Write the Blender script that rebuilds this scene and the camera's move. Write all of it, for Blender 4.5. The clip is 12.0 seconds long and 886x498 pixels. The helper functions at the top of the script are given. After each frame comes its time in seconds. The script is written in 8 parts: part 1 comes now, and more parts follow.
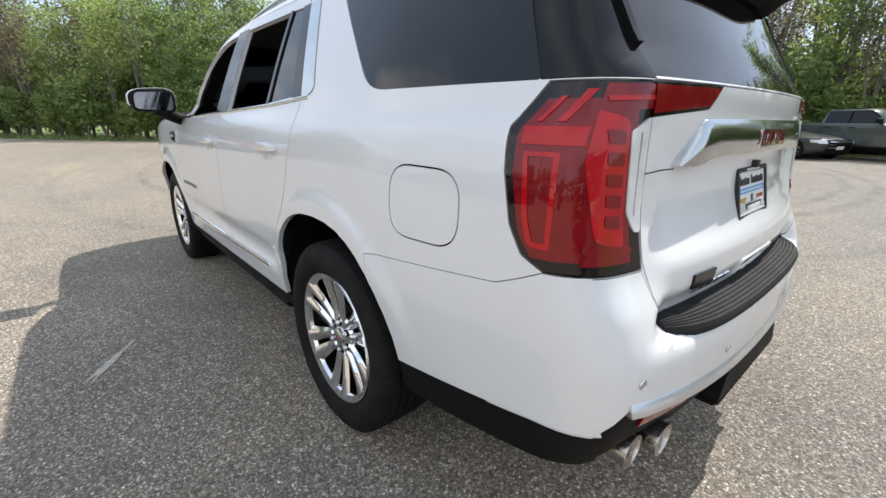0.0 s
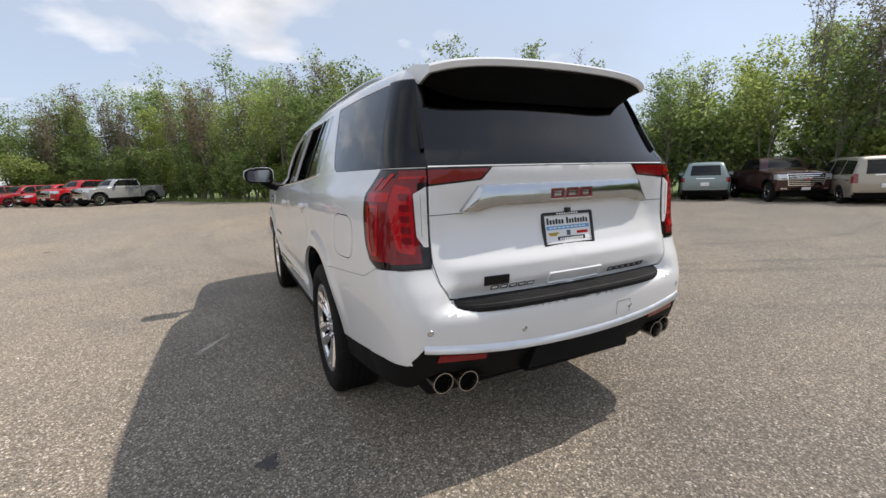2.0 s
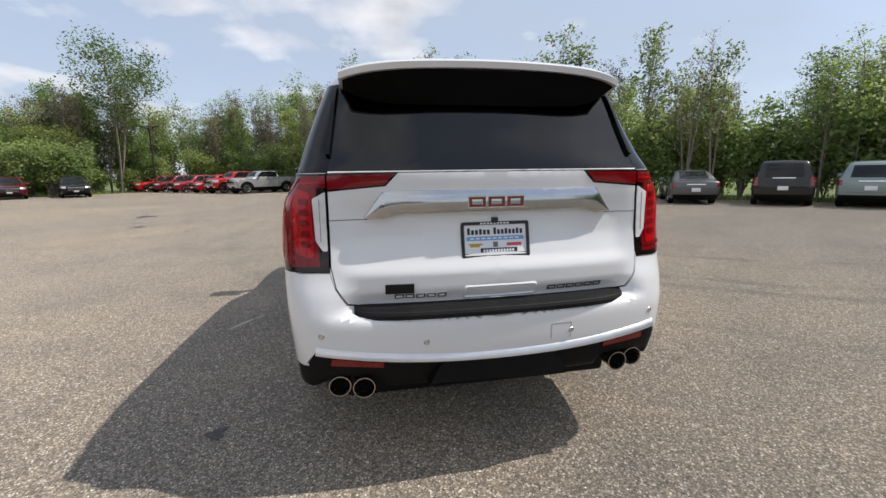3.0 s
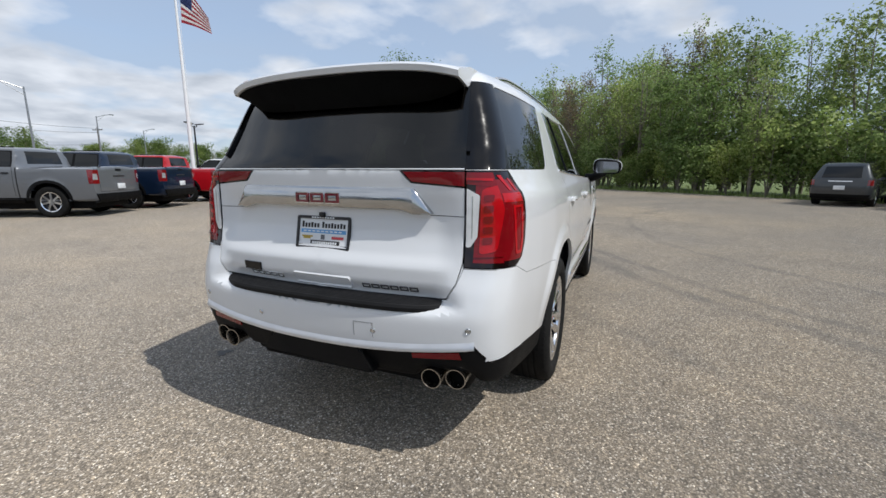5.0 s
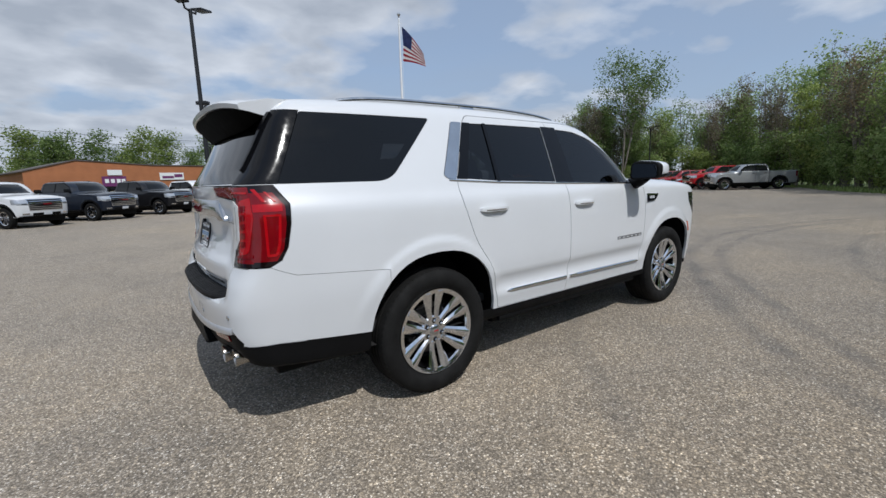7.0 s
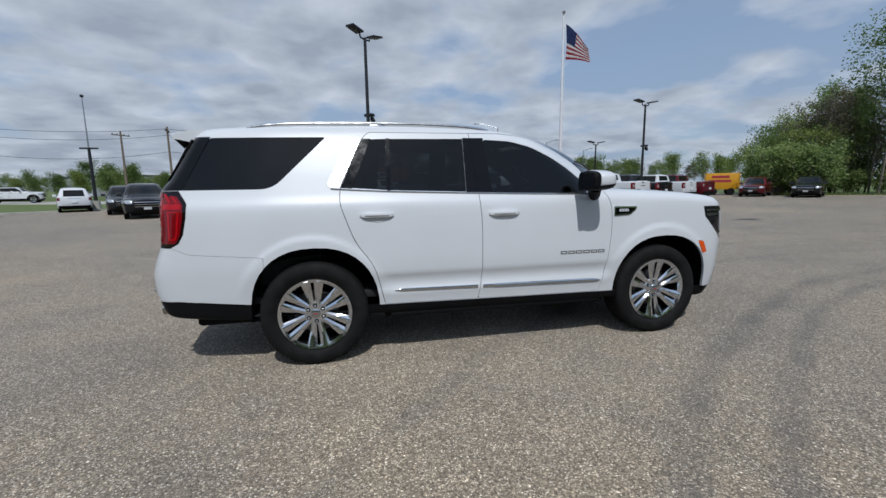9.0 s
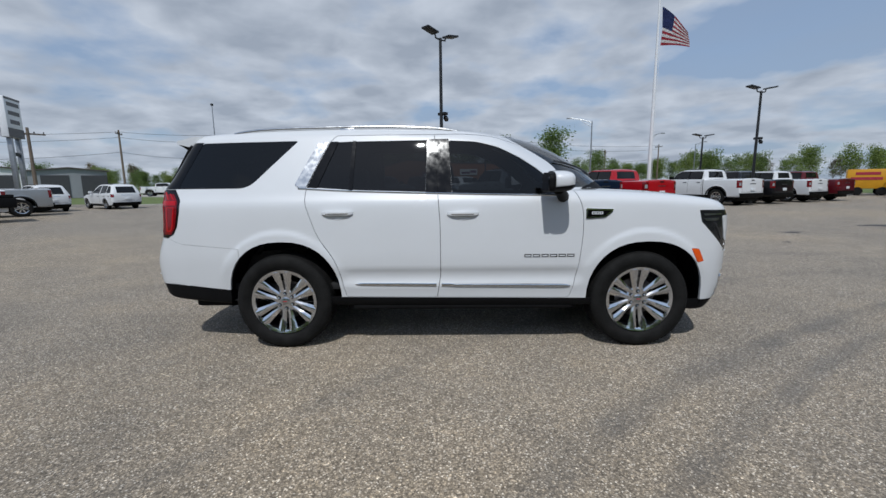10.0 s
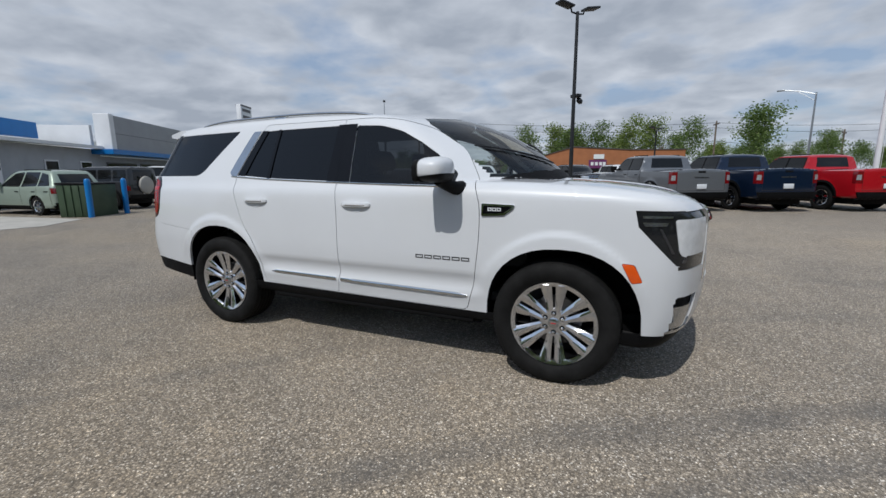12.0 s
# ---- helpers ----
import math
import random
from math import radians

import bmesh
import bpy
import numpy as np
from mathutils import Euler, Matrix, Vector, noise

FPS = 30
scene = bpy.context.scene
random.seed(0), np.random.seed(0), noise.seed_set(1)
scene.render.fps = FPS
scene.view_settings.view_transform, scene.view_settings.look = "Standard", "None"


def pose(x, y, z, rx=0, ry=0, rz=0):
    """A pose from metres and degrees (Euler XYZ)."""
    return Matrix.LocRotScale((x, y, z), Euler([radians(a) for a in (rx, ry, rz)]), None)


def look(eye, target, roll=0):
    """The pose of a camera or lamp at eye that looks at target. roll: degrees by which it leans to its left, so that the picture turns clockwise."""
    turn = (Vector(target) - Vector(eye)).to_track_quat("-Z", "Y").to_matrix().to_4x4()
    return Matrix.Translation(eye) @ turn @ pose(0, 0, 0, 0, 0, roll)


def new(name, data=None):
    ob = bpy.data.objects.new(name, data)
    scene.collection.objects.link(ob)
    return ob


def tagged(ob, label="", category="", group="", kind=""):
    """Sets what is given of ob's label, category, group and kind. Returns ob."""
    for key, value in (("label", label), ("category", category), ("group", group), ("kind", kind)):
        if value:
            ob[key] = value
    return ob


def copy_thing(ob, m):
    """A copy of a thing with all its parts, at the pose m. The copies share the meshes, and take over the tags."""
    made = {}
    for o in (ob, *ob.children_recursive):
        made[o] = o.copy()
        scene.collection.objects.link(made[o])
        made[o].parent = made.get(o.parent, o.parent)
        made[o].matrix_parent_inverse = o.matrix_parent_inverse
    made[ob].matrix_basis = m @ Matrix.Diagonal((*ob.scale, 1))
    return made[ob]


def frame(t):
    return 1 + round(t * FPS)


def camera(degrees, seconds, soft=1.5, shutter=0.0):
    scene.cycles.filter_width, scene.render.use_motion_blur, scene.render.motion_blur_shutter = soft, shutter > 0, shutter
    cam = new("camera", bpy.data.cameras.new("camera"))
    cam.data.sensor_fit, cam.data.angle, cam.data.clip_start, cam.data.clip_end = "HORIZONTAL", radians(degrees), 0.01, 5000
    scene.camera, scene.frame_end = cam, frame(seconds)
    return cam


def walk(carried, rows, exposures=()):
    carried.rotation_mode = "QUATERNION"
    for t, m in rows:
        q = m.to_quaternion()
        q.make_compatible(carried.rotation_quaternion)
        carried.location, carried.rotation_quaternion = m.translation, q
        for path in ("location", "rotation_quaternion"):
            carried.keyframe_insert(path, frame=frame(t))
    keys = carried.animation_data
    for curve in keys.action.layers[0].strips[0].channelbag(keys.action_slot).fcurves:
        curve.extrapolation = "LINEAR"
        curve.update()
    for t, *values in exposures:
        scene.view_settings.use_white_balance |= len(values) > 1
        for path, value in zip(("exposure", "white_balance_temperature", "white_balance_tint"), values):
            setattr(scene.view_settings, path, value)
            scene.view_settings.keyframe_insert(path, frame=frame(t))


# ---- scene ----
from mathutils.bvhtree import BVHTree

cam = camera(92.8, 12.0)
PATH = [
    (0, (-1.519, 1.691, 1.313), (-0.079, 0.434, 0.726), 0.5),
    (0.5, (-1.896, 1.805, 1.332), (-0.427, 0.528, 0.872), -0.3),
    (1, (-2.179, 1.894, 1.349), (-0.64, 0.68, 0.954), -0.9),
    (1.5, (-2.468, 1.768, 1.364), (-0.822, 0.691, 1.0), -1.5),
    (2, (-2.698, 1.453, 1.36), (-0.931, 0.58, 1.022), -1.7),
    (2.5, (-2.822, 1.055, 1.367), (-0.956, 0.42, 1.03), -1.3),
    (3, (-2.938, 0.588, 1.388), (-1.005, 0.213, 1.039), -0.8),
    (3.5, (-2.94, 0.066, 1.407), (-0.974, -0.01, 1.049), -0.4),
    (3.7, (-2.944, -0.137, 1.409), (-0.979, -0.1, 1.035), -0.3),
    (5.3, (-2.676, -1.622, 1.402), (-0.941, -0.692, 1.046), -0.5),
    (5.5, (-2.576, -1.819, 1.41), (-0.9, -0.784, 1.066), -1.0),
    (6, (-2.3, -2.313, 1.408), (-0.771, -1.068, 1.073), -1.4),
    (6.5, (-1.95, -2.724, 1.391), (-0.585, -1.3, 1.061), -1.6),
    (7, (-1.552, -3.13, 1.391), (-0.365, -1.552, 1.071), -1.8),
    (7.2, (-1.401, -3.197, 1.384), (-0.27, -1.58, 1.063), -1.3),
    (8.8, (0.113, -4.24, 1.402), (0.608, -2.325, 1.102), -1.0),
    (9, (0.33, -4.338, 1.413), (0.737, -2.403, 1.112), -0.9),
    (9.5, (0.867, -4.457, 1.42), (1.058, -2.488, 1.12), -0.7),
    (10, (1.45, -4.522, 1.428), (1.416, -2.547, 1.118), -0.7),
    (10.5, (2.012, -4.458, 1.421), (1.762, -2.5, 1.101), -0.7),
    (11, (2.579, -4.295, 1.418), (2.124, -2.376, 1.085), -0.6),
    (11.5, (3.067, -4.009, 1.414), (2.424, -2.146, 1.071), -0.5),
    (12, (3.499, -3.699, 1.405), (2.694, -1.903, 1.052), -0.5),
]
EXPOSURES = [(0, 1.12, 6480, 10), (0.5, 0.98, 6540, 11), (1.0, 0.82, 6580, 12), (1.5, 0.66, 6690, 13), (2.5, 0.55, 6720, 13), (3.5, 0.40, 6460, 12), (5.5, 0.24, 6180, 10), (7.0, -0.06, 5980, 10), (9.0, -0.28, 5800, 9), (12.0, -0.22, 6020, 10)]
walk(cam, [(t, look(e, g, r)) for t, e, g, r in PATH], EXPOSURES)

# world: clear sky with a broken cloud layer, and one sun
SUN_DIR = Vector((-0.082, -0.752, 1.0)).normalized()
world = bpy.data.worlds.new("sky")
scene.world = world
world.use_nodes = True
wt = world.node_tree


def wnode(kind, **values):
    n = wt.nodes.new("ShaderNode" + kind)
    for k, v in values.items():
        n.inputs[k].default_value = v
    return n


sky = wnode("TexSky")
sky.sky_type = "NISHITA"
sky.sun_disc = False
sky.sun_elevation = math.asin(SUN_DIR.z)
sky.sun_rotation = math.atan2(SUN_DIR.x, SUN_DIR.y)
sky.dust_density = 1.1
wco = wnode("TexCoord")
wsep = wnode("SeparateXYZ")
wt.links.new(wco.outputs["Generated"], wsep.inputs[0])


def wmath(op, a, b):
    n = wt.nodes.new("ShaderNodeMath")
    n.operation = op
    for i, v in enumerate((a, b)):
        if isinstance(v, (int, float)):
            n.inputs[i].default_value = v
        else:
            wt.links.new(v, n.inputs[i])
    return n.outputs[0]


# the view direction laid on a flat cloud deck
wz = wmath("ADD", wmath("MAXIMUM", wsep.outputs["Z"], 0.0), 0.20)
wcomb = wnode("CombineXYZ")
wt.links.new(wmath("DIVIDE", wsep.outputs["X"], wz), wcomb.inputs[0])
wt.links.new(wmath("DIVIDE", wsep.outputs["Y"], wz), wcomb.inputs[1])
big = wnode("TexNoise", Scale=0.8, Detail=3.0, Roughness=0.5, Distortion=0.2)
puff = wnode("TexNoise", Scale=2.0, Detail=8.0, Roughness=0.5, Distortion=0.1)
lump = wnode("TexNoise", Scale=3.4, Detail=4.0, Roughness=0.5, Distortion=0.2)
haze = wnode("TexNoise", Scale=0.9, Detail=4.0, Roughness=0.5, Distortion=0.6)
for n in (big, puff, lump, haze):
    wt.links.new(wcomb.outputs[0], n.inputs["Vector"])
# more cloud towards +y, as the weather stood
side_cloud = wmath("MULTIPLY", wmath("ADD", wsep.outputs["Y"], wmath("MULTIPLY", wsep.outputs["X"], -0.5)), 0.105)
dens = wmath("ADD", wmath("ADD", wmath("MULTIPLY", big.outputs[0], 0.45), wmath("MULTIPLY", puff.outputs[0], 0.55)), side_cloud)
cover = wnode("ValToRGB")
cover.color_ramp.elements[0].position = 0.495
cover.color_ramp.elements[1].position = 0.585
wt.links.new(dens, cover.inputs[0])
# bright edges, grey bellies, broken up by a second scale of lumps
depth = wmath("ADD", wmath("MULTIPLY", dens, 0.62), wmath("MULTIPLY", lump.outputs[0], 0.38))
tone = wnode("ValToRGB")
tone.color_ramp.elements[0].position, tone.color_ramp.elements[0].color = 0.46, (5.4, 5.5, 5.65, 1)
tone.color_ramp.elements[1].position, tone.color_ramp.elements[1].color = 0.64, (3.0, 3.2, 3.5, 1)
wt.links.new(depth, tone.inputs[0])
# a thin high veil over the whole sky
veil = wnode("ValToRGB")
veil.color_ramp.elements[0].position, veil.color_ramp.elements[0].color = 0.3, (0.62, 0.62, 0.62, 1)
veil.color_ramp.elements[1].position, veil.color_ramp.elements[1].color = 0.7, (0.95, 0.95, 0.95, 1)
wt.links.new(haze.outputs[0], veil.inputs[0])
wveil = wnode("MixRGB")
wveil.inputs[2].default_value = (2.62, 3.12, 3.85, 1)
wt.links.new(veil.outputs[0], wveil.inputs[0])
wt.links.new(sky.outputs[0], wveil.inputs[1])
wmix = wnode("MixRGB")
wt.links.new(wmath("MULTIPLY", cover.outputs[0], 0.92), wmix.inputs[0])
wt.links.new(wveil.outputs[0], wmix.inputs[1])
wt.links.new(tone.outputs[0], wmix.inputs[2])
wt.links.new(wmix.outputs[0], wt.nodes["Background"].inputs[0])
wt.nodes["Background"].inputs[1].default_value = 0.14

sun = new("sun", bpy.data.lights.new("sun", "SUN"))
sun.data.energy = 3.2
sun.data.angle = radians(0.6)
sun.data.color = (1.0, 0.945, 0.855)
sun.matrix_world = look(SUN_DIR * 60, (0, 0, 0))

# ---- materials ----
def material(name):
    m = bpy.data.materials.new(name)
    m.use_nodes = True
    return m, m.node_tree, m.node_tree.nodes["Principled BSDF"]


def node(tree, kind, **values):
    n = tree.nodes.new("ShaderNode" + kind)
    for k, v in values.items():
        n.inputs[k.replace("_", " ")].default_value = v
    return n


def ramp(tree, fac, *stops):
    r = tree.nodes.new("ShaderNodeValToRGB")
    els = r.color_ramp.elements
    while len(els) < len(stops):
        els.new(0.5)
    for e, (pos, col) in zip(els, stops):
        e.position = pos
        e.color = (*col, 1) if len(col) == 3 else col
    tree.links.new(fac, r.inputs[0])
    return r.outputs[0]


def mixcol(tree, kind, fac, a, b):
    n = tree.nodes.new("ShaderNodeMixRGB")
    n.blend_type = kind
    for i, v in enumerate((fac, a, b)):
        if isinstance(v, (int, float)):
            n.inputs[i].default_value = v
        elif isinstance(v, tuple):
            n.inputs[i].default_value = (*v, 1)
        else:
            tree.links.new(v, n.inputs[i])
    return n.outputs[0]


def noise_tex(tree, scale, detail=4.0, rough=0.55, distort=0.0, coord="Object", stretch=None):
    co = tree.nodes.new("ShaderNodeTexCoord").outputs[coord]
    if stretch:
        mp = tree.nodes.new("ShaderNodeMapping")
        mp.inputs["Scale"].default_value = stretch
        tree.links.new(co, mp.inputs[0])
        co = mp.outputs[0]
    n = node(tree, "TexNoise", Scale=scale, Detail=detail, Roughness=rough, Distortion=distort)
    tree.links.new(co, n.inputs["Vector"])
    return n.outputs[0]


def bump(tree, bsdf, height, strength, distance=0.01):
    b = node(tree, "Bump", Strength=strength, Distance=distance)
    tree.links.new(height, b.inputs["Height"])
    tree.links.new(b.outputs[0], bsdf.inputs["Normal"])


def simple(name, col, rough=0.5, metal=0.0, var=0.12, scale=6.0, grain=0.0, grain_scale=120.0, coat=0.0, spec=0.5):
    """Plain surface with mottling at a broad scale and optional fine relief."""
    m, t, b = material(name)
    lo = tuple(c * (1 - var) for c in col)
    hi = tuple(min(1, c * (1 + var)) for c in col)
    t.links.new(ramp(t, noise_tex(t, scale), (0.3, lo), (0.7, hi)), b.inputs["Base Color"])
    r = ramp(t, noise_tex(t, scale * 3), (0.3, (max(0, rough - 0.06),) * 3), (0.7, (min(1, rough + 0.06),) * 3))
    t.links.new(r, b.inputs["Roughness"])
    b.inputs["Metallic"].default_value = metal
    b.inputs["Coat Weight"].default_value = coat
    b.inputs["Coat Roughness"].default_value = 0.04
    b.inputs["Specular IOR Level"].default_value = spec
    if grain:
        bump(t, b, noise_tex(t, grain_scale, 3.0), grain)
    return m


def paint(name, col, metal=0.0, dust=0.5, spec=0.5):
    """Car lacquer: coloured base under a clear coat, a little road dust low down."""
    m, t, b = material(name)
    n = noise_tex(t, 2.2, 5.0)
    lo = tuple(c * 0.965 for c in col)
    t.links.new(ramp(t, n, (0.35, lo), (0.7, col)), b.inputs["Base Color"])
    b.inputs["Metallic"].default_value = metal
    b.inputs["Roughness"].default_value = 0.38
    b.inputs["Specular IOR Level"].default_value = spec
    b.inputs["Coat Weight"].default_value = 1.0
    cr = ramp(t, noise_tex(t, 7.0, 6.0), (0.35, (0.015,) * 3), (0.75, (0.015 + 0.05 * dust,) * 3))
    t.links.new(cr, b.inputs["Coat Roughness"])
    bump(t, b, noise_tex(t, 900.0, 2.0), 0.012, 0.001)
    return m


def tinted(name, tint, rough=0.0):
    """Window glass: a tinted clear body under a mirror-like surface."""
    m, t, b = material(name)
    t.nodes.remove(b)
    tr = node(t, "BsdfTransparent")
    tr.inputs[0].default_value = (*tint, 1)
    gl = node(t, "BsdfGlossy")
    gl.inputs["Color"].default_value = (1, 1, 1, 1)
    t.links.new(ramp(t, noise_tex(t, 3.0, 6.0), (0.3, (0.0,) * 3), (0.8, (0.03,) * 3)), gl.inputs["Roughness"])
    fr = node(t, "Fresnel", IOR=1.52)
    mx = node(t, "MixShader")
    t.links.new(fr.outputs[0], mx.inputs[0])
    t.links.new(tr.outputs[0], mx.inputs[1])
    t.links.new(gl.outputs[0], mx.inputs[2])
    t.links.new(mx.outputs[0], t.nodes["Material Output"].inputs[0])
    return m


def lens(name, col, trans=0.55):
    """Coloured lamp plastic."""
    m, t, b = material(name)
    t.links.new(ramp(t, noise_tex(t, 14.0, 2.0), (0.3, tuple(c * 0.8 for c in col)), (0.7, col)), b.inputs["Base Color"])
    b.inputs["Roughness"].default_value = 0.2
    b.inputs["Specular IOR Level"].default_value = 0.12
    b.inputs["Coat Weight"].default_value = 0.8
    b.inputs["Coat Roughness"].default_value = 0.01
    b.inputs["Transmission Weight"].default_value = trans
    return m


M_WHITE = paint("pearl_white_lacquer", (0.70, 0.715, 0.735), dust=0.35)
M_CLAD = simple("black_moulded_plastic", (0.005, 0.005, 0.0055), 0.6, var=0.25, scale=3.0, grain=0.12, grain_scale=350, spec=0.15)
M_GLOSSBLACK = simple("gloss_black_panel", (0.004, 0.004, 0.005), 0.10, var=0.2, scale=5, spec=0.32)
# near-black: black plastic, plus the shade of undersides and holes put into the colour
M_VOID = simple("matt_black_and_shade", (0.004, 0.004, 0.004), 0.95, var=0.2, spec=0.1)
M_HEADSMOKE = lens("smoked_headlamp_plastic", (0.018, 0.019, 0.021), 0.15)
M_GLASS = tinted("privacy_glass", (0.022, 0.025, 0.028))
M_GLASSLIGHT = tinted("door_glass", (0.055, 0.062, 0.067))
M_CLEAR = tinted("windscreen_glass", (0.62, 0.68, 0.66))
M_CHROME = simple("chrome", (0.82, 0.83, 0.84), 0.07, 1.0, var=0.04, scale=9)
M_SATIN = simple("satin_chrome", (0.62, 0.63, 0.64), 0.2, 1.0, var=0.06, scale=9)
M_BARCHROME = simple("brushed_bar_chrome", (0.50, 0.51, 0.52), 0.14, 1.0, var=0.05, scale=9)
M_LIP = simple("satin_silver_strip", (0.66, 0.66, 0.67), 0.36, 0.9, var=0.05, scale=9)
M_RIM = simple("polished_alloy", (0.90, 0.90, 0.91), 0.11, 1.0, var=0.08, scale=25)
M_RIMDARK = simple("grey_alloy_recess", (0.03, 0.03, 0.033), 0.35, 0.8, var=0.2, scale=20)
M_TYRE = simple("tyre_rubber", (0.011, 0.0108, 0.0106), 0.75, var=0.35, scale=9, grain=0.25, grain_scale=160, spec=0.16)
M_RED = lens("red_lamp_plastic", (0.46, 0.003, 0.008), 0.0)
M_REDMID = lens("red_lamp_cover", (0.20, 0.002, 0.006), 0.0)
# mirror metal darkened so that a dark reflection is put into its colour
M_MIRROR = simple("dark_reflection_mirror", (0.22, 0.23, 0.25), 0.02, 1.0, var=0.02)
M_BADGEWINE = simple("wine_red_enamel", (0.13, 0.006, 0.016), 0.2, coat=1.0)
M_EXHAUST = simple("warm_exhaust_steel", (0.50, 0.47, 0.43), 0.22, 1.0, var=0.12, scale=30)
M_SMOKE = lens("smoked_lamp_plastic", (0.007, 0.002, 0.003), 0.0)
M_LENSCLEAR = lens("clear_lamp_plastic", (0.78, 0.79, 0.80), 0.05)
M_AMBER = lens("orange_lamp_plastic", (0.85, 0.11, 0.01), 0.1)
M_CABIN = simple("charcoal_cabin_trim", (0.018, 0.018, 0.019), 0.8, var=0.2, scale=8, grain=0.2, grain_scale=200)
M_SEAT = simple("black_leather", (0.03, 0.03, 0.032), 0.5, var=0.25, scale=14, grain=0.3, grain_scale=90)
M_PLATE = simple("white_plate_card", (0.72, 0.74, 0.76), 0.4, var=0.05)
M_INK = simple("black_print", (0.012, 0.012, 0.014), 0.5)
M_BLUEINK = simple("blue_print", (0.12, 0.33, 0.62), 0.5)
M_GOLDINK = simple("gold_print", (0.42, 0.30, 0.05), 0.5)
M_BADGERED = simple("red_badge_enamel", (0.45, 0.01, 0.02), 0.2, coat=1.0)
M_BADGEDARK = simple("dark_badge_metal", (0.15, 0.15, 0.16), 0.3, 0.9)
M_PAD = simple("ribbed_step_rubber", (0.012, 0.012, 0.013), 0.7, var=0.25, scale=10, grain=0.15, grain_scale=300, spec=0.2)
M_DISC = simple("brake_iron", (0.16, 0.15, 0.145), 0.4, 0.9, var=0.25, scale=18)

# ---- mesh tools ----
def finish(bm, name, mat, smooth=True, sharp=35):
    bmesh.ops.recalc_face_normals(bm, faces=bm.faces)
    me = bpy.data.meshes.new(name)
    bm.to_mesh(me)
    bm.free()
    if smooth:
        me.polygons.foreach_set("use_smooth", [True] * len(me.polygons))
        me.set_sharp_from_angle(angle=radians(sharp))
    for m in mat if isinstance(mat, (list, tuple)) else [mat]:
        me.materials.append(m)
    return me


def part(name, bm, mat, parent, label="", smooth=True, sharp=35, at=None):
    ob = new(name, finish(bm, name, mat, smooth, sharp))
    ob.parent = parent
    if at is not None:
        ob.matrix_basis = at
    if label:
        ob["label"] = label
    return ob


def empty(name, at=None):
    ob = new(name)
    ob.empty_display_size = 0.2
    if at is not None:
        ob.matrix_basis = at
    return ob


def bm_box(lo, hi, bevel=0.0, seg=2, bm=None):
    out = bm or bmesh.new()
    vs = [out.verts.new((x, y, z)) for x in (lo[0], hi[0]) for y in (lo[1], hi[1]) for z in (lo[2], hi[2])]
    fs = [out.faces.new([vs[i] for i in q]) for q in ((0, 1, 3, 2), (4, 6, 7, 5), (0, 4, 5, 1), (2, 3, 7, 6), (0, 2, 6, 4), (1, 5, 7, 3))]
    if bevel:
        es = list({e for f in fs for e in f.edges})
        bmesh.ops.bevel(out, geom=es, offset=bevel, segments=seg, profile=0.5, affect="EDGES")
    return out


def bm_lathe(profile, n=48, axis="z", bm=None, at=(0, 0, 0), closed=False):
    """Turn (radius, height) points round an axis."""
    out = bm or bmesh.new()
    rings = []
    for k in range(n):
        a = 2 * math.pi * k / n
        c, s = math.cos(a), math.sin(a)
        ring = []
        for r, h in profile:
            p = (r * c, r * s, h) if axis == "z" else (r * c, h, r * s) if axis == "y" else (h, r * c, r * s)
            ring.append(out.verts.new((p[0] + at[0], p[1] + at[1], p[2] + at[2])))
        rings.append(ring)
    m = len(profile)
    for k in range(n):
        a, b = rings[k], rings[(k + 1) % n]
        for i in range(m if closed else m - 1):
            j = (i + 1) % m
            out.faces.new((a[i], a[j], b[j], b[i]))
    bmesh.ops.remove_doubles(out, verts=[v for r in rings for v in r], dist=1e-6)
    return out


def bm_tube(points, radii, n=8, bm=None, caps=True):
    """A tapered tube along points."""
    out = bm or bmesh.new()
    pts = [Vector(p) for p in points]
    if isinstance(radii, (int, float)):
        radii = [radii] * len(pts)
    rings = []
    ref = None
    for i, p in enumerate(pts):
        d = (pts[min(i + 1, len(pts) - 1)] - pts[max(i - 1, 0)]).normalized()
        u = d.orthogonal().normalized() if ref is None else (ref - d * ref.dot(d)).normalized()
        ref = u
        v = d.cross(u)
        rings.append([out.verts.new(p + (u * math.cos(2 * math.pi * k / n) + v * math.sin(2 * math.pi * k / n)) * radii[i]) for k in range(n)])
    for a, b in zip(rings, rings[1:]):
        for k in range(n):
            out.faces.new((a[k], a[(k + 1) % n], b[(k + 1) % n], b[k]))
    if caps:
        out.faces.new(rings[0][::-1])
        out.faces.new(rings[-1])
    return out


def bm_prism(poly, axis, lo, hi, bevel=0.0, bm=None, seg=2):
    """A polygon in the plane across an axis, drawn out from lo to hi."""
    out = bm or bmesh.new()

    def put(p, h):
        return (h, p[0], p[1]) if axis == "x" else (p[0], h, p[1]) if axis == "y" else (p[0], p[1], h)

    a = [out.verts.new(put(p, lo)) for p in poly]
    b = [out.verts.new(put(p, hi)) for p in poly]
    n = len(poly)
    fs = [out.faces.new(a[::-1]), out.faces.new(b)]
    fs += [out.faces.new((a[i], a[(i + 1) % n], b[(i + 1) % n], b[i])) for i in range(n)]
    if bevel:
        es = list({e for f in fs for e in f.edges})
        bmesh.ops.bevel(out, geom=es, offset=bevel, segments=seg, profile=0.5, affect="EDGES")
    return out


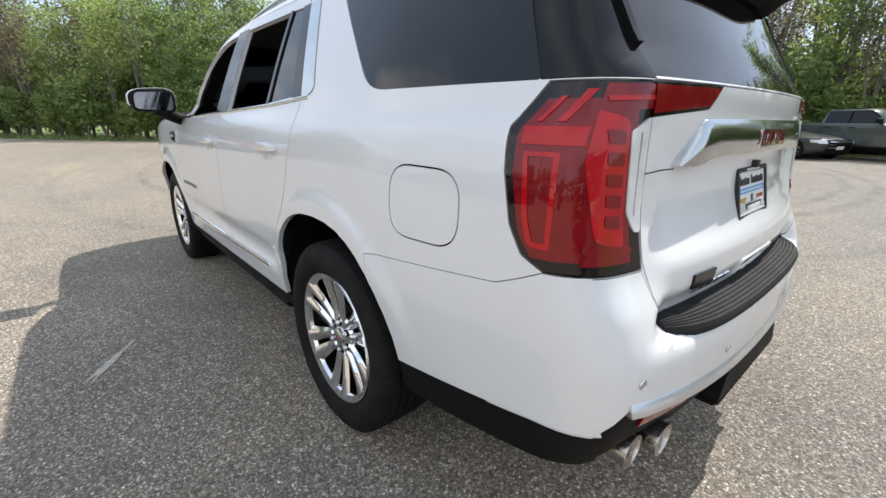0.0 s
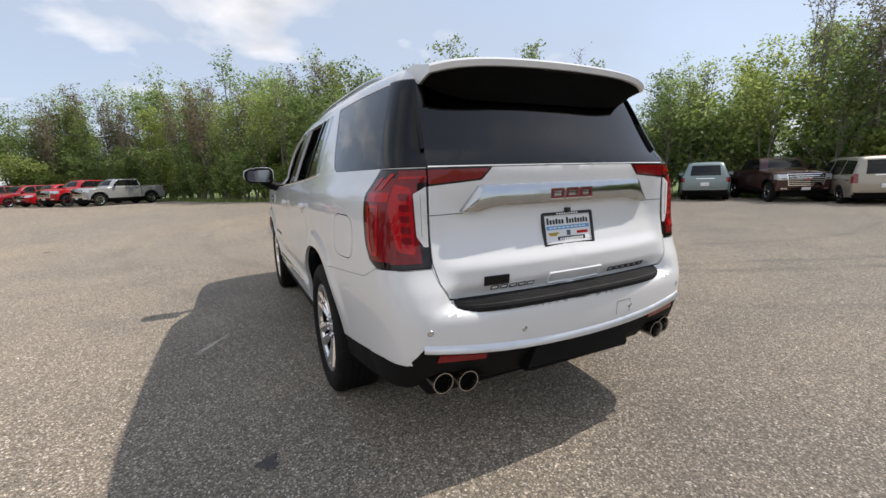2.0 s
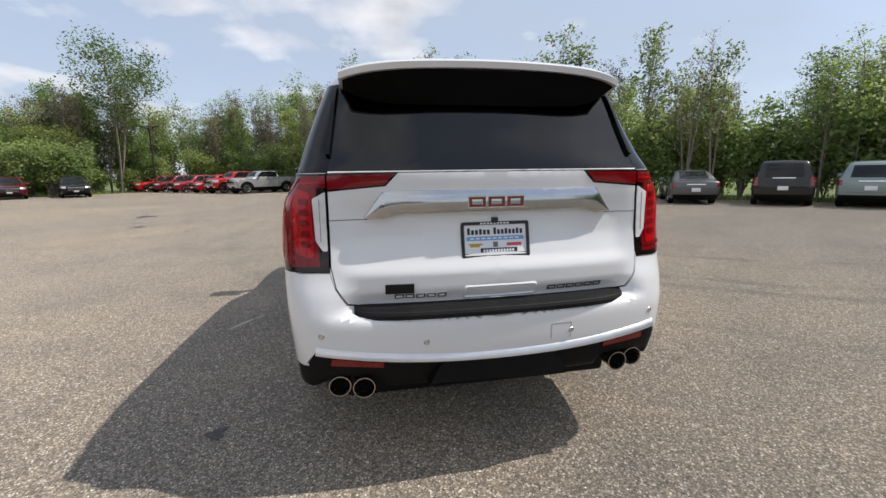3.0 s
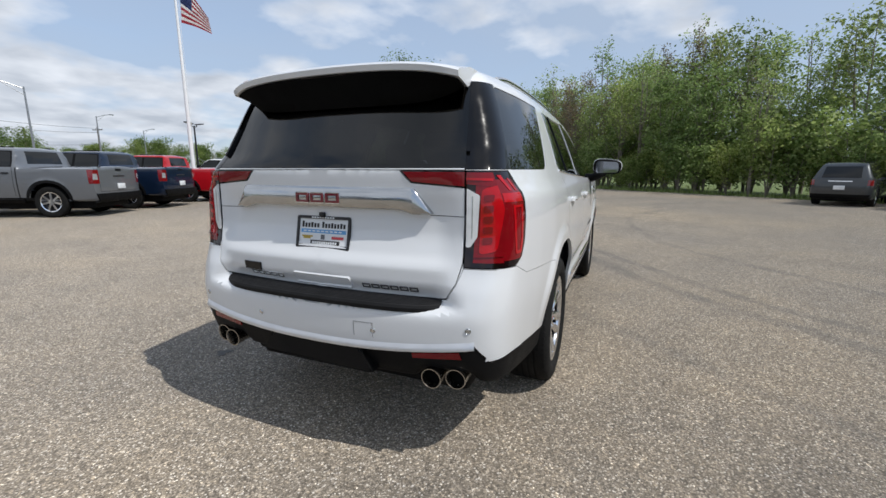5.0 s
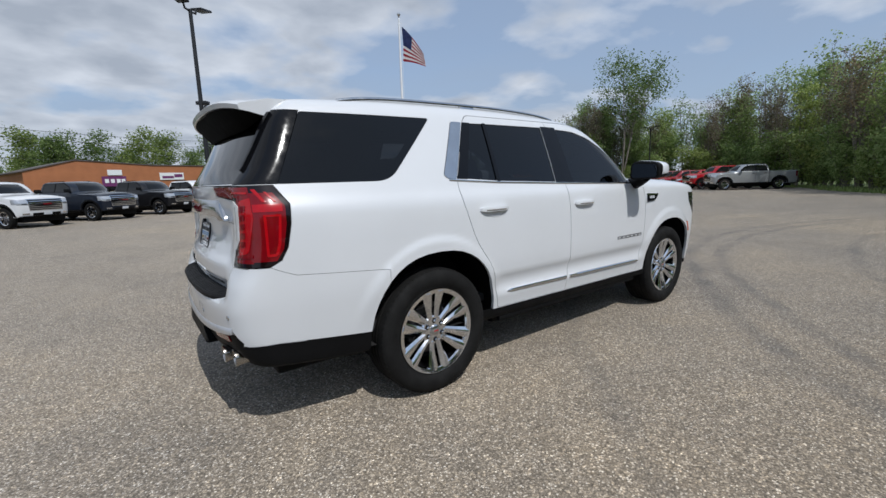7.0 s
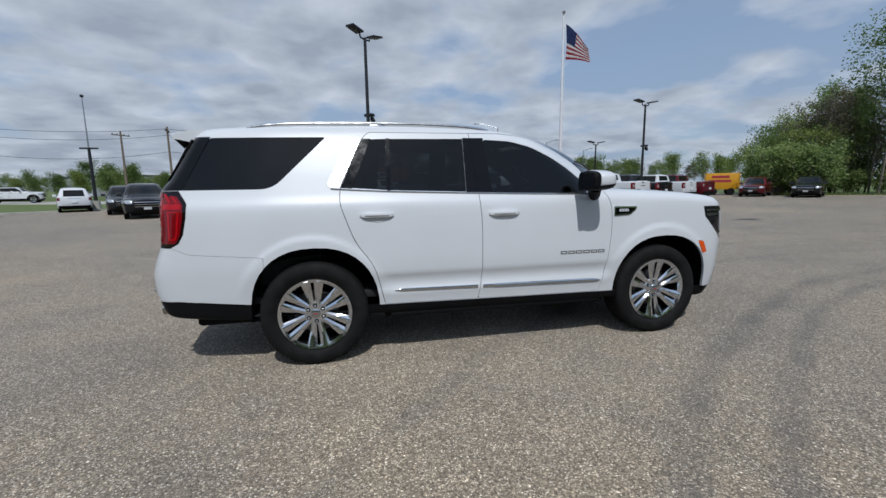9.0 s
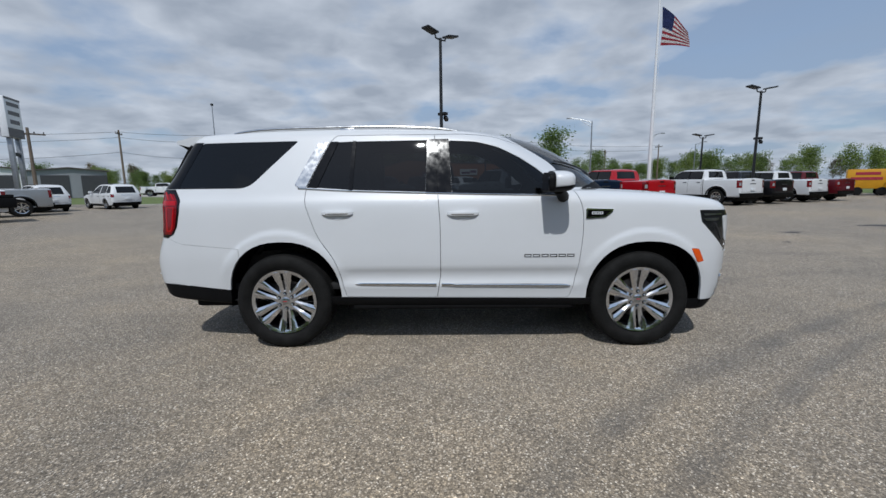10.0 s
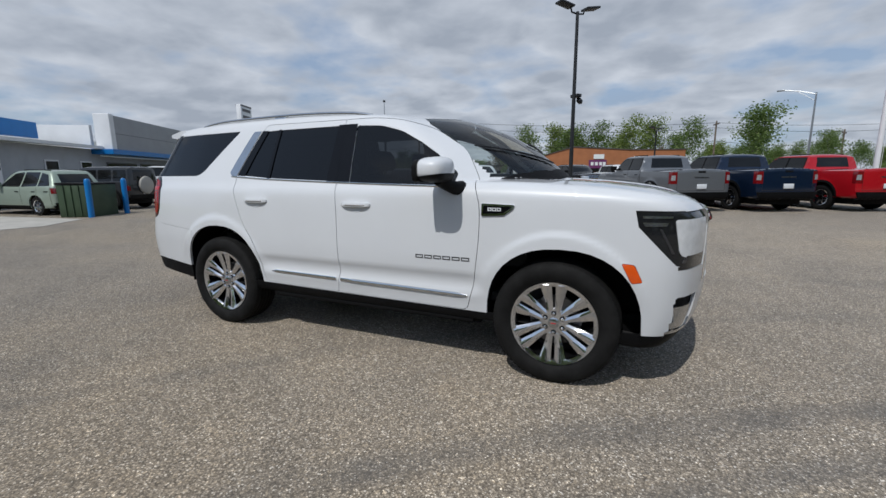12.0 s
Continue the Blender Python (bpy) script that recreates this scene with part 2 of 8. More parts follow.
def curve(x, xs, ys):
    """Smooth monotone interpolation through knots."""
    xs, ys = np.asarray(xs, float), np.asarray(ys, float)
    h = np.diff(xs)
    d = np.diff(ys) / h
    m = np.zeros_like(ys)
    m[0], m[-1] = d[0], d[-1]
    for i in range(1, len(xs) - 1):
        if d[i - 1] * d[i] > 0:
            m[i] = 2 * d[i - 1] * d[i] / (d[i - 1] + d[i])
    x = np.clip(x, xs[0], xs[-1])
    i = np.clip(np.searchsorted(xs, x) - 1, 0, len(xs) - 2)
    t = (x - xs[i]) / h[i]
    return ((1 + 2 * t) * (1 - t) ** 2 * ys[i] + t * (1 - t) ** 2 * h[i] * m[i] + t * t * (3 - 2 * t) * ys[i + 1] + t * t * (t - 1) * h[i] * m[i + 1])


def smax(a, b, k):
    return np.maximum(a, b) + np.maximum(k - np.abs(a - b), 0) ** 2 / (4 * k)


def step(a, b, x):
    t = np.clip((x - a) / (b - a), 0, 1)
    return t * t * (3 - 2 * t)


def inside(poly, x, y):
    hit = False
    j = len(poly) - 1
    for i in range(len(poly)):
        xi, yi = poly[i]
        xj, yj = poly[j]
        if (yi > y) != (yj > y) and x < (xj - xi) * (y - yi) / (yj - yi) + xi:
            hit = not hit
        j = i
    return hit


def rounded(poly, r, n=4):
    """Polygon with its corners rounded; r: one radius or one per corner."""
    out = []
    k = len(poly)
    rs = [r] * k if isinstance(r, (int, float)) else r
    for i in range(k):
        p, a, b = Vector(poly[i]), Vector(poly[i - 1]), Vector(poly[(i + 1) % k])
        u, v = a - p, b - p
        if rs[i] <= 0:
            out.append(tuple(p))
            continue
        lim = min(rs[i], u.length * 0.48, v.length * 0.48)
        p0, p1 = p + u.normalized() * lim, p + v.normalized() * lim
        for s in range(n + 1):
            t = s / n
            q = p0 * (1 - t) ** 2 + p * 2 * t * (1 - t) + p1 * t * t
            out.append(tuple(q))
    return out


def grown(poly, d):
    """Polygon moved outwards by d (inwards when negative)."""
    area = sum(poly[i - 1][0] * poly[i][1] - poly[i][0] * poly[i - 1][1] for i in range(len(poly)))
    s = 1 if area > 0 else -1
    out = []
    for i in range(len(poly)):
        p, a, b = Vector(poly[i]), Vector(poly[i - 1]), Vector(poly[(i + 1) % len(poly)])
        e, f = (p - a), (b - p)
        if e.length < 1e-6 or f.length < 1e-6:
            out.append(tuple(p))
            continue
        e.normalize(), f.normalize()
        n = Vector((e.y, -e.x)) * s + Vector((f.y, -f.x)) * s
        n = n / max(n.length_squared / 2, 0.35) if n.length > 1e-6 else Vector((0, 0))
        out.append(tuple(p + n * d))
    return out


class Shell:
    """The left half of a vehicle's skin, found as the zero of a field along rays from a spine."""

    def __init__(self, field, x0, x1, zc, nx, nphi, nth, bottom=-88):
        rows = []
        ph = np.radians(np.linspace(bottom, 90, nphi))
        cp, sp = np.cos(ph), np.sin(ph)
        th = np.linspace(0, math.pi / 2, nth + 1)
        o, d = [], []
        for a in th[:-1]:
            o.append(np.tile([x0, 0, zc], (nphi, 1)))
            d.append(np.stack([np.full(nphi, -math.cos(a)), math.sin(a) * cp, math.sin(a) * sp], 1))
        for x in np.linspace(x0, x1, nx + 1):
            o.append(np.tile([x, 0, zc], (nphi, 1)))
            d.append(np.stack([np.zeros(nphi), cp, sp], 1))
        for a in th[::-1][1:]:
            o.append(np.tile([x1, 0, zc], (nphi, 1)))
            d.append(np.stack([np.full(nphi, math.cos(a)), math.sin(a) * cp, math.sin(a) * sp], 1))
        o, d = np.array(o), np.array(d)
        lo, hi = np.zeros(o.shape[:2]), np.full(o.shape[:2], 4.0)
        for _ in range(36):
            mid = (lo + hi) / 2
            p = o + d * mid[..., None]
            out = field(p[..., 0], p[..., 1], p[..., 2]) > 0
            hi = np.where(out, mid, hi)
            lo = np.where(out, lo, mid)
        p = o + d * hi[..., None]
        p[:, -1, 1] = 0.0
        p[0, :, 1] = 0.0
        p[-1, :, 1] = 0.0
        if bottom <= -85:
            p[:, 0, 1] = 0.0
        self.p = p
        bm = bmesh.new()
        vs = [[bm.verts.new(q) for q in r] for r in p]
        for i in range(len(vs) - 1):
            for j in range(nphi - 1):
                bm.faces.new((vs[i][j], vs[i + 1][j], vs[i + 1][j + 1], vs[i][j + 1]))
        bmesh.ops.remove_doubles(bm, verts=bm.verts, dist=1e-5)
        bmesh.ops.dissolve_degenerate(bm, edges=bm.edges, dist=1e-6)
        bmesh.ops.recalc_face_normals(bm, faces=bm.faces)
        if sum(f.normal.y * f.calc_area() for f in bm.faces) < 0:
            bmesh.ops.reverse_faces(bm, faces=bm.faces)
        bm.normal_update()
        self.bm = bm
        self.tree = BVHTree.FromBMesh(bm)
        self.faces = list(bm.faces)
        self.lo = np.array([[min(v.co[k] for v in f.verts) for k in range(3)] for f in self.faces])
        self.hi = np.array([[max(v.co[k] for v in f.verts) for k in range(3)] for f in self.faces])
        self.sees = {m: np.array([facing(m, f.normal) for f in self.faces]) for m in (SIDE, REAR, FRONT, TOP)}

    def side(self, x, z, off=0.0):
        hit, nrm, _, _ = self.tree.ray_cast(Vector((x, 4, z)), Vector((0, -1, 0)))
        return hit + nrm * off, nrm

    def rear(self, y, z, off=0.0):
        hit, nrm, _, _ = self.tree.ray_cast(Vector((-6, abs(y) + 1e-5, z)), Vector((1, 0, 0)))
        if y < 0:
            hit.y, nrm.y = -hit.y, -nrm.y
        return hit + nrm * off, nrm

    def top(self, x, y, off=0.0):
        hit, nrm, _, _ = self.tree.ray_cast(Vector((x, abs(y) + 1e-5, 5)), Vector((0, 0, -1)))
        if y < 0:
            hit.y, nrm.y = -hit.y, -nrm.y
        return hit + nrm * off, nrm


SIDE, REAR, FRONT, TOP = "side", "rear", "front", "top"
AXES = {SIDE: (0, 2), REAR: (1, 2), FRONT: (1, 2), TOP: (0, 1)}


def facing(mode, n):
    if mode == SIDE:
        return n.y > 0.12 and n.y > abs(n.x) * 0.85
    if mode == REAR:
        return -n.x > 0.12 and -n.x > n.y * 1.0
    if mode == FRONT:
        return n.x > 0.15 and n.x > n.y * 0.85
    return n.z > 0.35


def cut(bm, poly, mode):
    i, j = AXES[mode]
    ax = Vector((0, 0, 0))
    lo = (min(p[0] for p in poly), min(p[1] for p in poly))
    hi = (max(p[0] for p in poly), max(p[1] for p in poly))

    def span(f):
        a = [v.co[i] for v in f.verts]
        b = [v.co[j] for v in f.verts]
        return min(a), max(a), min(b), max(b)

    cand = {}
    for f in bm.faces:
        if facing(mode, f.normal):
            s = span(f)
            if s[0] <= hi[0] and s[1] >= lo[0] and s[2] <= hi[1] and s[3] >= lo[1]:
                cand[f] = s
    for k in range(len(poly)):
        p, q = poly[k - 1], poly[k]
        dx, dy = q[0] - p[0], q[1] - p[1]
        if dx * dx + dy * dy < 1e-10:
            continue
        x0, x1, y0, y1 = min(p[0], q[0]) - 1e-4, max(p[0], q[0]) + 1e-4, min(p[1], q[1]) - 1e-4, max(p[1], q[1]) + 1e-4
        sel = [f for f, s in cand.items() if s[0] <= x1 and s[1] >= x0 and s[2] <= y1 and s[3] >= y0]
        if not sel:
            continue
        co, no = [0, 0, 0], [0, 0, 0]
        co[i], co[j] = p
        no[i], no[j] = dy, -dx
        geom = list({e for f in sel for e in f.edges}) + list({v for f in sel for v in f.verts}) + sel
        res = bmesh.ops.bisect_plane(bm, geom=geom, plane_co=co, plane_no=Vector(no).normalized(), dist=1e-5)
        for f in sel:
            if not f.is_valid:
                cand.pop(f, None)
        for g in res["geom"]:
            if isinstance(g, bmesh.types.BMFace) and g.is_valid:
                cand[g] = span(g)
        for f in sel:
            if f.is_valid:
                cand[f] = span(f)


def within(f, regions):
    c = f.calc_center_median()
    for poly, mode in regions:
        i, j = AXES[mode]
        if facing(mode, f.normal) and inside(poly, c[i], c[j]):
            return True
    return False


def flange(bm, depth):
    """Turn the open edges in, so that a panel has thickness."""
    bm.normal_update()
    edges = [e for e in bm.edges if e.is_boundary and not all(abs(v.co.y) < 1e-4 for v in e.verts)]
    normals = {v: v.normal.copy() for e in edges for v in e.verts}
    res = bmesh.ops.extrude_edge_only(bm, edges=edges)
    fresh = [g for g in res["geom"] if isinstance(g, bmesh.types.BMVert)]
    near = {}
    for v, n in normals.items():
        near.setdefault(tuple(round(c, 5) for c in v.co), n)
    for v in fresh:
        n = near.get(tuple(round(c, 5) for c in v.co))
        if n:
            d = n * depth
            if abs(v.co.y) < 1e-4:
                d.y = 0
            v.co -= d


def skin(shell, regions, off=0.0, depth=0.018, both=False, keep_open=False):
    """A panel cut from the shell: the union of polygons, each seen from one side."""
    bm = bmesh.new()
    verts = {}
    take = np.zeros(len(shell.faces), bool)
    for poly, mode in regions:
        i, j = AXES[mode]
        a, b = np.array(poly).min(0), np.array(poly).max(0)
        take |= shell.sees[mode] & (shell.hi[:, i] >= a[0]) & (shell.lo[:, i] <= b[0]) & (shell.hi[:, j] >= a[1]) & (shell.lo[:, j] <= b[1])
    for k in np.nonzero(take)[0]:
        f = shell.faces[k]
        for v in f.verts:
            if v not in verts:
                verts[v] = bm.verts.new(v.co)
        bm.faces.new([verts[v] for v in f.verts])
    bm.normal_update()
    for poly, mode in regions:
        cut(bm, poly, mode)
    bm.normal_update()
    bmesh.ops.delete(bm, geom=[f for f in bm.faces if not within(f, regions)], context="FACES")
    bm.normal_update()
    if off:
        for v, n in [(v, v.normal.copy()) for v in bm.verts]:
            v.co += Vector((n.x, 0 if abs(v.co.y) < 1e-4 else n.y, n.z)) * off
    if not keep_open:
        flange(bm, depth)
    if both:
        doubled(bm)
    return bm


def doubled(bm):
    """Add the mirror image across y = 0 and weld the seam."""
    geom = list(bm.verts) + list(bm.edges) + list(bm.faces)
    res = bmesh.ops.duplicate(bm, geom=geom)
    for g in res["geom"]:
        if isinstance(g, bmesh.types.BMVert):
            g.co.y = -g.co.y
    bmesh.ops.reverse_faces(bm, faces=[g for g in res["geom"] if isinstance(g, bmesh.types.BMFace)])
    bmesh.ops.remove_doubles(bm, verts=[v for v in bm.verts if abs(v.co.y) < 2e-4], dist=4e-4)


def mirrored(bm):
    out = bm.copy()
    for v in out.verts:
        v.co.y = -v.co.y
    bmesh.ops.reverse_faces(out, faces=out.faces)
    return out


def swept_bar(sections):
    """A closed profile carried through sections: lists of points."""
    bm = bmesh.new()
    rings = [[bm.verts.new(p) for p in s] for s in sections]
    n = len(rings[0])
    for a, b in zip(rings, rings[1:]):
        for k in range(n):
            bm.faces.new((a[k], a[(k + 1) % n], b[(k + 1) % n], b[k]))
    bm.faces.new(rings[0])
    bm.faces.new(rings[-1][::-1])
    return bm


# ---- ground ----
def smath(t, op, a, b=0.0, c=None):
    n = t.nodes.new("ShaderNodeMath")
    n.operation = op
    for i, v in enumerate((a, b) if c is None else (a, b, c)):
        if isinstance(v, (int, float)):
            n.inputs[i].default_value = v
        else:
            t.links.new(v, n.inputs[i])
    return n.outputs[0]


def chip_seal():
    """Worn tar-and-chip paving: pale stones in a grey-brown binder, bald patches, tyre scuffs in rings."""
    m, t, b = material("chip_seal")
    co = t.nodes.new("ShaderNodeTexCoord").outputs["Object"]
    v1 = node(t, "TexVoronoi", Scale=120.0)
    v2 = node(t, "TexVoronoi", Scale=72.0)
    for v in (v1, v2):
        t.links.new(co, v.inputs["Vector"])
    grey1 = node(t, "SeparateColor")
    t.links.new(v1.outputs["Color"], grey1.inputs[0])
    grey2 = node(t, "SeparateColor")
    t.links.new(v2.outputs["Color"], grey2.inputs[0])
    stone = ramp(t, grey1.outputs[0], (0.0, (0.15, 0.128, 0.103)), (0.42, (0.28, 0.242, 0.192)), (0.78, (0.39, 0.337, 0.27)), (0.93, (0.58, 0.515, 0.43)), (1.0, (0.82, 0.77, 0.69)))
    gap = ramp(t, v1.outputs["Distance"], (0.25, (1, 1, 1)), (0.62, (0.52, 0.51, 0.50)))
    col = mixcol(t, "MULTIPLY", 0.75, stone, gap)
    coarse = ramp(t, grey2.outputs[1], (0.0, (0.68, 0.68, 0.69)), (0.5, (0.98, 0.98, 0.98)), (0.90, (1.14, 1.12, 1.08)), (0.96, (1.5, 1.46, 1.38)), (1.0, (1.9, 1.85, 1.75)))
    col = mixcol(t, "MULTIPLY", 0.7, col, coarse)
    broad = ramp(t, noise_tex(t, 0.12, 5.0, 0.6), (0.32, (0.84, 0.85, 0.87)), (0.5, (1, 1, 1)), (0.68, (1.18, 1.13, 1.04)))
    col = mixcol(t, "MULTIPLY", 1.0, col, broad)
    patch = ramp(t, noise_tex(t, 0.9, 6.0, 0.65, 0.4), (0.34, (0.84, 0.85, 0.87)), (0.55, (1, 1, 1)), (0.75, (1.08, 1.05, 1.0)))
    col = mixcol(t, "MULTIPLY", 1.0, col, patch)
    # scuffs where vehicles swing round
    sep = t.nodes.new("ShaderNodeSeparateXYZ")
    t.links.new(co, sep.inputs[0])
    dx = smath(t, "SUBTRACT", sep.outputs[0], 9.46)
    dy = smath(t, "SUBTRACT", sep.outputs[1], -9.79)
    r = smath(t, "SQRT", smath(t, "ADD", smath(t, "MULTIPLY", dx, dx), smath(t, "MULTIPLY", dy, dy)))
    r = smath(t, "ADD", r, smath(t, "MULTIPLY", smath(t, "SUBTRACT", noise_tex(t, 0.35, 2.0), 0.5), 0.5))
    scuff = None
    for rad, w, k in ((8.25, 0.13, 0.8), (9.88, 0.12, 1.0), (10.36, 0.15, 1.0), (11.9, 0.12, 0.6), (13.4, 0.2, 0.4)):
        d = smath(t, "DIVIDE", smath(t, "ABSOLUTE", smath(t, "SUBTRACT", r, rad)), w)
        s = smath(t, "MULTIPLY", smath(t, "MAXIMUM", smath(t, "SUBTRACT", 1.0, smath(t, "MULTIPLY", d, d)), 0.0), k)
        scuff = s if scuff is None else smath(t, "MAXIMUM", scuff, s)
    scuff = smath(t, "MULTIPLY", scuff, ramp(t, noise_tex(t, 1.3, 4.0), (0.35, (0.25,) * 3), (0.65, (1, 1, 1))))
    col = mixcol(t, "MIX", smath(t, "MULTIPLY", scuff, 0.5), col, (0.085, 0.083, 0.082))
    # dark drips and seams
    blot = ramp(t, noise_tex(t, 2.3, 3.0, 0.7), (0.755, (0, 0, 0)), (0.80, (1, 1, 1)))
    col = mixcol(t, "MIX", smath(t, "MULTIPLY", blot, 0.55), col, (0.06, 0.058, 0.055))
    t.links.new(col, b.inputs["Base Color"])
    t.links.new(ramp(t, grey1.outputs[1], (0.0, (0.55,) * 3), (1.0, (0.92,) * 3)), b.inputs["Roughness"])
    b.inputs["Specular IOR Level"].default_value = 0.35
    b.inputs["Diffuse Roughness"].default_value = 1.0
    bump(t, b, gap, 0.4, 0.004)
    return m


def grass_mat(name, a, bcol, scale=1.2):
    m, t, b = material(name)
    n1 = ramp(t, noise_tex(t, scale, 8.0, 0.7), (0.3, a), (0.7, bcol))
    n2 = ramp(t, noise_tex(t, scale * 30, 3.0, 0.7), (0.3, (0.6,) * 3), (0.7, (1.3,) * 3))
    t.links.new(mixcol(t, "MULTIPLY", 1.0, n1, n2), b.inputs["Base Color"])
    b.inputs["Roughness"].default_value = 0.9
    bump(t, b, noise_tex(t, scale * 30, 3.0), 0.6, 0.05)
    return m


M_LOT = chip_seal()
M_GRASS = grass_mat("rough_grass", (0.085, 0.125, 0.030), (0.16, 0.20, 0.062))
M_CONC = simple("pale_concrete", (0.42, 0.40, 0.36), 0.85, var=0.15, scale=1.5, grain=0.3, grain_scale=60)
M_STEEL = simple("galvanised_steel", (0.33, 0.34, 0.35), 0.4, 0.8, var=0.12, scale=4)
M_DARKPOLE = simple("dark_painted_steel", (0.022, 0.023, 0.025), 0.45, 0.3, var=0.2, scale=3)
M_WOODPOLE = simple("weathered_pole_wood", (0.16, 0.125, 0.095), 0.85, var=0.25, scale=2, grain=0.4, grain_scale=30)
M_WIRE = simple("cable_black", (0.015, 0.015, 0.015), 0.6)


def sheet(name, pts, z, mat, label, category):
    bm = bmesh.new()
    bm.faces.new([bm.verts.new((x, y, z)) for x, y in pts])
    ob = new(name, finish(bm, name, mat, smooth=False))
    return tagged(ob, label, category, kind="structure")


def slab(name, pts, z0, z1, mat, label, category, bevel=0.02):
    bm = bm_prism(pts, "z", z0, z1, bevel)
    return tagged(new(name, finish(bm, name, mat, smooth=False)), label, category, kind="structure")


sheet("ground", [(-1500, -1500), (1500, -1500), (1500, 1500), (-1500, 1500)], -0.03, M_GRASS, "rough green grass round the lot", "ground")
EDGE = [(-14, -24.5), (0, -22.8), (8, -20.6), (14, -17.0), (18.5, -12.9), (22.5, -8.6), (26.2, -4.0), (29.0, -0.5), (33.5, 3.0), (40.0, 6.0), (44.0, 10.0), (47.0, 15.0), (48.0, 19.0), (44.5, 22.5), (41.0, 25.0), (39.5, 28.0), (40.0, 31.0)]
LOT = EDGE + [(44, 60), (20, 62), (-12, 58), (-9, 33), (-16.5, 29.4), (-22, 26.2), (-27.5, 30), (-48, 34), (-27, 0), (-21, -8), (-45, -40), (-16, -40)]
sheet("pavement", LOT, 0.0, M_LOT, "pale worn chip-seal paving with tyre scuffs", "pavement")
slab("road", [(-140, 104), (-23, 45), (-7, 40.5), (-5, 46), (-21, 52), (-136, 116)], -0.06, -0.012, M_CONC, "pale concrete road beyond the grass verge", "road")
slab("kerb", [(-22.0, 26.2), (-16.5, 29.4), (-9.0, 33.0), (-9.1, 33.3), (-16.6, 29.7), (-22.1, 26.5)], -0.04, 0.11, M_CONC, "low concrete kerb at the lot's edge", "kerb")
slab("apron", [(-12.2, 0.5), (-11.9, 2.6), (-13.2, 4.2), (-17.5, 3.6), (-18.5, 0.0)], -0.02, 0.012, M_CONC, "pale concrete apron by the building", "pavement", 0.004)

# ---- buildings ----
M_GREYCLAD = simple("grey_panel_cladding", (0.30, 0.31, 0.33), 0.5, 0.2, var=0.06, scale=0.8)
M_GREYWALL = simple("grey_painted_block", (0.36, 0.38, 0.40), 0.8, var=0.08, scale=1.2, grain=0.2, grain_scale=25)
M_BLUE = simple("blue_fascia_paint", (0.01, 0.17, 0.48), 0.35, var=0.06, scale=2)
M_WHITEWALL = simple("white_metal_wall", (0.72, 0.73, 0.74), 0.5, var=0.05, scale=1)
M_BRICK = simple("orange_brown_metal_wall", (0.36, 0.135, 0.055), 0.75, var=0.12, scale=0.7, grain=0.2, grain_scale=12)
M_ROOFDARK = simple("dark_roof_sheet", (0.10, 0.085, 0.08), 0.7, var=0.15, scale=1)
M_PANE = simple("dark_shop_glass", (0.012, 0.013, 0.014), 0.08, var=0.3, scale=1.5)
M_SIGNWHITE = simple("white_sign_panel", (0.76, 0.77, 0.78), 0.35, var=0.04)
M_SIGNGREY = simple("dark_sign_panel", (0.06, 0.06, 0.065), 0.4, var=0.1)
M_PURPLE = simple("purple_sign_print", (0.14, 0.03, 0.12), 0.4)


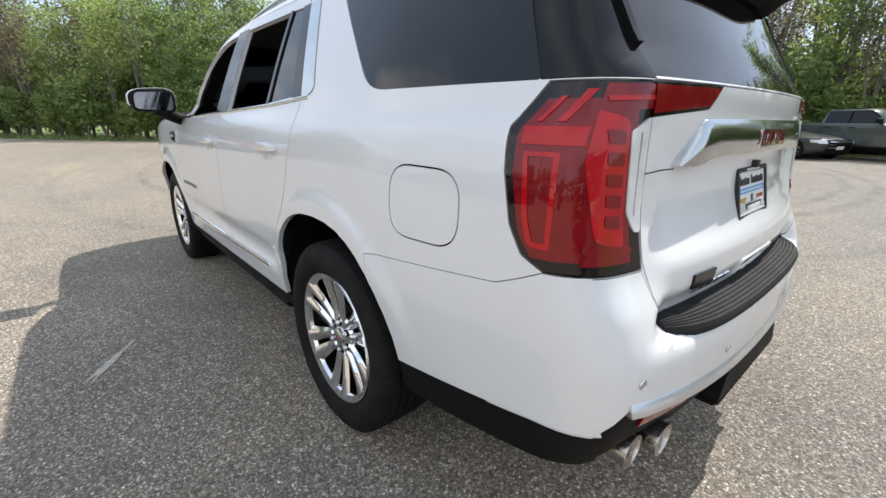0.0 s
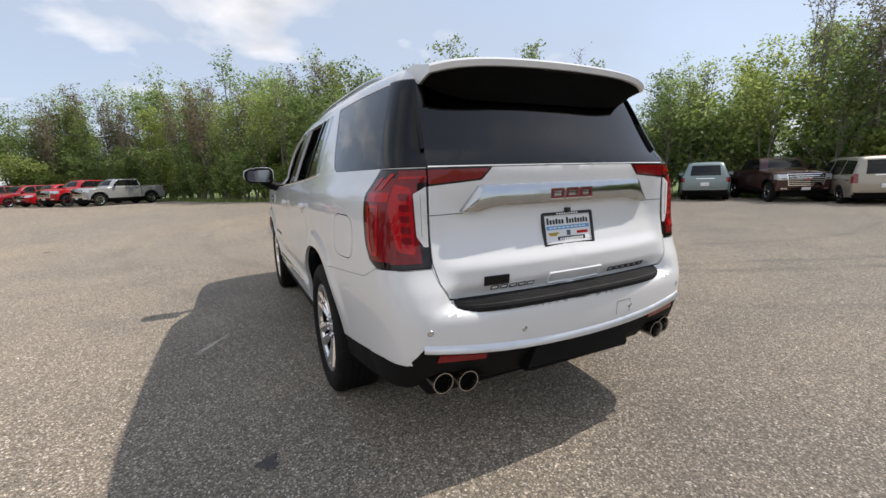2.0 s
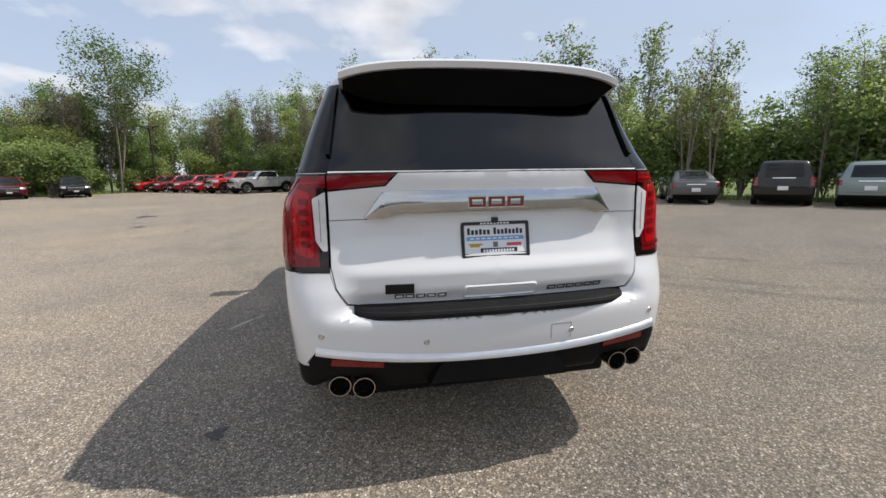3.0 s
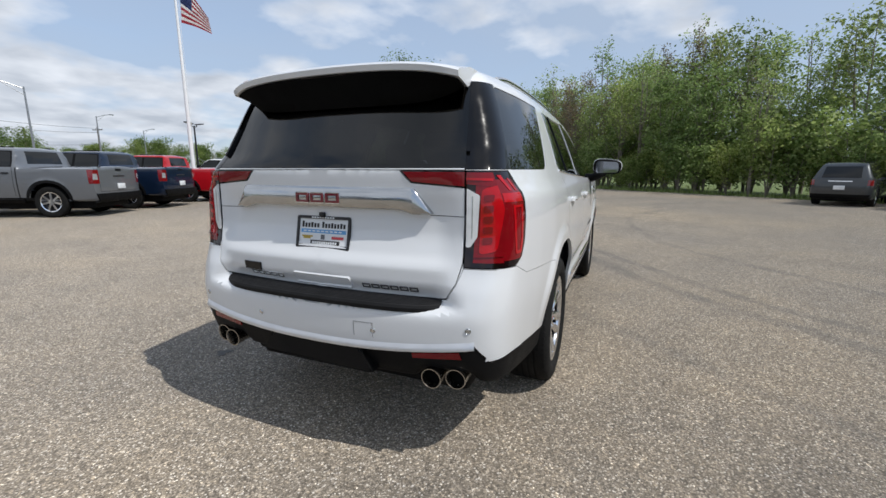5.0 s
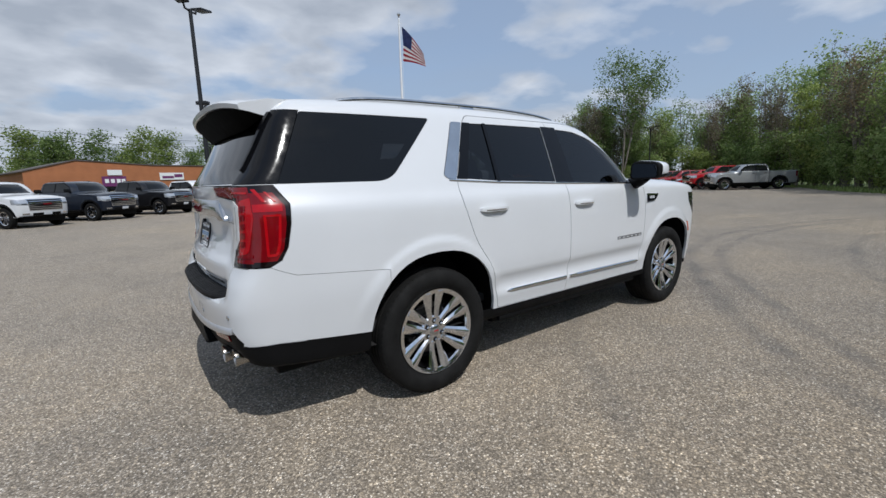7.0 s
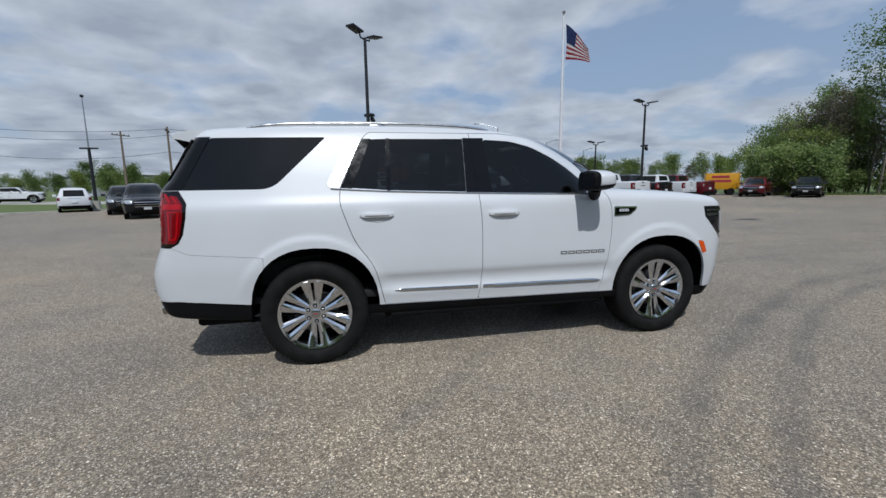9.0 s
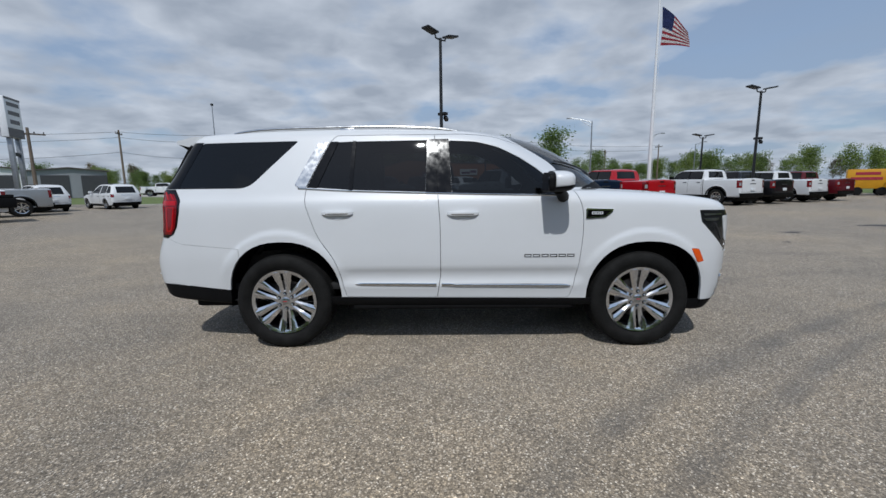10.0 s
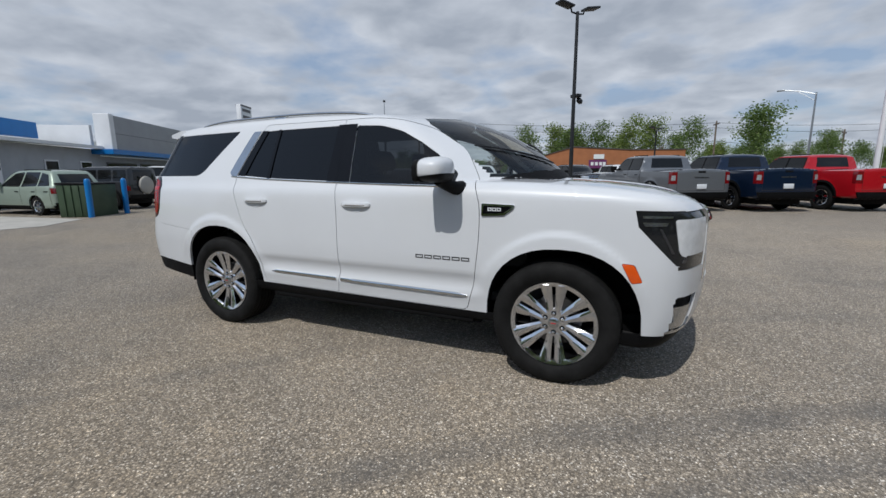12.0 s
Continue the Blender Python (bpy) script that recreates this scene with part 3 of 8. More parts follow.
def dealer():
    """Showroom along one line: a low block, then a tall cladded front over a blue band."""
    a, b = Vector((-29.4, 13.3)), Vector((-39.7, 28.8))
    ang = math.degrees(math.atan2(b.y - a.y, b.x - a.x))
    root = tagged(empty("showroom_building", pose(a.x, a.y, 0, 0, 0, ang)), "grey showroom with tall panelled front and blue band", "building")
    n = (b - a).length
    part("wall", bm_box((0, 0, 0), (n, 0.3, 2.75)), M_GREYWALL, root, smooth=False)
    part("wall", bm_box((0, 0.3, 0), (0.3, 14, 4.75)), M_WHITEWALL, root, smooth=False)
    part("wall", bm_box((n - 0.3, 0.3, 0), (n, 14, 5.0)), M_GREYWALL, root, smooth=False)
    fascia = part("fascia", bm_box((-0.1, -1.25, 3.16), (n + 0.3, -0.35, 5.38), 0.03), M_GREYCLAD, root, "tall grey panelled parapet", smooth=False)
    part("panel_joint", bm_box((-0.1, -1.262, 4.2), (n + 0.3, -1.252, 4.225)), M_SIGNGREY, fascia, smooth=False)
    part("fascia_end", bm_box((-0.62, -1.3, 3.16), (-0.102, -0.35, 5.43), 0.03), M_WHITEWALL, root, "white end panel of the parapet", smooth=False)
    part("blue_band", bm_box((-0.9, -1.45, 2.83), (n + 0.5, 0.9, 3.155), 0.02), M_BLUE, root, "bright blue band under the parapet", smooth=False)
    for x0, x1 in ((0.8, 4.6), (5.2, 8.8), (9.4, 12.6), (13.2, 16.0)):
        w = part("shop_window", bm_box((x0, -0.06, 0.5), (x1, -0.005, 2.35)), M_SIGNGREY, root, smooth=False)
        for k in range(2):
            h = (x1 - x0 - 0.24) / 2
            part("pane", bm_box((x0 + 0.08 + k * (h + 0.08), -0.085, 0.58), (x0 + 0.08 + k * (h + 0.08) + h, -0.062, 2.27)), M_PANE, w, smooth=False)
    # low block towards the lot
    part("low_wall", bm_box((-16, -0.15, 0), (-0.02, 0.2, 3.15)), M_GREYWALL, root, "grey block wall", smooth=False)
    part("low_roof", bm_prism([(-0.75, 3.16), (8, 3.9), (8, 4.05), (-0.75, 3.34)], "x", -16.3, -0.65), M_WHITEWALL, root, "white sheet roof with deep eave", smooth=False)
    for x in (-2.2, -5.2, -9.2):
        w = part("window", bm_box((x, -0.21, 1.05), (x + 1.1, -0.155, 2.35), 0.01), M_WHITEWALL, root, smooth=False)
        part("pane", bm_box((x + 0.08, -0.226, 1.74), (x + 1.02, -0.212, 2.27)), M_PANE, w, smooth=False)
        part("blind", bm_box((x + 0.08, -0.222, 1.13), (x + 1.02, -0.212, 1.68)), M_SIGNWHITE, w, "white blind behind the lower pane", smooth=False)
    part("roof_sign", bm_box((-8.2, 1.0, 3.6), (-3.5, 1.3, 4.5), 0.02), M_BLUE, root, "blue roof board", smooth=False)
    return root


def store():
    a, b = Vector((-10.3, 66.0)), Vector((10.5, 72.5))
    ang = math.degrees(math.atan2(b.y - a.y, b.x - a.x))
    n = (b - a).length
    root = tagged(empty("store_building", pose(a.x, a.y, 0, 0, 0, ang)), "long orange-brown store with low gabled front", "building")
    part("wall", bm_prism([(0, 0), (n, 0), (n, 4.7), (n * 0.62, 4.75), (5.0, 5.3), (0, 3.9)], "y", 0, 16), M_BRICK, root, "orange-brown ribbed wall", smooth=False)
    part("roof_edge", swept_bar([[(x, -0.12, z), (x, 16.2, z + 0.02), (x, 16.2, z + 0.14), (x, -0.12, z + 0.12)] for x, z in ((-0.3, 3.85), (5.0, 5.31), (n * 0.62, 4.77), (n + 0.2, 4.71))]), M_ROOFDARK, root, smooth=False)
    part("entrance", bm_box((7.6, -0.08, 0.3), (9.9, -0.005, 2.9)), M_PANE, root, smooth=False)
    part("poster", bm_box((7.4, -0.12, 2.0), (10.1, -0.085, 3.3)), M_PURPLE, root, "dark purple shop board", smooth=False)
    part("poster_panel", bm_box((8.1, -0.14, 3.45), (9.7, -0.09, 4.15)), M_SIGNWHITE, root, smooth=False)
    for x in (7.7, 8.35, 9.0, 9.55):
        part("poster_print", bm_box((x, -0.15, 2.45), (x + 0.42, -0.125, 2.95)), M_SIGNWHITE, root, smooth=False)
    s = part("shop_sign", bm_box((14.2, -0.14, 2.75), (17.4, -0.06, 3.75), 0.02), M_SIGNWHITE, root, "white shop sign with dark bars", smooth=False)
    part("sign_print", bm_box((14.5, -0.16, 2.95), (16.0, -0.142, 3.3)), M_PURPLE, s, smooth=False)
    part("sign_print", bm_box((16.1, -0.16, 3.1), (17.2, -0.142, 3.55)), M_PURPLE, s, smooth=False)


def shed(name, x, y, ang, w, d, h, mat, label, doors=0):
    root = tagged(empty(name, pose(x, y, 0, 0, 0, ang)), label, "building")
    part("wall", bm_prism([(0, 0), (w, 0), (w, h), (w / 2, h * 1.12), (0, h)], "y", 0, d), mat, root, smooth=False)
    part("roof", swept_bar([[(-0.3, y0, h), (w / 2, y0, h * 1.125), (w + 0.3, y0, h), (w + 0.3, y0, h + 0.12), (w / 2, y0, h * 1.125 + 0.14), (-0.3, y0, h + 0.12)] for y0 in (-0.3, d + 0.3)]), M_ROOFDARK, root, smooth=False)
    for k in range(doors):
        part("door", bm_box((1.2 + k * 4, -0.06, 0), (4.0 + k * 4, -0.005, 3.0)), M_SIGNGREY, root, smooth=False)


# ---- the white SUV in the middle of the lot ----
SX_R, SX_F = 0.0, 3.071  # axles


def suv_field(x, y, z):
    ay = np.abs(y)
    w = curve(z, [0.2, 0.40, 0.50, 0.56, 0.62, 0.67, 0.72, 0.85, 1.0, 1.15, 1.25, 1.285, 1.33, 1.40, 1.55, 1.80, 1.95],
              [0.93, 0.972, 0.985, 0.996, 0.980, 0.986, 1.006, 1.012, 1.010, 1.003, 0.992, 0.982, 0.958, 0.930, 0.872, 0.765, 0.690])
    plain = curve(z, [0.2, 0.40, 0.50, 0.62, 0.72], [0.94, 0.972, 0.984, 0.997, 1.006])
    between = step(0.42, 0.62, x) * (1 - step(2.45, 2.65, x))
    w = np.where(z < 0.72, plain + (w - plain) * between, w)
    w = w - curve(x, [-1.3, -1.12, -1.0, -0.85, -0.6, -0.25, 0.2, 1.0, 2.2, 2.9, 3.3, 3.55, 3.8, 4.0, 4.2],
                  [0.185, 0.115, 0.080, 0.056, 0.028, 0.006, 0.0, 0.0, 0.0, 0.0, 0.004, 0.016, 0.050, 0.105, 0.22])
    for cx, rz in ((SX_R, 0.58), (SX_F + 0.02, 0.57)):
        r = np.sqrt((x - cx) ** 2 + ((z - 0.41) / 1.06) ** 2)
        w = w + 0.015 * (1 - step(rz - 0.006, rz + 0.022, r)) * step(0.5, 0.82, z)
    side = ay - w
    # roof and windscreen
    xs = x + 0.33 * (ay / 0.68) ** 2 * step(0.9, 2.2, x)
    roof = curve(xs, [-1.3, -0.95, -0.6, 0.0, 0.7, 1.3, 1.8, 2.12, 2.43, 2.70, 2.89, 3.0, 3.4],
                 [1.850, 1.882, 1.912, 1.938, 1.946, 1.93, 1.905, 1.86, 1.755, 1.605, 1.465, 1.37, 1.02]) - 0.035 * (ay / 0.7) ** 2
    hood = curve(x, [2.3, 2.7, 3.0, 3.3, 3.6, 3.8, 3.95, 4.05], [1.372, 1.364, 1.350, 1.330, 1.295, 1.25, 1.185, 1.11])
    hood = hood - 0.03 * (ay / 0.9) ** 2 + 0.012 * step(0.48, 0.56, ay)
    top = z - np.maximum(roof, hood)
    rear = curve(z, [0.2, 0.42, 0.50, 0.57, 0.64, 0.74, 0.785, 0.803, 0.822, 0.845, 0.90, 0.955, 1.03, 1.13, 1.21, 1.30, 1.395, 1.42, 1.60, 1.75, 1.90],
                 [-1.05, -1.175, -1.210, -1.234, -1.248, -1.252, -1.244, -1.208, -1.16, -1.163, -1.188, -1.188, -1.155, -1.128, -1.124, -1.142, -1.148, -1.138, -1.035, -0.955, -0.865])
    corner = curve(z, [0.2, 0.42, 0.50, 0.57, 0.64, 0.74, 0.86, 0.98, 1.13, 1.30, 1.395, 1.42, 1.60, 1.75, 1.90],
                   [-1.05, -1.175, -1.210, -1.234, -1.248, -1.252, -1.226, -1.180, -1.155, -1.150, -1.148, -1.138, -1.035, -0.955, -0.865])
    rear = rear + (corner - rear) * step(0.60, 0.735, ay)
    rear = rear + (0.066 + 0.034 * step(1.38, 1.50, z)) * (ay / 0.78) ** 2.3 - x
    front = x - curve(z, [0.2, 0.3, 0.42, 0.6, 0.8, 1.0, 1.12, 1.2, 1.4], [3.77, 3.885, 3.965, 4.008, 4.022, 4.027, 4.022, 4.007, 3.93]) + 0.155 * (ay / 0.8) ** 2.4
    low = curve(x, [-1.2, -0.5, 0.5, 2.6, 3.6, 4.0], [0.445, 0.39, 0.37, 0.36, 0.30, 0.26]) + 0.06 * step(0.50, 0.55, ay) * (1 - step(0.76, 0.82, ay)) * (1 - step(-1.15, -0.9, x)) - z
    f = smax(side, top, 0.075)
    f = smax(f, rear, 0.10)
    f = smax(f, front, 0.12)
    return smax(f, low, 0.04)


SUV = Shell(suv_field, -0.30, 3.20, 0.98, 118, 132, 58)
suv = tagged(empty("suv"), "pearl white full-size SUV with chrome trim on the lot", "car")


def arch(cx, rx, top, foot=0.15, n=2.35, k=20, c=0.42):
    out = [(cx + rx, foot)]
    for i in range(k + 1):
        a = math.pi * i / k
        co, si = math.cos(a), math.sin(a)
        out.append((cx + rx * math.copysign(abs(co) ** (2 / n), co), c + (top - c) * abs(si) ** (2 / n)))
    return out + [(cx - rx, foot)]


ARCH_R, ARCH_F = arch(0.018, 0.488, 0.948), arch(3.105, 0.492, 0.925)
REAR_DOOR = rounded([(0.47, 1.845), (0.42, 1.79), (0.235, 1.40), (0.228, 1.28), (0.33, 0.98), (0.48, 0.78), (0.552, 0.462), (1.335, 0.452), (1.368, 0.65), (1.368, 1.09), (1.350, 1.34), (1.322, 1.845)],
                    [0.03, 0.03, 0.06, 0.06, 0.1, 0.1, 0.02, 0.02, 0.05, 0.05, 0.05, 0.01])
FRONT_DOOR = rounded([(1.322, 1.845), (1.350, 1.34), (1.368, 1.09), (1.368, 0.65), (1.335, 0.452), (2.465, 0.440), (2.525, 0.66), (2.562, 0.98), (2.562, 1.20), (2.50, 1.36), (2.36, 1.580), (2.10, 1.742), (1.82, 1.825), (1.58, 1.846)],
                     [0.01, 0.05, 0.05, 0.05, 0.02, 0.04, 0.1, 0.1, 0.1, 0.1, 0.08, 0.1, 0.1, 0.05])
W_QUARTER = [(0.486, 1.788), (0.322, 1.398), (0.600, 1.378), (0.618, 1.792)]
W_REAR = [(0.640, 1.792), (0.624, 1.376), (1.246, 1.353), (1.262, 1.796)]
W_FRONT = rounded([(1.445, 1.79), (1.47, 1.340), (2.345, 1.322), (2.36, 1.405), (2.19, 1.545), (2.05, 1.636), (1.87, 1.728), (1.68, 1.778)], [0.02, 0.01, 0.02, 0.02, 0, 0, 0.05, 0.05])
B_REAR = [(1.250, 1.353), (1.3455, 1.350), (1.320, 1.80), (1.266, 1.80)]
F_STRIP = [(0.2435, 1.402), (0.322, 1.398), (0.486, 1.788), (0.4225, 1.788)]
B_FRONT = [(1.3545, 1.350), (1.466, 1.340), (1.441, 1.80), (1.328, 1.80)]
D_GLASS = rounded([(-0.715, 1.792), (0.135, 1.80), (-0.265, 1.402), (-0.90, 1.402)], [0.015, 0.02, 0.09, 0.01], 6)
C_BAND = rounded([(0.135, 1.425), (0.165, 1.402), (0.230, 1.396), (0.410, 1.79), (0.318, 1.79)], [0.03, 0.03, 0.01, 0.01, 0.02])
PILLAR = [([(-0.7165, 1.80), (-0.9015, 1.402), (-2, 1.402), (-2, 1.80)], SIDE), ([(0.7195, 1.402), (0.6595, 1.80), (2, 1.80), (2, 1.402)], REAR)]
LAMP = [([(-2, 1.395), (-0.925, 1.395), (-0.864, 1.300), (-0.872, 1.20), (-0.898, 1.08), (-0.935, 1.015), (-0.99, 0.985), (-2, 0.98)], SIDE),
        ([(2, 1.395), (0.726, 1.395), (0.729, 0.982), (2, 0.982)], REAR)]
LAMP_IN = [([(0.721, 1.396), (0.425, 1.398), (0.480, 1.342), (0.721, 1.322)], REAR)]
GATE = [([(-0.1, 1.40), (0.722, 1.398), (0.724, 1.0), (0.705, 0.915), (0.66, 0.842), (0.60, 0.826), (-0.1, 0.822)], REAR)]
BACKLIGHT = [([(-0.1, 1.408), (0.718, 1.408), (0.658, 1.80), (-0.1, 1.81)], REAR)]
BUMPER = [([(-0.1, 0.818), (0.60, 0.822), (0.665, 0.838), (0.710, 0.912), (0.730, 0.976), (2, 0.976), (2, 0.575), (0.86, 0.575), (0.80, 0.655), (0.36, 0.612), (-0.1, 0.600)], REAR),
          ([(-2, 0.976), (-0.99, 0.980), (-0.93, 0.952), (-0.87, 0.928), (-0.35, 0.888), (-0.35, 0.52), (-0.47, 0.527), (-0.98, 0.575), (-2, 0.575)], SIDE)]
CLAD = [([(-0.1, 0.594), (0.36, 0.606), (0.80, 0.649), (0.86, 0.569), (2, 0.569), (2, 0.3), (-0.1, 0.3)], REAR),
        ([(-2, 0.569), (-0.98, 0.569), (-0.47, 0.521), (-0.3, 0.5), (-0.3, 0.3), (-2, 0.3)], SIDE)]
SILL = [([(0.40, 0.458), (1.335, 0.446), (2.70, 0.432), (2.70, 0.2), (0.40, 0.2)], SIDE)]
FUEL = rounded([(-0.468, 1.192), (-0.745, 1.188), (-0.745, 0.982), (-0.468, 0.980)], 0.085, 6)
HOOD = [(rounded([(3.035, -0.2), (2.985, 0.25), (2.855, 0.50), (2.70, 0.69), (2.72, 0.795), (3.45, 0.80), (3.78, 0.72), (3.90, 0.45), (3.95, -0.2)], 0.03), TOP)]
SCREEN = [([(-0.1, 1.875), (0.55, 1.835), (0.625, 1.78), (0.795, 1.44), (0.815, 1.398), (0.78, 1.378), (-0.1, 1.376)], FRONT)]
HEAD = [([(3.525, 1.178), (4.4, 1.172), (4.4, 0.83), (3.83, 0.845), (3.76, 0.86), (3.545, 1.085)], SIDE), ([(0.63, 1.172), (2, 1.176), (2, 0.83), (0.65, 0.83)], FRONT)]
GRILLE = [([(-0.1, 1.16), (0.60, 1.16), (0.615, 1.0), (0.50, 0.72), (-0.1, 0.70)], FRONT)]
CHIN = [([(3.3, 0.405), (4.4, 0.405), (4.4, 0.1), (3.3, 0.1)], SIDE), ([(-0.1, 0.42), (0.6, 0.42), (2, 0.405), (2, 0.1), (-0.1, 0.1)], FRONT)]
VENT = [([(0.70, 0.655), (2, 0.668), (2, 0.44), (0.70, 0.425)], FRONT), ([(3.775, 0.650), (4.4, 0.665), (4.4, 0.435), (3.765, 0.435)], SIDE)]
MARKER = rounded([(3.465, 0.862), (3.535, 0.855), (3.585, 0.752), (3.525, 0.745)], 0.012)

# body: the shell less every panel that shuts into it
G = 0.0025
HOLES = [[(ARCH_R, SIDE)], [(ARCH_F, SIDE)], [(REAR_DOOR, SIDE)], [(FRONT_DOOR, SIDE)], [(D_GLASS, SIDE)], [(C_BAND, SIDE)], PILLAR, LAMP, LAMP_IN, GATE, BACKLIGHT, BUMPER, CLAD, SILL, HOOD, SCREEN, HEAD, GRILLE, CHIN, VENT, [(MARKER, SIDE)]]


def holed(bm, holes, grow=G):
    for regions in holes:
        regs = [(grown(p, grow), m) for p, m in regions]
        for p, m in regs:
            cut(bm, p, m)
        bm.normal_update()
        bmesh.ops.delete(bm, geom=[f for f in bm.faces if within(f, regs)], context="FACES")
    return bm


body = holed(SUV.bm.copy(), HOLES)
bmesh.ops.delete(body, geom=[f for f in body.faces if f.calc_center_median().z < (0.56 if f.calc_center_median().x < 0.1 else 0.40)], context="FACES")
right = mirrored(body)
body = holed(body, [[(FUEL, SIDE)]])
for b in (body, right):
    flange(b, 0.022)
tmp = bpy.data.meshes.new("tmp")
right.to_mesh(tmp)
body.from_mesh(tmp)
bpy.data.meshes.remove(tmp)
right.free()
bmesh.ops.remove_doubles(body, verts=[v for v in body.verts if abs(v.co.y) < 2e-4], dist=4e-4)
part("body_shell", body, M_WHITE, suv, "pearl white bodywork with flared arches")


def pair(name, make, mat, label="", parents=None, **kw):
    """The same panel on both flanks."""
    bm = make()
    other = mirrored(bm)
    pl, pr = parents or (suv, suv)
    return part(name, bm, mat, pl, label, **kw), part(name, other, mat, pr, label, **kw)


def shrunk(poly):
    return grown(poly, -G)


def door(poly, windows):
    bm = skin(SUV, [(shrunk(poly), SIDE)], keep_open=True)
    holed(bm, [[(w, SIDE)] for w in windows], 0.0)
    flange(bm, 0.022)
    return bm


rear_doors = pair("rear_door", lambda: door(REAR_DOOR, (F_STRIP, W_QUARTER, W_REAR, B_REAR)), M_WHITE)
front_doors = pair("front_door", lambda: door(FRONT_DOOR, (W_FRONT, B_FRONT)), M_WHITE)
pair("pillar_panel", lambda: skin(SUV, [(grown(B_REAR, 0.0035), SIDE)], 0.0015), M_GLOSSBLACK, parents=rear_doors)
pair("pillar_panel", lambda: skin(SUV, [(grown(B_FRONT, 0.0035), SIDE)], 0.0015), M_GLOSSBLACK, parents=front_doors)
pair("frame_strip", lambda: skin(SUV, [([(0.2405, 1.400), (0.326, 1.394), (0.490, 1.792), (0.4205, 1.792)], SIDE)], 0.0015, 0.01), M_GLOSSBLACK, parents=rear_doors)
pair("window_divider", lambda: skin(SUV, [([(0.597, 1.374), (0.628, 1.372), (0.644, 1.796), (0.614, 1.796)], SIDE)], 0.0012, 0.02), M_GLOSSBLACK, parents=rear_doors)
pair("quarter_pane", lambda: skin(SUV, [(grown(W_QUARTER, 0.004), SIDE)], -0.006, 0.004), M_GLASS, "dark tinted fixed pane", parents=rear_doors)
# right door windows are up, the left ones wound down
part("door_pane", mirrored(skin(SUV, [(grown(W_REAR, 0.004), SIDE)], -0.006, 0.004)), M_GLASS, rear_doors[1], "dark tinted raised window")
part("door_pane", mirrored(skin(SUV, [(grown(W_FRONT, 0.004), SIDE)], -0.006, 0.004)), M_GLASSLIGHT, front_doors[1], "lightly tinted raised window")
pair("rear_side_glass", lambda: skin(SUV, [(D_GLASS, SIDE)], -0.003, 0.005), M_GLASS, "dark tinted rear side window")
pair("rear_pillar_panel", lambda: skin(SUV, PILLAR, -0.001), M_GLOSSBLACK, "gloss black wrap-round pillar panel")
pair("pillar_trim", lambda: skin(SUV, [(C_BAND, SIDE)], 0.004, 0.02), M_SATIN, "satin chrome band behind the rear door")
pair("sill_cladding", lambda: skin(SUV, SILL, -0.004), M_CLAD)


def arched(regions, off, depth):
    """A low rear panel that stops at the wheel arch."""
    bm = skin(SUV, regions, off, keep_open=True)
    holed(bm, [[(ARCH_R, SIDE)]])
    flange(bm, depth)
    doubled(bm)
    return bm


part("rear_bumper", arched(BUMPER, 0.0, 0.02), M_WHITE, suv, "white rear bumper with step and sensors")
part("lower_cladding", arched(CLAD, -0.004, 0.02), M_CLAD, suv, "black plastic lower rear valance")
part("hood", skin(SUV, HOOD, 0.0, 0.02, both=True), M_WHITE, suv)
part("windscreen", skin(SUV, SCREEN, -0.002, 0.006, both=True), M_CLEAR, suv, "clear raked windscreen")
part("grille_surround", skin(SUV, GRILLE, -0.03, 0.03, both=True), M_CLAD, suv, "black grille recess")
part("front_valance", skin(SUV, CHIN, -0.006, 0.02, both=True), M_CLAD, suv)
part("fuel_door", skin(SUV, [(shrunk(FUEL), SIDE)], 0.0, 0.012), M_WHITE, suv, "rounded square fuel filler door")
pair("side_marker", lambda: skin(SUV, [(MARKER, SIDE)], 0.003), M_AMBER, "orange side marker lamp")

# inner shell: cabin trim and backing behind the shut lines
inner = SUV.bm.copy()
inner.normal_update()
for v, n in [(v, v.normal.copy()) for v in inner.verts]:
    v.co -= Vector((n.x, 0 if abs(v.co.y) < 1e-4 else n.y, n.z)) * 0.03
inner.normal_update()
for regions in ([(W_QUARTER, SIDE)], [(W_REAR, SIDE)], [(W_FRONT, SIDE)], [(grown(D_GLASS, -0.03), SIDE)], [(grown(ARCH_R, 0.01), SIDE)], [(grown(ARCH_F, 0.01), SIDE)],
                [([(-0.1, 1.425), (0.67, 1.425), (0.60, 1.76), (-0.1, 1.77)], REAR)], [([(-0.1, 1.845), (0.53, 1.81), (0.74, 1.43), (0.70, 1.40), (-0.1, 1.39)], FRONT)]):
    holed(inner, [regions], 0.0)
doubled(inner)
part("cabin_lining", inner, M_CABIN, suv, "charcoal cabin lining")

# tailgate with its fittings
gate_bm = skin(SUV, [(shrunk(p), m) for p, m in GATE], 0.0, keep_open=True)
holed(gate_bm, [LAMP_IN], 0.001)
flange(gate_bm, 0.022)
doubled(gate_bm)
gate = part("tailgate", gate_bm, M_WHITE, suv, "white tailgate with plate recess")
part("rear_window", skin(SUV, BACKLIGHT, -0.002, 0.006, both=True), M_GLASS, gate, "dark tinted rear window")


def rear_plate(poly, off, depth, both=False):
    return skin(SUV, [(poly, REAR)], off, depth, both=both)


part("gate_seam", rear_plate([(0.560, 1.2015), (0.722, 1.2015), (0.722, 1.1985), (0.560, 1.1985)], 0.0008, 0.002), M_INK, gate)
part("gate_seam", mirrored(rear_plate([(0.560, 1.2015), (0.722, 1.2015), (0.722, 1.1985), (0.560, 1.1985)], 0.0008, 0.002)), M_INK, gate)


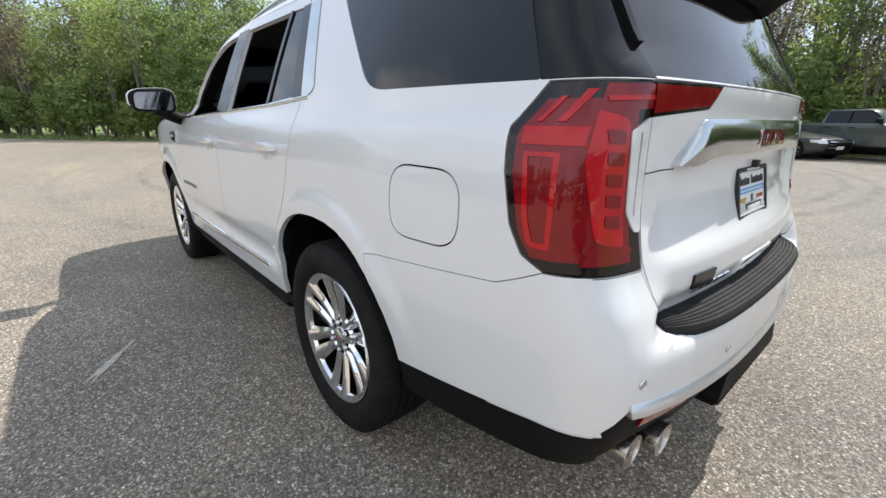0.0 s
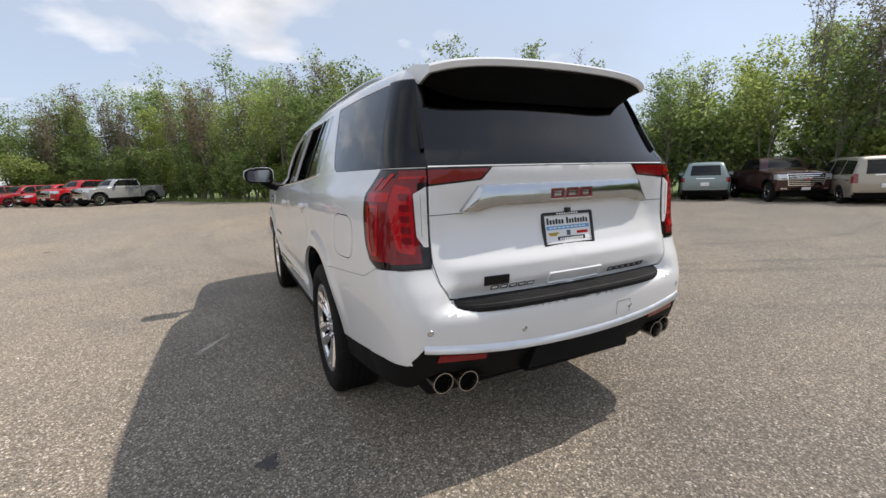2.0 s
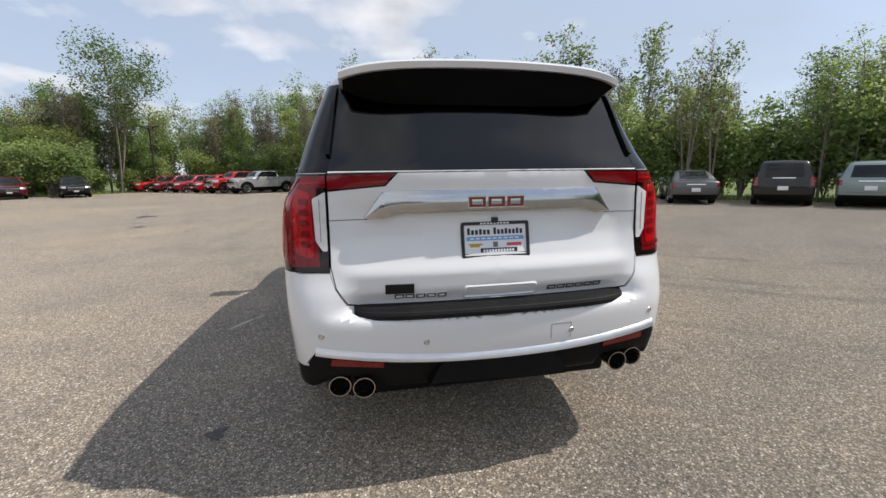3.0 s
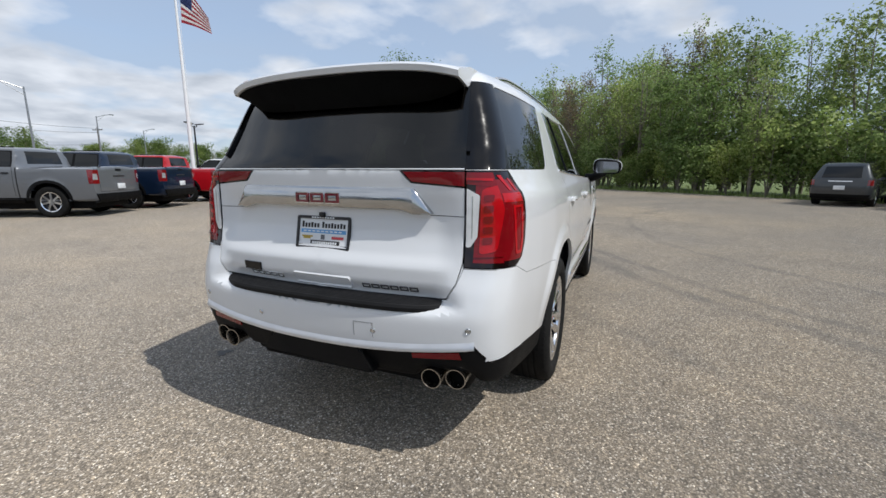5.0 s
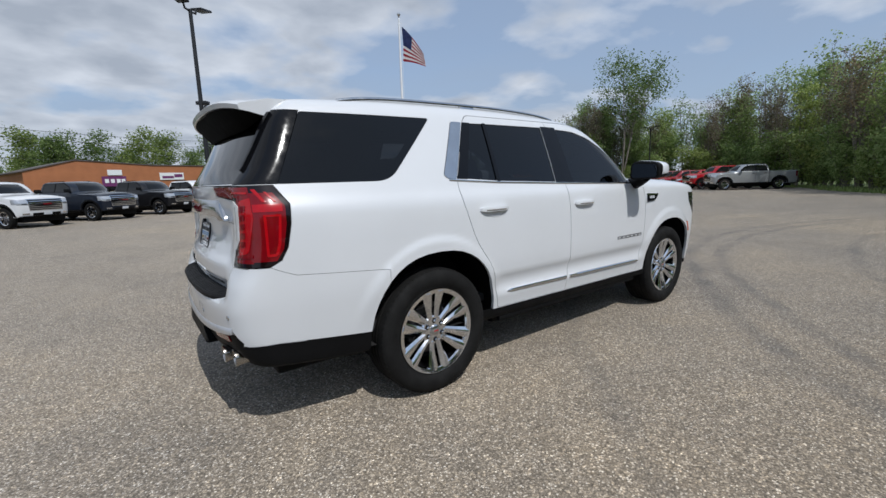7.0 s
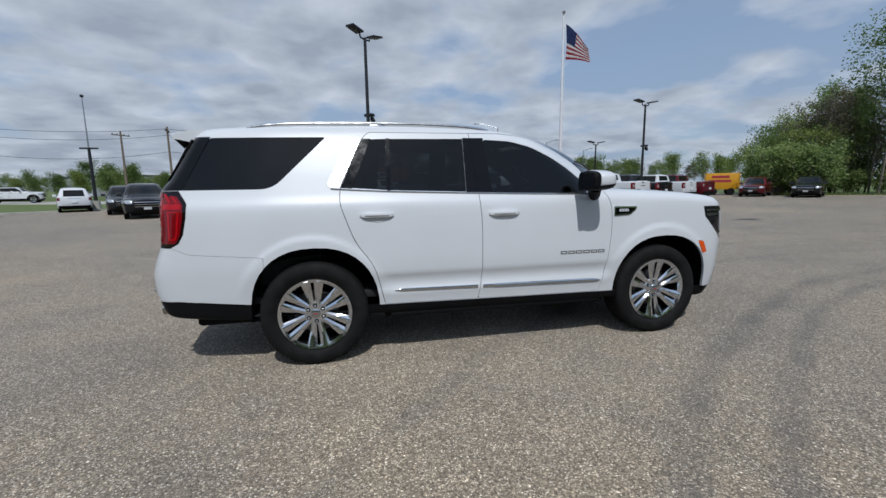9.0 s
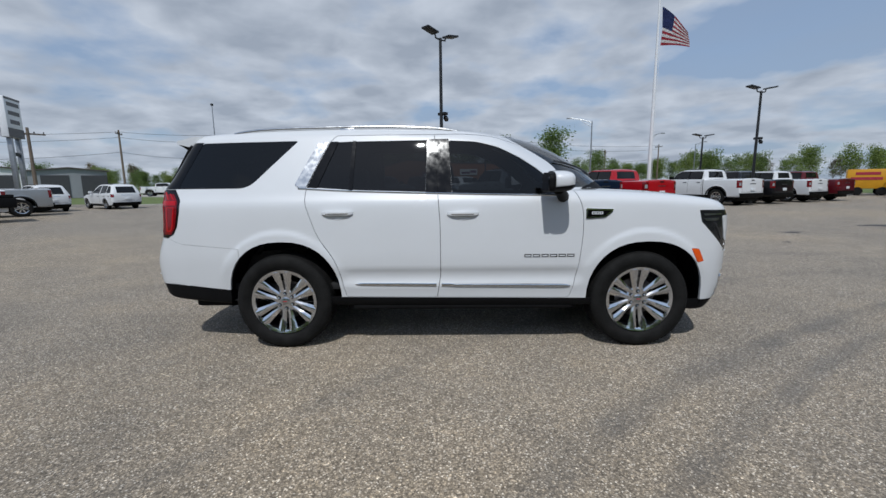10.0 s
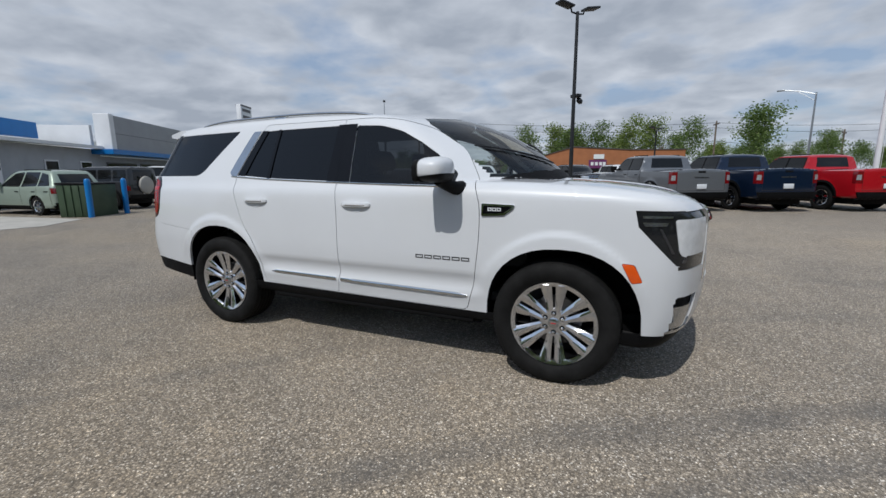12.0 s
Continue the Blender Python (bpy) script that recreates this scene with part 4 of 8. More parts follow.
def gate_bar():
    """Bevelled bar with slanting ends that flare out towards the foot."""
    secs = []
    for y in np.linspace(-0.575, 0.575, 61):
        a = abs(y)
        e = min(1.0, max(0.0, (a - 0.495) / 0.08))
        zt = 1.322 - 0.112 * e
        zb = 1.226 - 0.022 * step(0.40, 0.52, a) + 0.004 * e
        base = SUV.rear(y, 1.29)[0].x
        out = 0.024 * (1 - 0.6 * e)
        span = zt - zb
        prof = [(0.020, zt + 0.001), (-out * 0.40, zt - span * 0.02), (-out * 0.66, zt - span * 0.12), (-out * 0.88, zt - span * 0.30), (-out, zt - span * 0.52), (-out * 0.98, zt - span * 0.70), (-out * 0.80, zt - span * 0.90), (-out * 0.5, zb), (0.03, zb - 0.001)]
        secs.append([(base + dx, y, z) for dx, z in prof])
    return swept_bar(secs)


part("chrome_bar", gate_bar(), M_BARCHROME, gate, "broad satin chrome bar across the tailgate", sharp=45)


def badge_letters(kind, w, h, t):
    """Plain block strokes in place of badge lettering: a run of square-ended bars."""
    bm = bmesh.new()
    n = len(kind)
    cw = w / n
    s = h * 0.24
    for i, c in enumerate(kind):
        x0, x1 = i * cw - w / 2 + cw * 0.06, (i + 1) * cw - w / 2 - cw * 0.10
        for q in c:
            if q == "t":
                bm_box((x0, 0, h - s), (x1, t, h), bm=bm)
            elif q == "x":
                bm_box((x0 + cw * 0.12, 0, 0), (x1 - cw * 0.12, t, h), bm=bm)
            elif q == "o":
                for lo, hi in (((x0, 0), (x1, s)), ((x0, h - s), (x1, h)), ((x0, s), (x0 + s * 1.1, h - s)), ((x1 - s * 1.1, s), (x1, h - s))):
                    bm_box((lo[0], 0, lo[1]), (hi[0], t, hi[1]), bm=bm)
            elif q == "b":
                bm_box((x0 - cw * 0.08, 0, 0), (x1 + cw * 0.08, t, s), bm=bm)
            elif q == "m":
                bm_box((x0 - cw * 0.08 * (i > 0), 0, h / 2 - s / 2), (x1 + cw * 0.12 * (i < n - 1), t, h / 2 + s / 2), bm=bm)
            elif q == "l":
                bm_box((x0, 0, 0), (x0 + s, t, h), bm=bm)
            elif q == "r":
                bm_box((x1 - s, 0, 0), (x1, t, h), bm=bm)
    return bm


def on_rear(bm, y, z, off):
    """Stand a flat badge on the tailgate; its width runs along -y."""
    for v in bm.verts:
        p, n = SUV.rear(y - v.co.x, z + v.co.z)
        v.co = p + n * (off + v.co.y)
    return bm


def on_side(bm, x, z, off, flip=1):
    for v in bm.verts:
        p, n = SUV.side(x + flip * v.co.x, z + v.co.z)
        v.co = p + n * (off + v.co.y)
    return bm


backing = badge_letters(["o", "o", "o"], 0.270, 0.052, 0.004)
for v in backing.verts:
    v.co = Vector((SUV.rear(-v.co.x, 1.29)[0].x - 0.021 - v.co.y, -v.co.x, 1.242 + v.co.z))
emblem = badge_letters(["o", "o", "o"], 0.262, 0.044, 0.0065)
for v in emblem.verts:
    v.co = Vector((SUV.rear(-v.co.x, 1.29)[0].x - 0.023 - v.co.y, -v.co.x, 1.246 + v.co.z))
for bm, name, mat in ((backing, "emblem_backing", M_CHROME), (emblem, "emblem_block", M_BADGEWINE)):
    for k in range(3):
        one = bm.copy()
        lo, hi = -0.135 + 0.09 * k, -0.135 + 0.09 * (k + 1)
        bmesh.ops.delete(one, geom=[v for v in one.verts if not lo < v.co.y <= hi], context="VERTS")
        part(name, one, mat, gate, smooth=False)
for k in range(5):
    part("model_badge", on_rear(badge_letters(["o"], 0.047, 0.022, 0.004), 0.345 + 0.047 * (2 - k), 0.857, 0.0), M_CHROME, gate, smooth=False)
for k in range(6):
    part("trim_badge", on_rear(badge_letters(["o"], 0.048, 0.022, 0.004), -0.385 + 0.048 * (2.5 - k), 0.857, 0.0), M_BADGEDARK, gate, smooth=False)
part("engine_badge", on_rear(bm_box((-0.062, 0, 0), (0.062, 0.008, 0.040), 0.002), 0.437, 0.884, 0.0), M_GLOSSBLACK, gate, "black rectangular badge", smooth=False)

# number plate: frame, card, bars in place of print
pl_tilt = pose(-1.147, -0.003, 1.014, 0, 11.0, 0)


def frame_ring(w, h, t, d, r=0.012):
    bm = bmesh.new()
    outer = rounded([(-w / 2, 0), (w / 2, 0), (w / 2, h), (-w / 2, h)], r)
    innr = rounded([(-w / 2 + t, t * 0.9), (w / 2 - t, t * 0.9), (w / 2 - t, h - t), (-w / 2 + t, h - t)], r * 0.4)
    vs = [[bm.verts.new((x, a, b)) for a, b in ring] for x in (0, -d) for ring in (outer, innr)]
    n = len(outer)
    for k in range(n):
        j = (k + 1) % n
        bm.faces.new((vs[2][k], vs[2][j], vs[3][j], vs[3][k]))
        bm.faces.new((vs[0][k], vs[0][j], vs[2][j], vs[2][k]))
        bm.faces.new((vs[1][k], vs[1][j], vs[3][j], vs[3][k]))
    return bm


pframe = part("plate_frame", frame_ring(0.318, 0.163, 0.014, 0.012), M_INK, gate, "black plate frame", at=pl_tilt)
part("plate_card", bm_box((-0.006, -0.15, 0.008), (-0.003, 0.15, 0.155), 0.0), M_PLATE, pframe, "white dealer card with printed bars", smooth=False)


def bars(items, t=0.0012):
    bm = bmesh.new()
    for y0, y1, z0, z1 in items:
        bm_box((-0.0062 - t, y0, z0), (-0.0062, y1, z1), bm=bm)
    return bm


name_bars = []
for y0, y1, n in ((0.132, 0.022, 6), (0.010, -0.132, 8)):
    w = (y0 - y1) / n
    for k in range(n):
        tall = 0.030 if k == 0 else 0.021 if k % 3 else 0.025
        name_bars.append((y0 - w * (k + 0.78), y0 - w * (k + 0.12), 0.106, 0.106 + tall))
part("print_line", bars(name_bars), M_INK, pframe, smooth=False)
band = part("print_band", bars([(-0.134, 0.134, 0.079, 0.097)]), M_BLUEINK, pframe, "blue printed band", smooth=False)
part("band_print", bars([(0.118 - 0.0262 * k - 0.018, 0.118 - 0.0262 * k, 0.085, 0.091) for k in range(9)], 0.0018), M_PLATE, band, smooth=False)
part("print_mark", bars([(0.075, 0.118, 0.050, 0.060), (0.062, 0.126, 0.058, 0.066)]), M_GOLDINK, pframe, smooth=False)
part("print_mark", bars([(-0.010, 0.012, 0.048, 0.072)]), M_BADGEDARK, pframe, smooth=False)
part("print_mark", bars([(-0.122, -0.052, 0.052, 0.066)]), M_BADGERED, pframe, smooth=False)
foot = part("frame_foot", bars([(-0.100, 0.072, 0.010, 0.044), (-0.15, 0.15, 0.006, 0.022)], 0.003), M_INK, pframe, smooth=False)
part("foot_print", bars([(0.060 - 0.0135 * k - 0.0095, 0.060 - 0.0135 * k, 0.027, 0.038) for k in range(11)] + [(0.035 - 0.011 * k - 0.008, 0.035 - 0.011 * k, 0.010, 0.017) for k in range(9)], 0.004), M_PLATE, foot, smooth=False)
part("frame_print", bars([(0.07 - 0.0155 * k - 0.0105, 0.07 - 0.0155 * k, 0.1515, 0.1585) for k in range(9)], 0.007), M_PLATE, pframe, smooth=False)
part("plate_bracket", bm_box((-1.143, -0.014, 1.172), (-1.115, 0.014, 1.196), 0.004), M_INK, gate)

# pull recess in the tailgate
def ring_on_rear(y0, y1, z0, z1, t, rise):
    bm = bmesh.new()
    outer = rounded([(y0, z0), (y1, z0), (y1, z1), (y0, z1)], 0.02, 5)
    mid = grown(outer, -t / 2)
    innr = grown(outer, -t)
    rows = []
    for ring, off in ((outer, -0.001), (mid, rise), (innr, -0.001)):
        rows.append([bm.verts.new(SUV.rear(a, b, off)[0]) for a, b in ring])
    n = len(outer)
    for a, b in zip(rows, rows[1:]):
        for k in range(n):
            bm.faces.new((a[k], a[(k + 1) % n], b[(k + 1) % n], b[k]))
    return bm


part("pull_rim", ring_on_rear(-0.19, 0.16, 0.836, 0.906, 0.018, 0.006), M_WHITE, gate, "raised rim of the tailgate pull")

# tail lamps
def lamp_bits(parent, flip):
    def add(name, regions, off, mat, label="", depth=0.006):
        bm = skin(SUV, regions, off, depth)
        return part(name, mirrored(bm) if flip else bm, mat, parent, label)

    add("lamp_body", [([(0.768, 1.352), (2, 1.352), (2, 1.005), (0.768, 1.005)], REAR), ([(-0.935, 1.358), (-0.890, 1.292), (-0.894, 1.20), (-0.920, 1.072), (-0.958, 1.014), (-2, 1.006), (-2, 1.358)], SIDE)], 0.0015, M_REDMID, "deep red lamp lens")
    add("lamp_top_bar", [([(0.728, 1.388), (0.728, 1.340), (0.82, 1.330), (2, 1.322), (2, 1.380)], REAR)], 0.003, M_REDMID)
    add("lamp_top_line", [([(0.728, 1.366), (0.728, 1.357), (0.83, 1.352), (0.83, 1.362)], REAR)], 0.006, M_RED)
    # the glowing stack: a tall shield with cells set into it
    add("lamp_glow_bar", [(rounded([(0.792, 1.318), (0.890, 1.345), (0.880, 1.200), (0.862, 1.055), (0.790, 1.040)], 0.02), REAR)], 0.004, M_RED, "bright red reflector stack")
    add("clear_strip", [(rounded([(0.731, 1.322), (0.786, 1.292), (0.780, 1.115), (0.752, 1.070), (0.733, 1.070)], 0.006), REAR)], 0.005, M_LENSCLEAR, "clear reversing light strip")
    add("clear_rib", [([(0.756, 1.29), (0.759, 1.29), (0.759, 1.11), (0.756, 1.11)], REAR)], 0.0065, M_SATIN, depth=0.003)
    add("lamp_foot_bar", [([(0.768, 1.028), (0.90, 1.034), (0.90, 1.052), (0.768, 1.040)], REAR)], 0.006, M_REDMID, depth=0.004)
    for k in range(5):
        z = 1.085 + 0.045 * k
        add("lamp_cell", [(rounded([(0.803, z), (0.842, z + 0.003), (0.842, z + 0.031), (0.803, z + 0.028)], 0.006, 2), REAR)], 0.0065, M_REDMID, depth=0.004)
    # bright outline on the flank: a bar, a tapering frame below it, two slanting bars above
    add("lamp_side_bar", [([(-0.905, 1.262), (-0.902, 1.300), (-1.035, 1.300), (-1.035, 1.262)], SIDE)], 0.004, M_RED)
    add("lamp_side_bar", [([(-0.914, 1.248), (-0.926, 1.248), (-0.944, 1.10), (-0.962, 1.045), (-0.946, 1.045), (-0.930, 1.10)], SIDE)], 0.004, M_RED)
    add("lamp_side_bar", [([(-0.984, 1.248), (-0.996, 1.248), (-1.000, 1.04), (-0.988, 1.04)], SIDE)], 0.004, M_RED)
    add("lamp_side_bar", [([(-0.914, 1.248), (-0.996, 1.248), (-0.996, 1.238), (-0.915, 1.238)], SIDE)], 0.0045, M_RED)
    add("lamp_side_bar", [([(-0.946, 1.052), (-0.996, 1.050), (-0.996, 1.036), (-0.956, 1.038)], SIDE)], 0.0045, M_RED)
    add("lamp_side_bar", [([(-0.925, 1.310), (-0.965, 1.362), (-0.978, 1.362), (-0.938, 1.310)], SIDE)], 0.004, M_RED)
    add("lamp_side_bar", [([(-0.972, 1.310), (-1.012, 1.376), (-1.030, 1.376), (-0.990, 1.310)], SIDE)], 0.004, M_RED)


tl = pair("tail_lamp", lambda: skin(SUV, [(shrunk(p), m) for p, m in LAMP], 0.0, 0.03), M_SMOKE, "tall angular red tail lamp, smoked rim")
for ob, flip in zip(tl, (False, True)):
    lamp_bits(ob, flip)
for ob, flip in zip(pair("gate_lamp", lambda: skin(SUV, [(shrunk(p), m) for p, m in LAMP_IN], 0.0, 0.02), M_SMOKE, "red lamp arm on the tailgate", parents=(gate, gate)), (False, True)):
    bm = skin(SUV, [([(0.7205, 1.389), (0.445, 1.391), (0.486, 1.349), (0.7205, 1.330)], REAR)], 0.003, 0.004)
    part("gate_lamp_lens", mirrored(bm) if flip else bm, M_REDMID, ob)

# roof spoiler
def spoiler():
    bm = bmesh.new()
    rows = []
    ys = np.linspace(-0.655, 0.655, 33)
    for y in ys:
        e = (abs(y) / 0.655)
        r = e ** 6
        tip = -1.098 + 0.035 * e ** 2 + 0.055 * r
        zt = 1.872 - 0.022 * e ** 2 - 0.02 * r
        rows.append([(-0.70, y, 1.896 - 0.03 * e ** 2), (-0.85, y, 1.892 - 0.03 * e ** 2), (tip + 0.08, y, zt + 0.012), (tip + 0.015, y, zt), (tip, y, zt - 0.012), (tip + 0.008, y, zt - 0.036), (tip + 0.05, y, zt - 0.042), (-0.88, y, 1.80 - 0.03 * e ** 2)])
    return swept_bar(rows)


part("roof_spoiler", spoiler(), M_WHITE, suv, "white roof spoiler over the rear window", sharp=60)


def spoiler_under():
    rows = []
    for y in np.linspace(-0.640, 0.640, 35):
        e = abs(y) / 0.640
        tip = -1.082 + 0.035 * e ** 2 + 0.055 * e ** 6
        top = 1.832 - 0.022 * e ** 2 - 0.02 * e ** 6
        low = 1.695 + 0.075 * e ** 6
        inner = SUV.rear(min(abs(y), 0.60), low)[0].x
        rows.append([(tip, y, top), (tip * 0.45 + inner * 0.55, y, low + (top - low) * 0.34), (inner - 0.010, y, low), (-0.84, y, low + 0.02), (-0.84, y, top)])
    return swept_bar(rows)


# a black part whose colour also carries the shade under the spoiler
part("spoiler_underside", spoiler_under(), M_VOID, suv, "black underside of the spoiler", sharp=60)
part("brake_light", bm_box((-1.080, -0.13, 1.826), (-1.045, 0.13, 1.834), 0.003), M_SMOKE, suv, "slim high brake light")
pair("pillar_fin", lambda: skin(SUV, [([(0.706, 1.47), (0.722, 1.47), (0.680, 1.78), (0.662, 1.78)], REAR)], 0.014, 0.016), M_GLOSSBLACK)

# bumper fittings
def step_pad():
    secs = []
    for y in np.linspace(-0.635, 0.635, 45):
        e = abs(y) / 0.635
        back = SUV.rear(y, 0.845)[0].x
        rear = SUV.rear(y, 0.765)[0].x - 0.004 + 0.05 * e ** 8
        sec = [(back + 0.01, 0.800)]
        for k in range(7):
            f0, f1 = k / 7, (k + 0.62) / 7
            a, b = back + (rear - back) * f0, back + (rear - back) * f1
            z = 0.834 - 0.014 * f0
            sec += [(a, z - 0.0035), (a - 0.0015, z), (b, z), (b - 0.0015, z - 0.0035)]
        sec += [(rear - 0.003, 0.815), (rear - 0.008, 0.803), (rear - 0.004, 0.784), (rear + 0.02, 0.780)]
        secs.append([(x, y, z) for x, z in sec])
    return swept_bar(secs)


part("step_pad", step_pad(), M_PAD, suv, "ribbed black rubber step pad", sharp=20)


def chrome_lip():
    secs = []
    for y in np.linspace(-0.80, 0.80, 49):
        z = 0.600 + 0.055 * (abs(y) / 0.8) ** 2.2
        p, n = SUV.rear(y, z)
        t = 0.019
        secs.append([p + n * -0.004 + Vector((0, 0, t)), p + n * 0.003 + Vector((0, 0, t * 0.9)), p + n * 0.012 - Vector((0, 0, t * 0.3)), p + n * 0.013 - Vector((0, 0, t * 0.8)), p + n * -0.006 - Vector((0, 0, t))])
    return swept_bar(secs)


part("bumper_lip", chrome_lip(), M_LIP, suv, "satin chrome strip along the bumper", sharp=60)
for s in (1, -1):
    bm = skin(SUV, [([(0.52, 0.592), (0.735, 0.618), (0.745, 0.585), (0.52, 0.568)], REAR)], 0.003, 0.006)
    part("rear_reflector", bm if s > 0 else mirrored(bm), M_REDMID, suv, "red bumper reflector")
    for y, z in ((0.775, 0.722), (0.335, 0.678)):
        p, n = SUV.rear(y, z)
        bm = bm_lathe([(0, 0.002), (0.009, 0.002), (0.0105, 0.0), (0.0125, 0.0022), (0.014, 0.0)], 18)
        rot = Vector((0, 0, 1)).rotation_difference(n).to_matrix().to_4x4()
        bm.transform(Matrix.Translation(p + n * 0.001) @ rot)
        part("parking_sensor", bm if s > 0 else mirrored(bm), M_SATIN, suv)
    for y, dx in ((0.712, 0.035), (0.608, 0.0)):
        prof = [(0.043, 0.30), (0.046, 0.02), (0.0485, 0.004), (0.048, -0.002), (0.044, -0.002), (0.0415, 0.006), (0.040, 0.10), (0.0, 0.10)]
        bm = bm_lathe(prof, 32, "x")
        bm.transform(pose(-1.200 + dx, s * y, 0.478, 0, -3, 0))
        part("exhaust_tip", bm, M_EXHAUST, suv, "round chrome exhaust tip")
        # black disc closes the pipe mouth, in place of the shade inside
        bm = bm_lathe([(0, 0.02), (0.0405, 0.02)], 24, "x")
        bm.transform(pose(-1.172 + dx, s * y, 0.478))
        part("exhaust_bore", bm, M_VOID, suv)
for y0, y1, z0, z1 in ((-0.335, -0.235, 0.713, 0.715), (-0.335, -0.333, 0.645, 0.715), (-0.237, -0.235, 0.645, 0.715)):
    part("tow_cover_seam", mirrored(skin(SUV, [([(-y1, z0), (-y0, z0), (-y0, z1), (-y1, z1)], REAR)], 0.0008, 0.002)), M_BADGEDARK, suv)
part("centre_valance", bm_prism(rounded([(-0.33, 0.47), (0.33, 0.47), (0.27, 0.582), (-0.27, 0.582)], 0.02), "x", -1.245, -1.13, 0.014), M_CLAD, suv, "raised black centre of the valance")

# flank fittings
def belt_strip():
    pts = [(0.165, 1.393), (0.30, 1.384), (0.60, 1.366), (0.95, 1.353), (1.28, 1.341), (1.6, 1.331), (2.0, 1.320), (2.34, 1.312)]
    secs = []
    for x in np.linspace(0.165, 2.34, 60):
        z = float(np.interp(x, *zip(*pts)))
        p, n = SUV.side(x, z)
        up = Vector((0, 0, 1))
        secs.append([p - n * 0.004 + up * 0.010, p + n * 0.006 + up * 0.006, p + n * 0.008, p + n * 0.006 - up * 0.007, p - n * 0.004 - up * 0.009])
    return swept_bar(secs)


pair("belt_trim", belt_strip, M_CHROME, "thin chrome strip below the windows", sharp=60)


def door_strip(x0, x1):
    secs = []
    for x in np.linspace(x0, x1, 30):
        z = 0.572 - 0.012 * (x - 0.63)
        tip = 1 - 0.75 * max(0.0, (abs(x - (x0 + x1) / 2) - ((x1 - x0) / 2 - 0.05)) / 0.05) * (abs(x - x0) > 0.1 or x0 < 1) * (abs(x - x1) > 0.1 or x1 > 2)
        p, n = SUV.side(x, z)
        up = Vector((0, 0, 0.017 * tip))
        secs.append([p - n * 0.01 + up, p + n * 0.006 + up * 0.9, p + n * 0.011 + up * 0.3, p + n * 0.009 - up * 0.6, p - n * 0.01 - up])
    return swept_bar(secs)


pair("door_moulding", lambda: door_strip(0.632, 1.330), M_CHROME, "chrome moulding low on the door", parents=rear_doors, sharp=60)
pair("door_moulding", lambda: door_strip(1.374, 2.47), M_CHROME, "chrome moulding low on the door", parents=front_doors, sharp=60)


def handle(x0, x1, z):
    secs = []
    for k in range(21):
        f = k / 20
        x = x0 + (x1 - x0) * f
        e = abs(2 * f - 1)
        p, n = SUV.side(x, z)
        h = 0.021 * (1 - 0.55 * e ** 5)
        o = 0.036 * (1 - 0.75 * e ** 4)
        up = Vector((0, 0, 1))
        secs.append([p + n * 0.004 * (1 - e) + up * h * 0.8, p + n * o * 0.8 + up * h, p + n * o + up * h * 0.2, p + n * o * 0.9 - up * h * 0.8, p + n * 0.004 * (1 - e) - up * h])
    return swept_bar(secs)


def handle_strip(x0, x1, z):
    secs = []
    for k in range(17):
        f = k / 16
        e = abs(2 * f - 1)
        p, n = SUV.side(x0 + (x1 - x0) * f, z)
        o = 0.038 * (1 - 0.72 * e ** 4)
        up = Vector((0, 0, 1))
        secs.append([p + n * (o - 0.006) - up * 0.001, p + n * o - up * 0.001, p + n * (o - 0.001) - up * 0.009, p + n * (o - 0.008) - up * 0.010])
    return swept_bar(secs)


def cup(xc, z):
    bm = bmesh.new()
    rings = []
    for s, off in ((1.0, 0.001), (0.9, 0.0035), (0.5, 0.001)):
        rings.append([bm.verts.new(SUV.side(xc + 0.075 * s * math.cos(a), z - 0.012 + 0.040 * s * math.sin(a), off)[0]) for a in np.linspace(0, 2 * math.pi, 25)[:-1]])
    for a, b in zip(rings, rings[1:]):
        for k in range(24):
            bm.faces.new((a[k], a[(k + 1) % 24], b[(k + 1) % 24], b[k]))
    bm.faces.new(rings[-1])
    return bm


pair("door_handle", lambda: handle(0.375, 0.640, 1.185), M_WHITE, "white pull handle with a chrome strip", parents=rear_doors, sharp=60)
pair("door_handle", lambda: handle(1.425, 1.690, 1.172), M_WHITE, "white pull handle with a chrome strip", parents=front_doors, sharp=60)
pair("handle_strip", lambda: handle_strip(0.385, 0.630, 1.185), M_CHROME, "chrome strip on the handle", parents=rear_doors, sharp=60)
pair("handle_strip", lambda: handle_strip(1.435, 1.680, 1.172), M_CHROME, "chrome strip on the handle", parents=front_doors, sharp=60)
pair("handle_cup", lambda: cup(0.515, 1.18), M_WHITE, parents=rear_doors)
pair("handle_cup", lambda: cup(1.565, 1.168), M_WHITE, parents=front_doors)
FLANK = ["o"] * 6
part("trim_badge", on_side(badge_letters(FLANK, 0.43, 0.026, 0.003), 2.285, 0.801, 0.0, -1), M_BADGEDARK, front_doors[0], "dark chrome badge strokes", smooth=False)
bm = on_side(badge_letters(FLANK, 0.43, 0.026, 0.003), 2.285, 0.801, 0.0, 1)
part("trim_badge", mirrored(bm), M_BADGEDARK, front_doors[1], "dark chrome badge strokes", smooth=False)
VENTP = [(2.578, 1.205), (2.805, 1.197), (2.795, 1.172), (2.735, 1.128), (2.578, 1.120)]
fv = pair("fender_vent", lambda: skin(SUV, [(rounded(VENTP, 0.01), SIDE)], 0.010, 0.012), M_CHROME, "chrome-framed fender vent")
pair("vent_insert", lambda: skin(SUV, [(rounded(grown(VENTP, -0.014), 0.006), SIDE)], 0.0125, 0.004), M_GLOSSBLACK, parents=fv)
